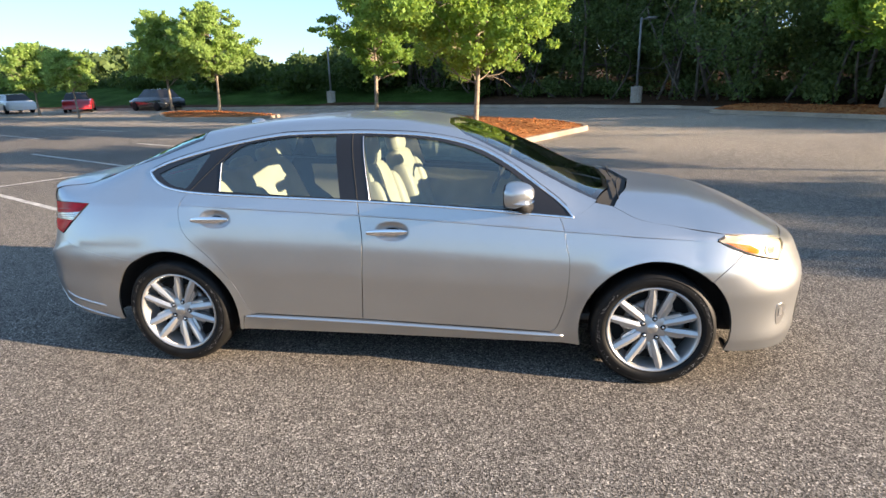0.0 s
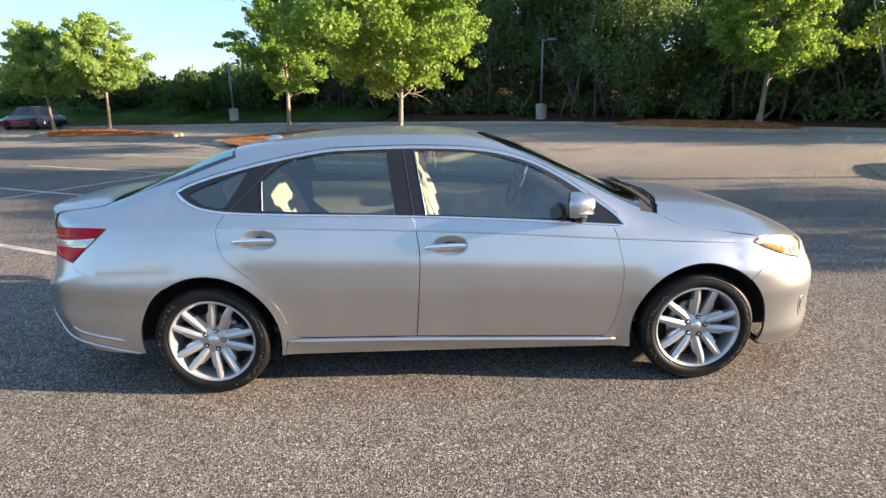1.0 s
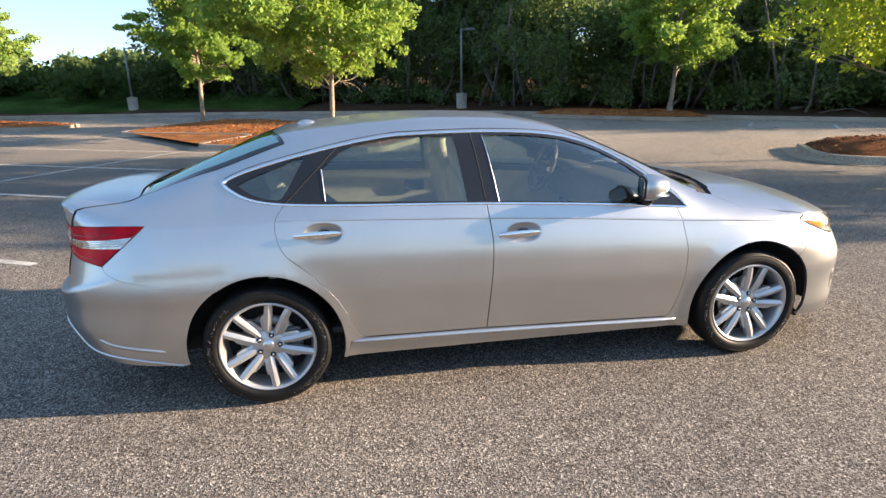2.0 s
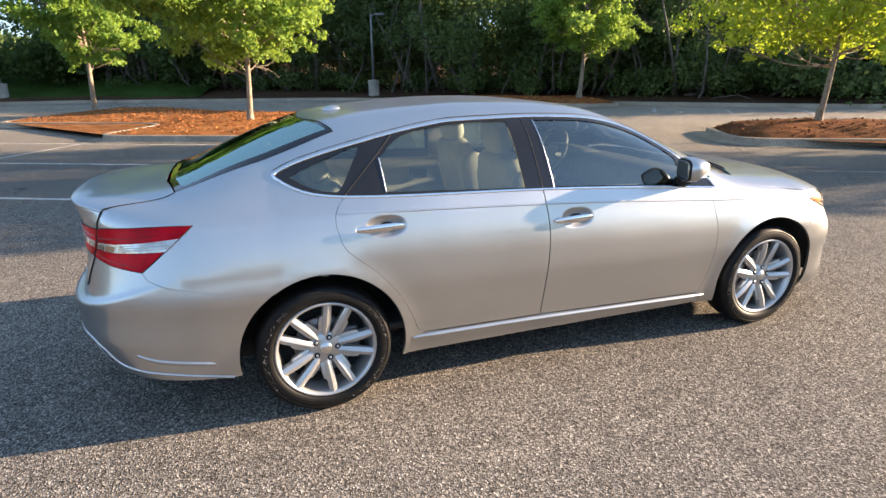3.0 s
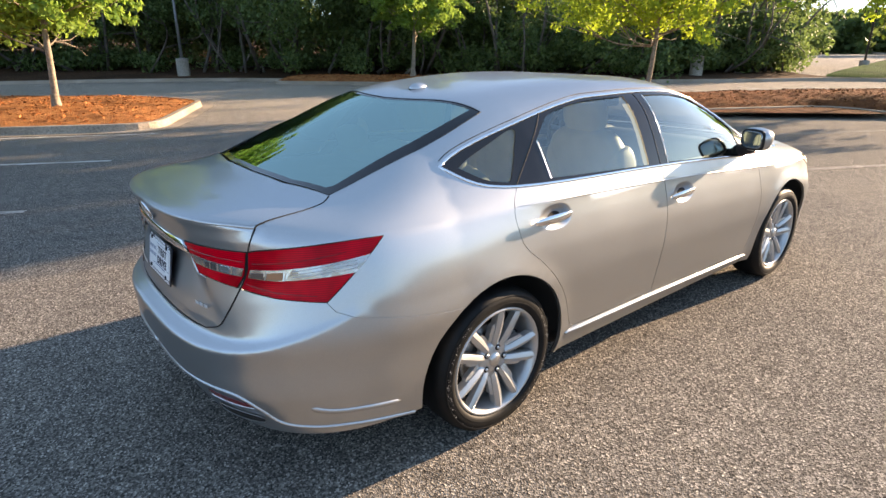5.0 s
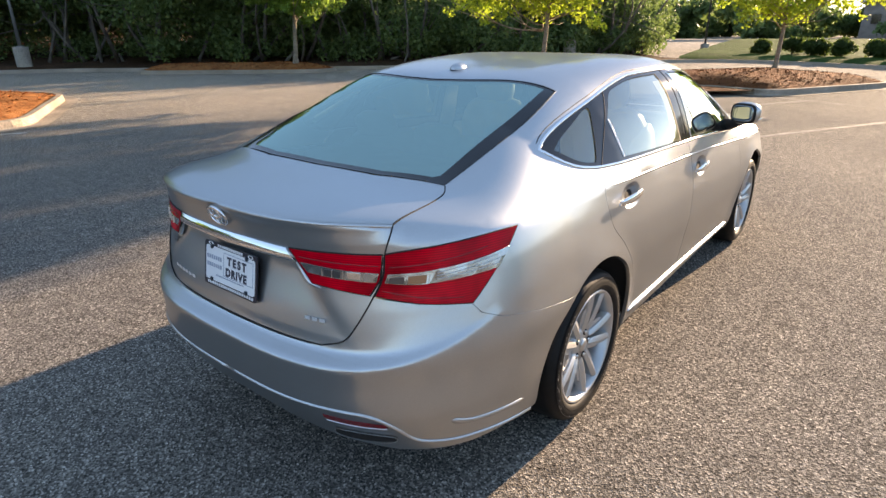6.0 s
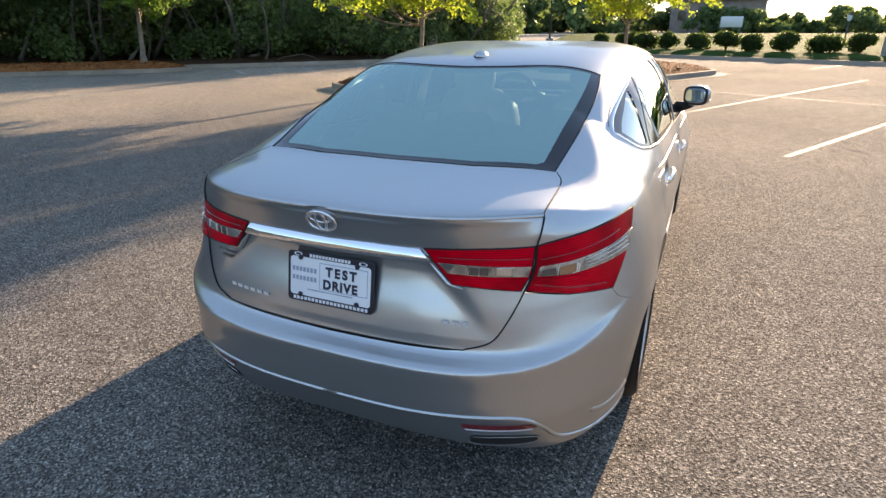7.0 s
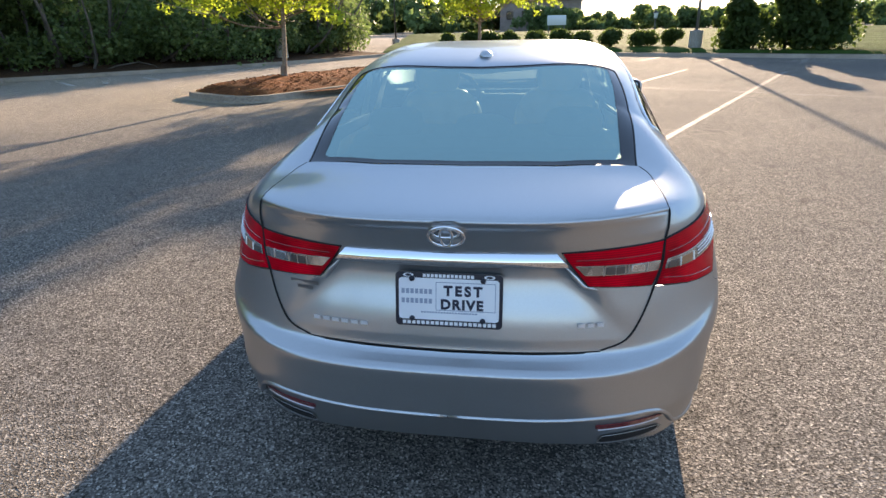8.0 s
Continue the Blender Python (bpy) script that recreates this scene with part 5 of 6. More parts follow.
    for _ in range(130):
        a0 = radians(float(scuff.choice((25, 150, 195, 320))) + 16 * float(scuff.normal()))
        r0, da, dr = 0.282 + 0.018 * float(scuff.random()), 0.006 + 0.010 * float(scuff.random()), 0.002 + 0.003 * float(scuff.random())
        k = len(verts)
        for ra, aa in ((r0, a0), (r0 + dr, a0), (r0 + dr, a0 + da), (r0, a0 + da)):
            verts.append((x + ra * math.cos(aa), y + 0.1088 * s, TYRE + ra * math.sin(aa)))
        faces.append((k, k + 1, k + 2, k + 3))
    marks = mesh_object("sidewall_marks", verts, faces, TYRE_MARK, w, "worn pale marks on the sidewall", smooth=False)
    marks["kind"] = "stuff"
    v, f = lathe_data([(0.0, 0.074), (0.026, 0.073), (0.031, 0.068), (0.036, 0.066), (0.074, 0.066), (0.084, 0.058), (0.088, 0.03)], 40)
    mesh_object("hub", [(a[0] + x, a[1] * s + y, a[2] + TYRE) for a in v], f, ALLOY, w)
    v, f = lathe_data([(0.0, 0.0785), (0.024, 0.078), (0.029, 0.073)], 24)
    mesh_object("centre_cap", [(a[0] + x, a[1] * s + y, a[2] + TYRE) for a in v], f, SATIN, w)
    for k in range(5):
        a = radians(turned + 72 * k)
        cx, cz = 0.057 * math.cos(a) * (1 if side == 1 else -1), 0.057 * math.sin(a)
        v, f = lathe_data([(0.0, 0.0688), (0.0140, 0.0690), (0.0140, 0.060)], 14)
        mesh_object("nut_seat", [(q[0] + x + cx, q[1] * s + y, q[2] + TYRE + cz) for q in v], f, LINER, w)
        v, f = lathe_data([(0.0, 0.0735), (0.007, 0.073), (0.0085, 0.060)], 6)
        mesh_object("lug_nut", [(q[0] + x + cx, q[1] * s + y, q[2] + TYRE + cz) for q in v], f, SATIN, w)
    # dark wheel house
    verts, faces = [], []
    for i in range(25):
        a = radians(-2 + 184 * i / 24)
        for yy in (-0.885, -0.60):
            px, pz = x + 0.425 * math.cos(a), TYRE + 0.425 * math.sin(a)
            yy = max(yy, float(at_side(px, pz)[1]) + 0.02)
            verts.append((px, yy * side, pz))
    for i in range(24):
        faces.append((2 * i, 2 * i + 1, 2 * i + 3, 2 * i + 2))
    k = len(verts)
    verts += [(x, -0.60 * side, TYRE)]
    faces += [(2 * i + 1, k, 2 * i + 3) for i in range(24)]
    mesh_object("wheel_house", verts, faces, LINER, car)


for x in (0.0, AXLE):
    for side in (1, -1):
        wheel_parts("wheel", x, side)
part("underbody", box_bm((4.3, 1.16, 0.10), (1.35, 0, 0.27), 0.03), LINER, car)
part("underbody", box_bm((1.95, 1.60, 0.10), (1.40, 0, 0.28), 0.03), LINER, car)
part("rear_underbody", box_bm((0.50, 1.00, 0.12), (-0.64, 0, 0.36), 0.05), LINER, car)
part("front_underbody", box_bm((0.40, 1.30, 0.12), (3.40, 0, 0.30), 0.05), LINER, car)
mesh_object("mud_flap", *cushion_data((0.02, 0.12, 0.05), (3.235, -0.735, 0.205), (0, -18, 0), e=0.4), BLACK, car)

# cabin
part("cabin_floor", box_bm((2.6, 1.56, 0.04), (1.25, 0, 0.36), 0.01), DASH, car)
part("bulkhead", box_bm((0.05, 1.50, 0.62), (2.55, 0, 0.66), 0.01), LINER, car)
part("rear_bulkhead", box_bm((0.04, 1.46, 0.62), (0.02, 0, 0.72), 0.01, (0, -18, 0)), CREAM_DARK, car)
part("parcel_shelf", box_bm((0.60, 1.22, 0.03), (-0.26, 0, 1.02), 0.01), CREAM_DARK, car, "beige parcel shelf")
for flip in (False, True):
    for loop in ([(0.47, 0.45), (1.16, 0.45), (1.16, 1.028), (0.30, 1.062), (0.30, 0.86), (0.47, 0.70)], [(1.22, 0.45), (2.25, 0.45), (2.25, 0.955), (1.22, 1.020)]):
        trim = skin("door_trim", loop, lower, CREAM, car, gap=0.0, flange=0.0, lift=-0.085, step=0.09, flip=flip, label="cream inner door trim")
        x0, x1 = min(q[0] for q in loop), loop[1][0]
        skin("trim_top", [(x0, 0.955), (x1, 0.935), (x1, 1.01), (x0, 1.04)], lower, DASH, trim, gap=0.0, flange=0.01, lift=-0.075, step=0.09, flip=flip)
        skin("inner_handle", [(x1 - 0.22, 0.86), (x1 - 0.08, 0.855), (x1 - 0.08, 0.93), (x1 - 0.22, 0.935)], lower, DASH, trim, gap=0.0, flange=0.01, lift=-0.10, step=0.09, flip=flip)
        bead("handle_rim", [(x1 - 0.22, 0.86), (x1 - 0.08, 0.855), (x1 - 0.08, 0.93), (x1 - 0.22, 0.935)], lower, SATIN, trim, 0.018, -0.095, 0.105, closed=True, flip=flip)
    skin("pillar_trim", [(1.10, 0.60), (1.28, 0.60), (1.27, 1.05), (1.19, 1.37), (1.06, 1.37), (1.10, 1.05)], lower, HEADLINER, car, gap=0.0, flange=0.0, lift=-0.045, step=0.08, flip=flip)
for y in (-0.37, 0.37):
    seat = mesh_object("front_seat", *join_data(cushion_data((0.56, 0.50, 0.18), (1.52, y, 0.60), (0, -6, 0), 0.45), cushion_data((0.13, 0.16, 0.14), (1.76, y - 0.17, 0.62), e=0.5),
                                                cushion_data((0.13, 0.16, 0.14), (1.76, y + 0.17, 0.62), e=0.5)), CREAM, car, "cream leather front seat")
    mesh_object("backrest", *join_data(cushion_data((0.16, 0.50, 0.68), (1.225, y, 0.86), (0, -16, 0), 0.5), cushion_data((0.20, 0.12, 0.55), (1.25, y - 0.21, 0.83), (0, -16, 0), 0.55),
                                       cushion_data((0.20, 0.12, 0.55), (1.25, y + 0.21, 0.83), (0, -16, 0), 0.55)), CREAM, seat, "cream leather backrest")
    mesh_object("headrest", *cushion_data((0.12, 0.27, 0.20), (1.13, y, 1.265), (0, -10, 0), 0.6), CREAM, seat, "cream headrest")
    for dy in (-0.06, 0.06):
        mesh_object("headrest_post", *tube_data([(1.15, y + dy, 1.12), (1.13, y + dy, 1.20)], 0.007, 8), CHROME, seat)
bench = mesh_object("rear_bench", *cushion_data((0.56, 1.14, 0.20), (0.58, 0, 0.60), (0, -8, 0), 0.35, 32), CREAM, car, "cream leather rear bench")
mesh_object("backrest", *cushion_data((0.17, 1.32, 0.62), (0.21, 0, 0.83), (0, -24, 0), 0.35, 32), CREAM, bench)
for y in (-0.40, 0.0, 0.40):
    mesh_object("headrest", *cushion_data((0.11, 0.25, 0.13), (0.08, y, 1.145 if y else 1.115), (0, -18, 0), 0.6), CREAM, bench)
dash = mesh_object("dashboard", *join_data(cushion_data((0.56, 1.50, 0.26), (2.30, 0, 0.90), (0, 8, 0), 0.45, 32), cushion_data((0.26, 0.42, 0.10), (2.14, 0.37, 1.025), (0, 10, 0), 0.5)), DASH, car, "dark dashboard")
mesh_object("console", *cushion_data((1.10, 0.24, 0.34), (1.70, 0, 0.60), (0, -8, 0), 0.35), DASH, dash)
ring = []
for i in range(37):
    w = 2 * math.pi * i / 36
    ring.append(Vector((1.93, 0.37, 1.035)) + Vector((math.sin(w) * 0.185 * 0.38, math.cos(w) * 0.185, math.sin(w) * 0.185 * 0.925)))
wheel_ring = mesh_object("steering_wheel", *tube_data(ring, 0.016, 10, cap=False), DASH, car, "dark steering wheel")
mesh_object("wheel_hub", *cushion_data((0.07, 0.17, 0.12), (1.95, 0.37, 1.02), (0, -22, 0), 0.6), DASH, wheel_ring)
mesh_object("wheel_spoke", *tube_data([(1.935, 0.20, 1.03), (1.955, 0.37, 1.02), (1.935, 0.54, 1.03)], 0.018, 8), SATIN, wheel_ring)
inner_mirror = mesh_object("inner_mirror", *cushion_data((0.03, 0.25, 0.075), (1.83, 0.02, 1.27), (0, 12, 8), 0.5), BLACK, car, "black inner mirror")


# ---- the car park: s runs along the stall lines, n across them ----
def lot(s, n, z=0.0):
    return Vector((0.891 * s + 0.454 * n, -0.454 * s + 0.891 * n, z))


ground_v, ground_f = [], []
for i, r in enumerate((0, 4, 9, 16, 26, 40, 70, 130, 260, 520, 1100)):
    for k in range(48):
        w = 2 * math.pi * k / 48
        ground_v.append((8 + r * math.cos(w), 4 + r * math.sin(w), 0 if r < 200 else -0.01 * (r - 200) * 0.1))
for i in range(10):
    for k in range(48):
        ground_f.append((i * 48 + k, i * 48 + (k + 1) % 48, i * 48 + 48 + (k + 1) % 48, i * 48 + 48 + k))
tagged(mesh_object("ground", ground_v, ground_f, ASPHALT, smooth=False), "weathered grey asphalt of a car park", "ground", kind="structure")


def strip_object(name, a, b, width, z=0.004, mat=None):
    a, b = Vector(a), Vector(b)
    d = (b - a).normalized()
    o = Vector((-d.y, d.x, 0)) * width / 2
    n = max(2, int((b - a).length / 0.25))
    verts, faces = [], []
    for i in range(n + 1):
        p = a + (b - a) * i / n
        for k, sgn in enumerate((-1, 1)):
            jitter = 0.006 * noise.noise(p * 6 + Vector((k * 7, 0, 0)))
            verts.append(p + o * sgn + d * 0 + Vector((-d.y, d.x, 0)) * jitter + Vector((0, 0, z)))
    for i in range(n):
        faces.append((2 * i, 2 * i + 2, 2 * i + 3, 2 * i + 1))
    return tagged(mesh_object(name, verts, faces, mat or LINE, smooth=False), "worn pale painted parking line on asphalt", "parking line", group="parking lines", kind="structure")


for k in range(5):
    n = 0.85 + 2.87 * k
    if k < 4:
        strip_object("parking_line", lot(-14.6, n), lot(-3.32, n), 0.10)
    else:
        strip_object("parking_line", lot(-14.6, n), lot(-9.2, n), 0.10)
strip_object("parking_line", lot(-8.93, 0.85), lot(-8.93, 9.6), 0.10, 0.006)
for k in range(-4, 4):
    n = 0.85 + 2.87 * k
    strip_object("parking_line", lot(6.1, n), lot(18.9 if n < 6.4 else 12.5, n), 0.10, mat=LINE_WORN)
strip_object("parking_line", lot(12.65, -10.6), lot(12.65, 9.3), 0.10, 0.006, LINE_WORN)
for k in range(-5, 3):
    n = 0.85 + 2.87 * k
    strip_object("parking_line", lot(22.6, n), lot(25.9, n), 0.10, mat=LINE_WORN)
for k in range(7):
    a = Vector((14.5 + 1.9 * k, 14.3 - 1.75 * k, 0))
    strip_object("parking_line", a, a + Vector((1.3, 1.6, 0)), 0.10)
for k in range(4):
    strip_object("parking_line", lot(-26 - 0.2 * k, 3 + 2.9 * k), lot(-20, 3 + 2.9 * k), 0.10)


def rounded(points, r=1.0, n=6):
    """A closed plan outline with rounded corners."""
    out = []
    m = len(points)
    for i in range(m):
        a, b, c = Vector(points[i - 1]), Vector(points[i]), Vector(points[(i + 1) % m])
        k = min(r, (a - b).length * 0.45, (c - b).length * 0.45)
        p, q = b + (a - b).normalized() * k, b + (c - b).normalized() * k
        for j in range(n + 1):
            t = j / n
            out.append(p * (1 - t) ** 2 + b * 2 * t * (1 - t) + q * t * t)
    return out


def offset_loop(loop, d):
    l2 = [np.array(p[:2]) for p in loop]
    if area(l2) < 0:
        l2 = l2[::-1]
    return shrink(l2, d)


def quads_object(name, v, mat, parent=None, label=""):
    me = bpy.data.meshes.new(name)
    n = len(v) // 4
    me.vertices.add(len(v))
    me.vertices.foreach_set("co", np.ascontiguousarray(v, dtype=np.float32).ravel())
    me.loops.add(n * 4)
    me.loops.foreach_set("vertex_index", np.arange(n * 4, dtype=np.int32))
    me.polygons.add(n)
    me.polygons.foreach_set("loop_start", np.arange(0, n * 4, 4, dtype=np.int32))
    me.update(calc_edges=True)
    me.materials.append(mat)
    ob = new(name, me)
    if parent:
        ob.parent = parent
    if label:
        ob["label"] = label
    return ob


def island(points, mound, label, r=1.0, mulch=MULCH, chip=BARK_CHIP):
    """A raised bed: a kerb with gutter, and a mulch mound inside it."""
    loop = [Vector((*q, 0)) for q in offset_loop(rounded(points, r), 0.0)]
    m = len(loop)
    plan = [np.array((p.x, p.y)) for p in loop]
    rows = [(0.30 * -1, 0.012), (-0.02, 0.010), (0.0, 0.03), (0.015, 0.135), (0.03, 0.150), (0.15, 0.150), (0.165, 0.10)]
    verts, faces = [], []
    for d, z in rows:
        for p in shrink(plan, d):
            verts.append((p[0], p[1], z))
    for i in range(len(rows) - 1):
        for k in range(m):
            faces.append((i * m + k, i * m + (k + 1) % m, i * m + m + (k + 1) % m, i * m + m + k))
    bed = thing("island", label, "traffic island", group="traffic islands", kind="structure")
    mesh_object("kerb", verts, faces, KERB, bed, "pale concrete kerb and gutter", smooth=False)
    inner = shrink(plan, 0.155)
    centre = np.mean(inner, 0)
    step = 0.28
    lo, hi = np.min(inner, 0), np.max(inner, 0)
    gx, gy = np.meshgrid(np.arange(lo[0], hi[0], step), np.arange(lo[1], hi[1], step))
    grid = np.stack((gx.ravel(), gy.ravel()), 1)
    grid = grid[inside(inner, grid)]
    clear = clearance(inner, grid)
    grid, clear = grid[clear > 0.1], clear[clear > 0.1]
    pts = [Vector(p) for p in inner] + [Vector(p) for p in grid]
    v, _, tri, _, _, _ = geometry.delaunay_2d_cdt(pts, [], [list(range(len(inner)))], 1, 1e-6, True)
    q = np.array([tuple(a) for a in v])
    depth = clearance(inner, q)
    z = 0.125 + mound * (1 - np.exp(-depth / 0.6))
    z = z + np.array([0.05 * noise.noise((a[0] * 1.3, a[1] * 1.3, 3)) + 0.025 * noise.noise((a[0] * 5, a[1] * 5, 1)) for a in q]) * np.clip(depth / 0.4, 0, 1)
    mesh_object("mulch_bed", [(a[0], a[1], c) for a, c in zip(q, z)], tri, mulch, bed, "bark mulch")
    # loose chips of bark on the mound
    r3 = np.random.default_rng(len(q))
    pick = r3.integers(0, len(tri), min(2600, 40 * len(tri)))
    w3 = r3.dirichlet((1, 1, 1), len(pick))
    zz = np.stack((q[:, 0], q[:, 1], z), 1)[np.array([tuple(f)[:3] for f in tri])[pick]]
    at = (zz * w3[..., None]).sum(1) + (0, 0, 0.012)
    way = r3.normal(size=(len(at), 3)) * (1, 1, 0.35)
    way /= np.linalg.norm(way, axis=1, keepdims=True)
    wide = np.cross(way, r3.normal(size=(len(at), 3)) * 0.4 + (0, 0, 1))
    wide /= np.linalg.norm(wide, axis=1, keepdims=True)
    size = (0.05 + 0.07 * r3.random(len(at)))[:, None]
    v4 = np.stack((at - way * size / 2, at + wide * size * 0.22 + (0, 0, 0.006), at + way * size / 2, at - wide * size * 0.22 + (0, 0, 0.006)), 1)
    chips = quads_object("bark_chips", v4.reshape(-1, 3), chip, bed, "loose bark chips")
    chips["kind"] = "stuff"
    return bed


def xy(s, n):
    p = lot(s, n)
    return (p.x, p.y, 0)


island([xy(-3.4, 9.9), xy(-3.4, 15.6), xy(-5.5, 17.6), xy(-9.0, 18.0), xy(-13.5, 20.5), xy(-15.8, 20.0), xy(-15.0, 13.2), xy(-9.1, 13.2), xy(-9.1, 9.9)], 0.12,
       "kerbed bed of rust-red mulch with young trees", 0.9)
island([xy(5.9, 9.75), xy(12.6, 9.75), xy(12.6, 7.6), xy(18.4, 7.6), xy(18.4, 12.6), xy(13, 13.1), xy(6.1, 13.0)], 0.30, "kerbed bed of brown mulch, darkened as in shade, with young trees", 1.1, MULCH_SHADED, BARK_SHADED)
island([(9.3, 22.8, 0), (14.0, 17.4, 0), (15.6, 17.6, 0), (15.9, 20.0, 0), (11.0, 25.0, 0)], 0.26, "kerbed bed of mulch at the edge of the car park", 0.9)
island([(-11.3, 22.6, 0), (-10.4, 24.6, 0), (-17.5, 30.5, 0), (-20.5, 29.0, 0), (-16.5, 23.5, 0)], 0.12, "kerbed bed of rust-red mulch with trees", 0.9)

# the far edge: kerb, verge and the woodland floor
edge_line = [(-70, 44), (-30, 37), (-16, 34.6), (-8, 33.6), (-1, 31.2), (4.5, 29.2), (8.8, 26.6), (12.5, 22.2), (16.6, 17.8), (19.5, 14.9), (22.8, 12.2), (26.2, 9.9), (29.6, 8.3), (31.3, 6.2),
             (31.3, 3.6), (28.0, -3.0), (23.4, -11.9), (10.0, -38.7), (-15.0, -88)]


def ribbon(name, line, profile, mat, label, category, wobble=0.0):
    """A strip that follows a line, with a cross section of (outwards, up)."""
    pts = []
    for i in range(len(line) - 1):
        a, b = Vector((*line[i], 0)), Vector((*line[i + 1], 0))
        n = max(1, int((b - a).length / 1.2))
        pts += [a + (b - a) * k / n for k in range(n)]
    pts.append(Vector((*line[-1], 0)))
    verts, faces = [], []
    for i, p in enumerate(pts):
        d = (pts[min(i + 2, len(pts) - 1)] - pts[max(i - 2, 0)]).normalized()
        o = Vector((-d.y, d.x, 0))
        for k, (a, z) in enumerate(profile):
            q = p + o * a
            verts.append(q + Vector((0, 0, z + (wobble * noise.noise(q * 0.35) if k else 0))))
    m = len(profile)
    for i in range(len(pts) - 1):
        for k in range(m - 1):
            faces.append((i * m + k, i * m + k + 1, i * m + m + k + 1, i * m + m + k))
    return tagged(mesh_object(name, verts, faces, mat), label, category, kind="structure")


ribbon("kerb_far", edge_line, [(-0.30, 0.005), (-0.02, 0.012), (0.0, 0.13), (0.02, 0.15), (0.15, 0.15), (0.16, 0.10)], KERB, "pale concrete kerb along the car park", "kerb")
ribbon("verge", edge_line[:12] + [(31.2, 8.0)], [(0.155, 0.12), (0.6, 0.16), (1.6, 0.22), (3.0, 0.30), (5.0, 0.45), (9.0, 0.9), (16, 1.6), (30, 2.4)], EARTH, "shaded earth and leaf litter under the trees", "verge", 0.12)
ribbon("grass_bank", [(-75, 46), (-30, 39), (-16, 36.2), (-8, 35.0), (-2, 33.0)], [(0.0, 0.2), (1.0, 0.35), (4.0, 0.9), (9.0, 1.7), (16, 2.6)], GRASS, "rough green grass bank", "grass", 0.15)
ribbon("hedge_verge", [(31.4, 8.4), (32.0, 5.0), (28.8, -3.0), (24.2, -11.9), (10.8, -38.7), (-14.2, -88)], [(0.0, 0.14), (0.5, 0.24), (6, 0.30), (14, 0.32), (30, 0.35), (60, 0.4)], GRASS, "mown grass behind the hedge", "grass", 0.04)


# ---- trees ----
def leaf_cloud(rng, centres, radii, count, size, flat=0.75, by_size=False):
    """Vertices and faces of leaves: bent quads scattered in soft clumps."""
    share = radii ** 2 if by_size else np.ones(len(radii))
    k = rng.choice(len(centres), count, p=share / share.sum())
    d = rng.normal(size=(count, 3))
    d /= np.linalg.norm(d, axis=1, keepdims=True)
    r = rng.random(count) ** 0.45
    p = centres[k] + d * (r * radii[k])[:, None] * (1, 1, flat)
    a = rng.normal(size=(count, 3))
    a[:, 2] -= 0.25
    a /= np.linalg.norm(a, axis=1, keepdims=True)
    up = d + rng.normal(size=(count, 3)) * 0.7 + (0, 0, 0.5)
    b = np.cross(a, up)
    b /= np.maximum(np.linalg.norm(b, axis=1, keepdims=True), 1e-6)
    nrm = np.cross(a, b)
    s = (size * (0.65 + 0.7 * rng.random(count)))[:, None]
    v = np.empty((count, 4, 3))
    v[:, 0] = p - a * s * 0.5
    v[:, 1] = p + b * s * 0.30 + nrm * s * 0.08
    v[:, 2] = p + a * s * 0.5
    v[:, 3] = p - b * s * 0.30 + nrm * s * 0.08
    return v.reshape(-1, 3)


def limb(rng, a, b, r0, r1, bend=0.12, n=6):
    a, b = np.array(a, float), np.array(b, float)
    off = rng.normal(size=3) * bend * np.linalg.norm(b - a)
    pts = [a + (b - a) * t + off * math.sin(math.pi * t) for t in np.linspace(0, 1, n)]
    return pts, np.linspace(r0, r1, n)


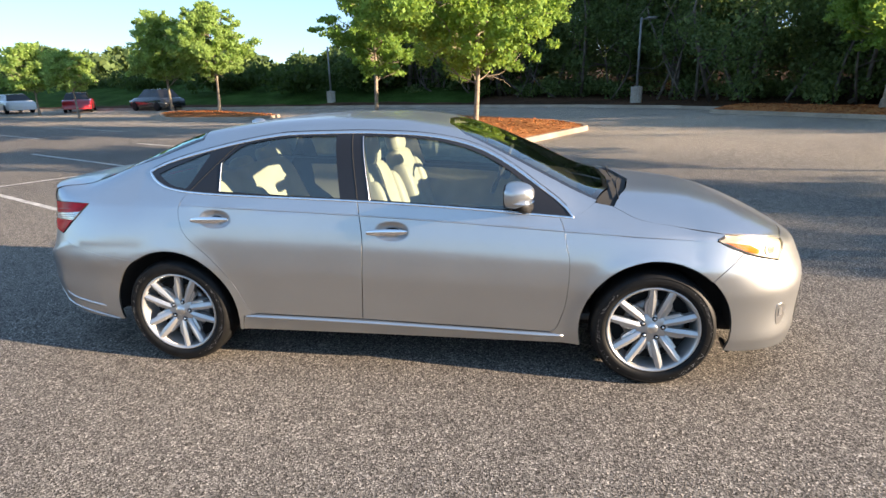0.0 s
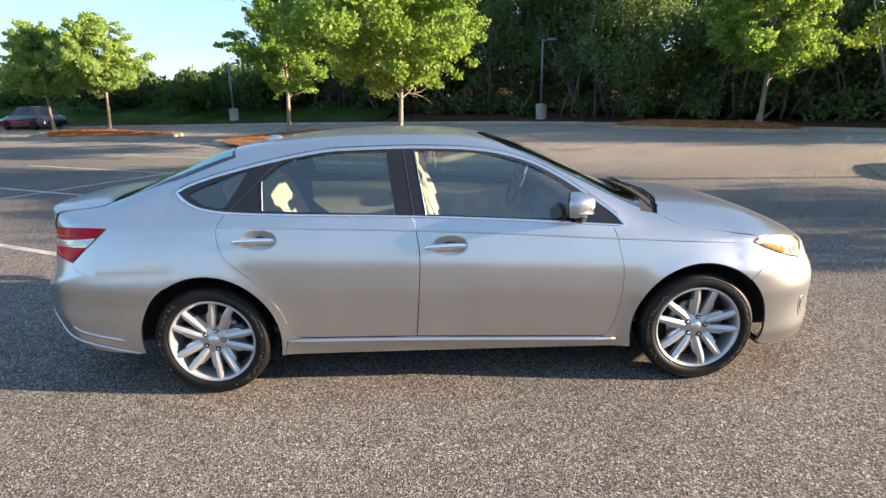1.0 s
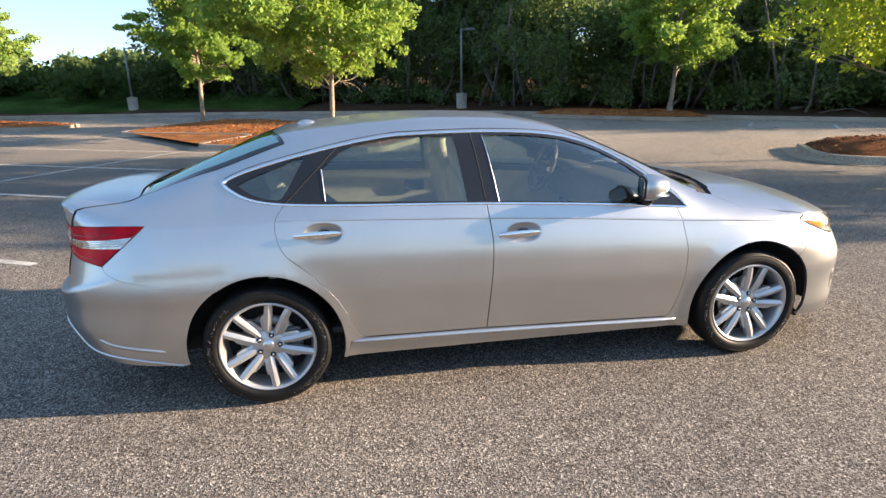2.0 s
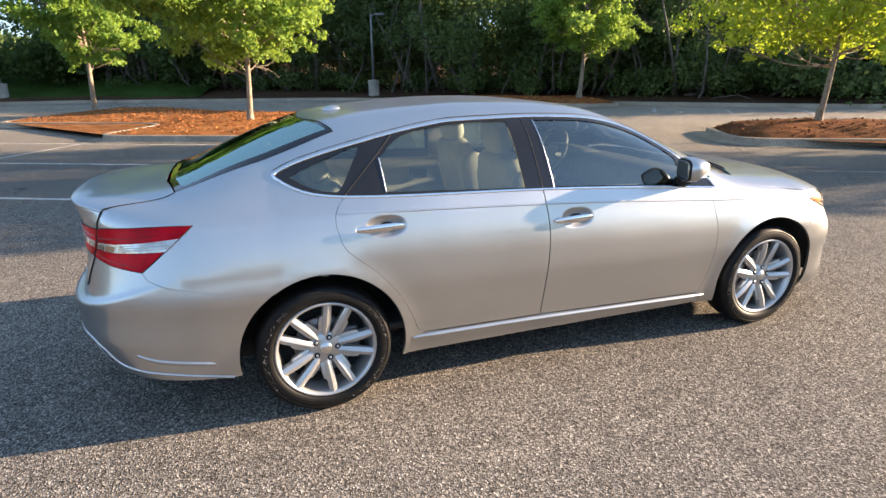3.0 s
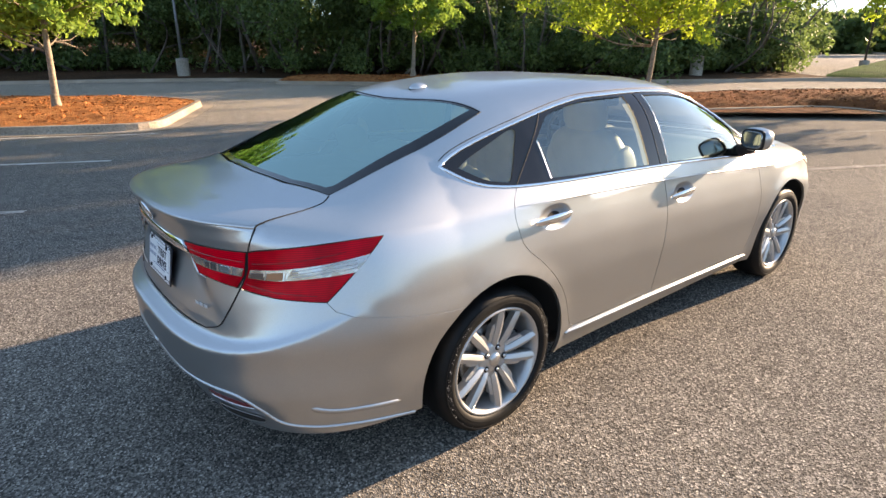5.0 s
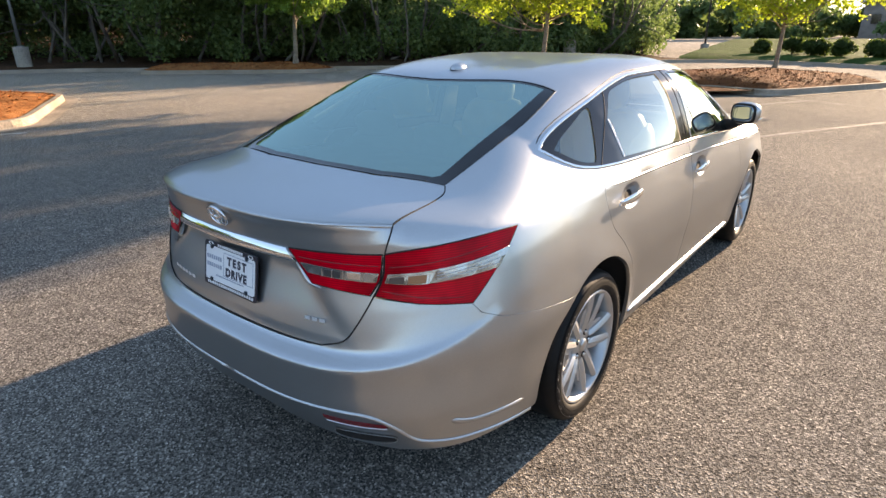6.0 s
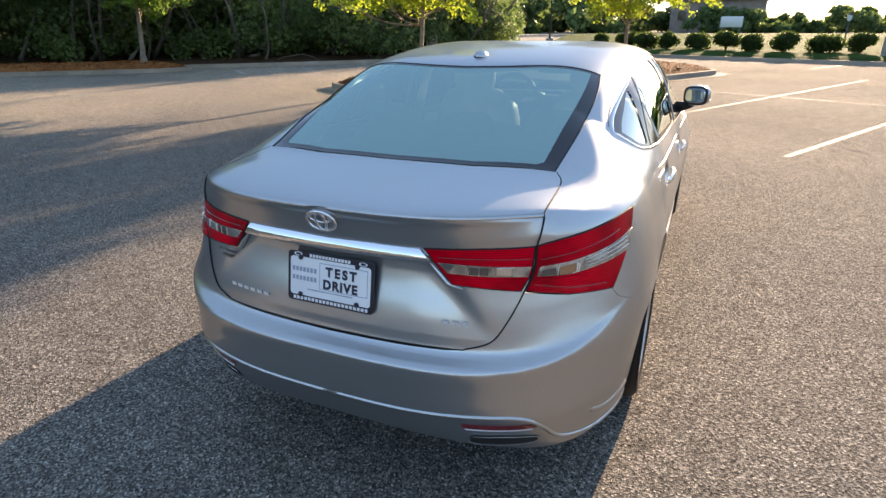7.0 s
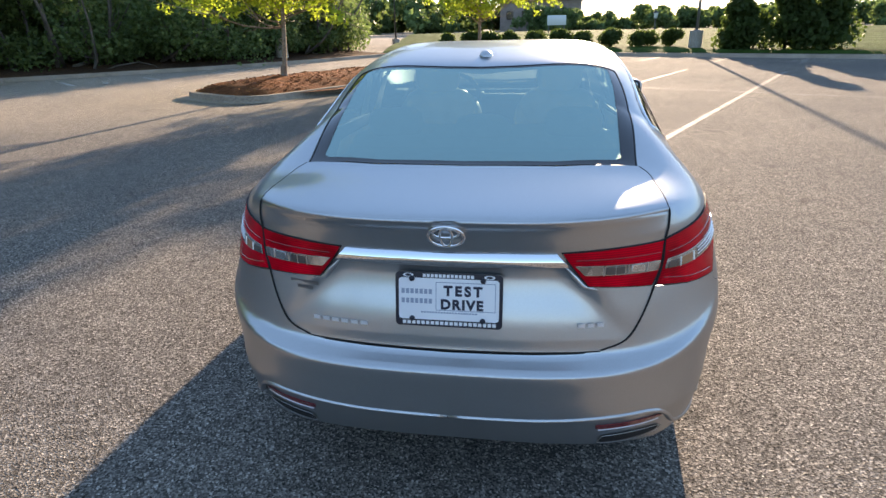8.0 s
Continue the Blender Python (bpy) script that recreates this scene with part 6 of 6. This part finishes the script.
def young_tree(x, y, z, height, crown, clear, seed, leaf, label, thick=0.10, leaves=11000, size=0.17):
    """A car park tree: straight trunk, rising limbs and a full crown of leaves."""
    rng = np.random.default_rng(seed)
    t = thing("tree", label, "tree", (x, y, z), group="car park trees")
    sets = []
    top_at = np.array((rng.normal() * 0.04, rng.normal() * 0.04, height * 0.80))
    pts, rad = limb(rng, (0, 0, -0.1), top_at, thick, 0.02, 0.015, 12)
    sets.append(tube_data(pts, rad, 9))
    root, rr = limb(rng, (0, 0, -0.12), (0, 0, 0.25), thick * 1.5, thick * 1.0, 0.0, 4)
    sets.append(tube_data(root, rr, 9))
    mid_z, half_z = (clear + height) / 2 + 0.1, (height - clear) / 2
    centres, radii = [], []
    for i in range(150):
        w = i * 2.39996 + rng.normal() * 0.3
        f = 2 * (i + 0.5) / 150 - 1
        d = Vector((math.cos(w), math.sin(w), f * 1.2))
        lobe = noise.noise(d * 1.6 + Vector((seed * 3.7, 0, 0))) + 0.6 * noise.noise(d * 3.7 + Vector((0, seed * 2.3, 0)))
        inner = i % 4 == 0
        if lobe < -0.42 and not inner:
            continue
        shell = (0.30 + 0.3 * rng.random()) if inner else (0.80 + 0.42 * lobe + 0.12 * rng.normal())
        wide = math.sqrt(max(0.0, 1 - f * f)) ** 0.8 * (1.0 - 0.30 * f)
        c = np.array((math.cos(w) * wide * crown * shell, math.sin(w) * wide * crown * shell, mid_z + f * half_z * (0.86 + 0.22 * lobe)))
        c[:2] += top_at[:2] * (c[2] / height)
        centres.append(c)
        radii.append(crown * (0.24 if inner else 0.11 + 0.17 * rng.random() ** 1.4))
        if not inner and rng.random() < 0.5:
            # a loose spray that stands out of the crown
            out = np.array((math.cos(w), math.sin(w), 0.5 * f + 0.25 * rng.normal()))
            for step in (0.16, 0.27):
                centres.append(c + out * crown * step * (0.8 + 0.4 * rng.random()))
                radii.append(crown * (0.11 - 0.16 * step + 0.04 * rng.random()))
        if i % 3 == 0:
            h = max(clear * 0.85, min(c[2] - 0.35 * np.hypot(c[0], c[1]) - 0.1, top_at[2]))
            start = np.array(pts[0]) + (top_at - np.array(pts[0])) * (h / top_at[2])
            lp, lr = limb(rng, start, start + (c - start) * (0.55 if f < -0.5 else 0.85), thick * 0.36 * (1 - 0.5 * h / height), 0.010, 0.08)
            sets.append(tube_data(lp, lr, 6))
            for _ in range(2):
                bp, br = limb(rng, lp[3], c + rng.normal(size=3) * crown * 0.16, 0.014, 0.004, 0.1, 4)
                sets.append(tube_data(bp, br, 5))
    mesh_object("trunk", *join_data(*sets), BARK, t, "pale straight trunk")
    c, r = np.array(centres), np.array(radii)
    quads_object("crown", leaf_cloud(rng, c, r, leaves, size, 0.7, True), leaf, t, "full crown of leaves")
    return t


young_tree(0.30, 14.9, 0.28, 6.6, 2.75, 1.55, 11, LEAF, "young tree with a full bright green crown in red mulch", leaves=40000, size=0.14, thick=0.085)
young_tree(-5.24, 23.3, 0.15, 8.2, 2.0, 1.55, 12, LEAF, "young tree with a tall dense green crown in red mulch", leaves=26000, size=0.16)
young_tree(14.2, 18.9, 0.40, 6.2, 2.1, 1.7, 13, LEAF, "young tree with a narrow bright green crown by the kerb", leaves=25000, size=0.155)
young_tree(12.5, 6.32, 0.42, 5.0, 2.6, 1.45, 14, LEAF_YELLOW, "young tree with a wide yellow-green crown in shaded brown mulch", leaves=24000, size=0.115, thick=0.07)
young_tree(19.9, 1.85, 0.32, 4.8, 2.3, 1.45, 15, LEAF_YELLOW, "young tree with a wide yellow-green crown", leaves=16000, size=0.125, thick=0.075)
young_tree(-17.3, 30.5, 0.15, 6.2, 2.1, 1.9, 16, LEAF_LIGHT, "young tree with a tall green crown in red mulch", leaves=22000, size=0.18)
young_tree(-21.2, 31.6, 0.1, 5.7, 2.1, 1.9, 17, LEAF_LIGHT, "young tree with a rounded green crown near parked cars", leaves=20000, size=0.19)
young_tree(-24.2, 27.0, 0.1, 3.6, 1.15, 1.3, 18, LEAF_LIGHT, "small tree with a light green crown near parked cars", leaves=9000, size=0.15, thick=0.06)
young_tree(-31.0, 31.5, 0.1, 4.4, 1.7, 1.4, 19, LEAF_LIGHT, "small tree with a light green crown near parked cars", leaves=11000, size=0.18, thick=0.07)
young_tree(-35.5, 31.5, 0.1, 3.8, 1.6, 1.3, 20, LEAF_LIGHT, "small tree with a light green crown near parked cars", leaves=11000, size=0.18, thick=0.07)

# woodland behind the far kerb: many trunks, limbs and leaf masses
rng = np.random.default_rng(5)
wood_v, trunk_sets = [], []
wood_line = [(-6.5, 42), (-1, 38), (5, 35.2), (10.5, 30.6), (14.6, 25.6), (18.6, 21.2), (22.2, 18.0), (26.0, 15.2), (30.0, 12.8), (33.0, 11.8)]


def wood_tree(x, y, h, spread, dense, leaf_size=0.34, low_from=0.12):
    base = np.array((x, y, 0.4))
    pts, rad = limb(rng, base, base + (rng.normal() * 0.6, rng.normal() * 0.6, h * 0.9), 0.09 + h * 0.010, 0.03, 0.03, 7)
    trunk_sets.append(tube_data(pts, rad, 6))
    centres, radii = [], []
    for i in range(26):
        f = low_from + (1 - low_from) * (i + rng.random()) / 26
        w = rng.random() * 6.3
        reach = spread * (0.35 + 0.75 * rng.random()) * (1.15 - 0.55 * f)
        c = base + (math.cos(w) * reach, math.sin(w) * reach, h * f)
        if i % 3 == 0:
            lp, lr = limb(rng, base + (0, 0, h * f * 0.85), c, 0.05, 0.012, 0.12, 5)
            trunk_sets.append(tube_data(lp, lr, 5))
        centres.append(c)
        radii.append(spread * (0.30 + 0.28 * rng.random()))
    wood_v.append(leaf_cloud(rng, np.array(centres), np.array(radii), dense, leaf_size))


for i in range(len(wood_line) - 1):
    a, b = np.array(wood_line[i], float), np.array(wood_line[i + 1], float)
    out = np.array((-(b - a)[1], (b - a)[0])) / np.linalg.norm(b - a)
    n = max(2, int(np.linalg.norm(b - a) / 2.3))
    for k in range(n):
        p = a + (b - a) * (k + rng.random() * 0.8) / n
        for row, (far, dense, low_from) in enumerate(((0.0, 10500, 0.20 if i < 5 else 0.06), (3.2, 7000, 0.12), (7.0, 4800, 0.2))):
            if i > 4 and row == 2:
                continue
            q = p + out * (far + rng.normal() * 0.7) + rng.normal(size=2) * 0.5
            wood_tree(q[0], q[1], (7.2 if i < 4 else 4.4 if i < 6 else 2.5) + (2.0 if i < 4 else 0.9) * rng.random() + row * 0.4, 2.2 + 0.8 * rng.random(), dense if i < 5 else int(dense * 0.6), 0.185 + 0.06 * row, low_from)
for x, y, h in ((-9.4, 41.8, 12.5), (-7.4, 40.8, 12.0), (-4.8, 39.8, 11.5), (-1.6, 38.8, 11.0), (-9.6, 45.0, 11.0)):
    wood_tree(x, y, h, 3.4, 6500, 0.34, 0.12)
for x, y, h in ((37.0, 19.5, 6.5), (40.5, 17.0, 6.8), (44.5, 16.0, 7.0), (40.0, 22.5, 7.4), (35.0, 23.5, 6.8), (47.0, 19.5, 7.6), (33.0, 27.5, 7.0), (43.0, 24.5, 7.8), (36.5, 29.0, 8.0)):
    wood_tree(x, y, h, 2.8, 5200, 0.30, 0.08)
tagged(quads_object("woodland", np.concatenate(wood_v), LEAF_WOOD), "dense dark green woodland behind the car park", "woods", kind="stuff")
for _ in range(90):
    t = rng.random() * (len(wood_line) - 1)
    i = int(t)
    a, b = np.array(wood_line[i], float), np.array(wood_line[min(i + 1, len(wood_line) - 1)], float)
    p = a + (b - a) * (t - i)
    out = np.array((-(b - a)[1], (b - a)[0])) / max(np.linalg.norm(b - a), 1e-6)
    q = p - out * (0.6 + 1.2 * rng.random())
    base = np.array((q[0], q[1], 0.3))
    lp, lr = limb(rng, base, base + (rng.normal() * 1.5, rng.normal() * 1.5, 2.5 + 4 * rng.random()), 0.05 + 0.05 * rng.random(), 0.015, 0.15, 7)
    trunk_sets.append(tube_data(lp, lr, 6))
    for _ in range(2):
        j = rng.integers(2, 6)
        lp2, lr2 = limb(rng, lp[j], np.array(lp[j]) + rng.normal(size=3) * 1.1 + (0, 0, 0.4), 0.028, 0.008, 0.15, 5)
        trunk_sets.append(tube_data(lp2, lr2, 5))
tagged(mesh_object("woodland_trunks", *join_data(*trunk_sets), BARK_DARK), "bare trunks and branches of the woodland edge", "woods", kind="stuff")

# low undergrowth, the distant tree line and the hedge
under = []
for i in range(len(wood_line) - 1):
    a, b = np.array(wood_line[i], float), np.array(wood_line[i + 1], float)
    for k in range(7):
        p = a + (b - a) * rng.random()
        c = np.array([(p[0] + rng.normal(), p[1] + rng.normal(), 0.7 + 0.5 * rng.random()) for _ in range(3)])
        under.append(leaf_cloud(rng, c, np.array([0.9, 0.8, 0.7]), 700, 0.18))
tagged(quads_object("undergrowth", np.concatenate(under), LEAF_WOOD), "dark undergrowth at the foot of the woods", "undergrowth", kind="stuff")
far = []
for i in range(150):
    w = radians(-75 + 245 * i / 150 + rng.normal() * 0.6)
    r = 105 + 45 * rng.random()
    h = 3.2 + 2.2 * rng.random() if i < 50 else 6.5 + 3.5 * rng.random()
    c = np.array([(8 + r * math.cos(w) + rng.normal() * 3, 4 + r * math.sin(w) + rng.normal() * 3, h * (0.06 + 0.72 * rng.random())) for _ in range(14)])
    far.append(leaf_cloud(rng, c, np.full(14, h * 0.30), 1900, 0.8 if i < 50 else 1.3))
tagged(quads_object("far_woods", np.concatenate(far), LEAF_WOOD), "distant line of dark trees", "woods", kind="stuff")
bank = []
for i in range(46):
    x = -52 + 44 * rng.random()
    y = 44 + 9 * rng.random() - 0.35 * (x + 30)
    c = np.array([(x + rng.normal() * 1.2, y + rng.normal(), 1.6 + rng.random()) for _ in range(3)])
    bank.append(leaf_cloud(rng, c, np.array([1.5, 1.3, 1.1]), 420, 0.4))
tagged(quads_object("bank_bushes", np.concatenate(bank), LEAF_HEDGE), "rough bushes on the grass bank", "bushes", kind="stuff")


def bush(x, y, w, h, seed, name="hedge_bush", label="clipped rounded green bush behind the kerb", category="bush", group="hedge bushes", cone=False):
    r2 = np.random.default_rng(seed)
    t = thing(name, label, category, (x, y, 0.2), group=group)
    n = 26 if cone else 14
    f = r2.random(n)
    wide = w * (1 - 0.8 * f) * 0.5 if cone else np.full(n, w * 0.32)
    ang = r2.random(n) * 6.3
    c = np.stack((np.cos(ang) * wide * r2.random(n), np.sin(ang) * wide * r2.random(n), h * (0.12 + 0.8 * f) if cone else h * (0.3 + 0.4 * f)), 1)
    rad = np.maximum(wide * 1.0, 0.3) if cone else np.full(n, w * 0.28)
    quads_object("foliage", leaf_cloud(r2, c, rad, 9000 if cone else 3200, 0.22 if cone else 0.15), LEAF_HEDGE, t)
    v, f2 = tube_data([(0, 0, -0.15), (0, 0, h * 0.5)], [0.08, 0.03], 6)
    mesh_object("stem", v, f2, BARK_DARK, t)
    return t


for k in range(10):
    p = lot(30.4 + 0.35 * math.sin(1.7 * k), 21.5 - 1.55 * k)
    bush(p.x, p.y, 1.25 + 0.2 * (k % 3), 0.95 + 0.15 * (k % 2), 40 + k)
for k, (n, h) in enumerate(((4.0, 3.2), (2.1, 3.3), (0.6, 3.6))):
    p = lot(28.7, n)
    bush(p.x, p.y, 1.9, h, 60 + k, "evergreen_tree", "dense dark evergreen with a blunt cone shape", "tree", "evergreens", True)


# ---- lamp posts ----
def lamp_post(x, y, z, base_h, height, label, mat, heads=2):
    t = thing("lamp_post", label, "lamp post", (x, y, z), group="lamp posts")
    v, f = lathe_data([(0.0, 0.0), (0.30, 0.0), (0.30, base_h - 0.02), (0.28, base_h), (0.0, base_h)], 24, "z")
    mesh_object("concrete_base", v, f, CONCRETE, t, "round concrete base", smooth=False)
    mesh_object("pole", *tube_data([(0, 0, base_h), (0, 0, height)], [0.070, 0.055], 10), mat, t)
    v, f = lathe_data([(0.0, base_h + 0.04), (0.15, base_h + 0.04), (0.15, base_h), (0.0, base_h)], 12, "z")
    mesh_object("base_plate", v, f, mat, t)
    for k in range(heads):
        sx = 1 if k == 0 else -1
        mesh_object("arm", *tube_data([(0, 0, height - 0.1), (sx * 0.30, 0, height - 0.05)], 0.03, 8), mat, t)
        part("lamp_head", box_bm((0.50, 0.30, 0.11), (sx * 0.50, 0, height - 0.04), 0.03), mat, t)
    return t


lamp_post(7.55, 29.3, 0.08, 0.95, 4.4, "grey lamp post on a round concrete base at the woods", POLE, 1)
lamp_post(-12.0, 36.3, 0.2, 0.85, 3.8, "grey lamp post on a concrete base by the bank", POLE, 1)
lamp_post(26.3, 12.3, 0.2, 0.95, 7.5, "dark lamp post on a round concrete base", POLE_DARK)
lamp_post(28.7, -7.9, 0.1, 0.95, 7.0, "grey lamp post on a concrete base behind the hedge", POLE)
lamp_post(46.0, 11.0, 0.2, 0.4, 9.0, "tall dark lamp post beyond the hedge", POLE_DARK)


# ---- parked vehicles in the distance ----
def far_car(x, y, yaw, mat, label, category, h=1.45, length=4.6):
    t = thing("parked_car", label, category, (x, y, 0), group="distant parked cars")
    t.rotation_euler = (0, 0, radians(yaw))
    half = length / 2
    hull = [(-half, 0.42, 0.78), (-half + 0.06, 0.80, 0.86), (-half + 0.55, 0.92, 0.88), (-0.25 * length, 0.95, 0.89), (0.16 * length, 0.94, 0.89), (half - 0.75, 0.88, 0.87), (half - 0.15, 0.74, 0.80), (half, 0.50, 0.70)]
    verts, faces = [], []
    for px, pz, wide in hull:
        for yy, zz in ((-wide, 0.26), (-wide - 0.02, 0.55), (-wide, pz - 0.05), (-wide + 0.10, pz), (wide - 0.10, pz), (wide, pz - 0.05), (wide + 0.02, 0.55), (wide, 0.26)):
            verts.append((px, yy, min(zz, pz)))
    for i in range(len(hull) - 1):
        for k in range(7):
            faces.append((i * 8 + k, i * 8 + k + 1, i * 8 + 9 + k, i * 8 + 8 + k))
    faces += [tuple(range(8))[::-1], tuple(range(len(verts) - 8, len(verts)))]
    mesh_object("body", verts, faces, mat, t)
    cab = [(-0.38 * length, 0.92, 0.80), (-0.27 * length, h - 0.04, 0.60), (-0.05 * length, h, 0.62), (0.08 * length, h - 0.03, 0.61), (0.24 * length, 0.92, 0.78)]
    verts, faces = [], []
    for px, pz, wide in cab:
        verts += [(px, -0.82, 0.88), (px, -wide, pz), (px, 0.0, pz + 0.015), (px, wide, pz), (px, 0.82, 0.88)]
    for i in range(len(cab) - 1):
        faces += [(i * 5 + k, i * 5 + k + 1, i * 5 + 6 + k, i * 5 + 5 + k) for k in (0, 3)]
    mesh_object("side_window", verts, faces, BLACK_GLOSS, t, smooth=False)
    faces = [(i * 5 + k, i * 5 + k + 1, i * 5 + 6 + k, i * 5 + 5 + k) for i in (1, 2) for k in (1, 2)]
    mesh_object("roof", [(q[0], q[1] * 1.02, q[2] + 0.01) for q in verts], faces, mat, t)
    faces = [(i * 5 + k, i * 5 + k + 1, i * 5 + 6 + k, i * 5 + 5 + k) for i in (0, 3) for k in (1, 2)]
    mesh_object("screen", verts, faces, BLACK_GLOSS, t)
    for sgn in (-1, 1):
        for wx in (-length * 0.29, length * 0.31):
            v, f = lathe_data([(0.0, 0.1), (0.2, 0.1), (0.32, 0.09), (0.33, 0.0), (0.32, -0.09)], 20)
            mesh_object("wheel", [(q[0] + wx, q[1] * sgn + sgn * 0.82, q[2] + 0.33) for q in v], f, RUBBER, t)
    return t


far_car(-25.3, 36.0, 160, CAR_BLACK, "dark sport utility car parked beyond the trees", "car", 1.5, 4.2)
far_car(-31.3, 35.6, 125, CAR_RED, "red car parked under a small tree", "car", 1.4)
far_car(-37.0, 35.6, 150, CAR_WHITE, "white car parked in the distance", "car", 1.4)
far_car(-38.0, 33.0, 150, CAR_WHITE, "pale van parked in the distance", "van", 1.8, 4.8)

# ---- far building and a sign ----
building = thing("building", "distant brown brick building with a grey pitched roof", "building", (140, -1, 0))
part("wall", box_bm((18, 17, 6), (0, 0, 3)), BRICK_WALL, building, smooth=False)
mesh_object("roof", [(-10, -9.5, 6), (10, -9.5, 6), (10, 9.5, 6), (-10, 9.5, 6), (0, -3, 10), (0, 3, 10)], [(0, 1, 4), (1, 2, 5, 4), (2, 3, 5), (3, 0, 4, 5), (3, 2, 1, 0)], ROOF_GREY, building, smooth=False)
for k in range(5):
    window = part("window", box_bm((0.2, 1.4, 1.6), (-9.1, -6.4 + 3.2 * k, 3.2), 0.05), BLACK_GLOSS, building, smooth=False)
board = thing("sign_board", "pale blue-white sign board on two posts", "sign", (72, -2.6, 0.3))
part("panel", box_bm((0.12, 2.2, 1.1), (0, 0, 1.5), 0.03), CAR_WHITE, board)
for dy in (-0.9, 0.9):
    mesh_object("post", *tube_data([(0, dy, -0.2), (0, dy, 1.9)], 0.06, 8), POLE, board)

# a scrap of pale litter on the asphalt by the far bay
scrap = np.random.default_rng(3)
verts = [(14.96 + 0.10 * math.cos(w) * r, 13.56 + 0.09 * math.sin(w) * r, 0.02 + 0.05 * scrap.random()) for r in (0.3, 1.0) for w in np.linspace(0, 5.6, 9)]
tagged(mesh_object("litter", verts, [(i, i + 1, i + 10, i + 9) for i in range(8)] + [tuple(range(9))[::-1]], PLATE_WHITE, smooth=False), "crumpled scrap of white paper on the asphalt", "litter")

# a low lantern on a post beyond the hedge
lantern = thing("garden_lantern", "small dark lantern on a slim post beyond the hedge", "lamp post", (45.0, -8.9, 0.25))
mesh_object("post", *tube_data([(0, 0, 0), (0, 0, 1.45)], [0.06, 0.04], 8), POLE_DARK, lantern)
v, f = lathe_data([(0.0, 1.45), (0.10, 1.46), (0.17, 1.80), (0.0, 1.80)], 6, "z")
mesh_object("lantern_glass", v, f, WHITE_INK, lantern, smooth=False)
v, f = lathe_data([(0.21, 1.80), (0.10, 1.92), (0.0, 1.98)], 6, "z")
mesh_object("lantern_cap", v, f, POLE_DARK, lantern, smooth=False)
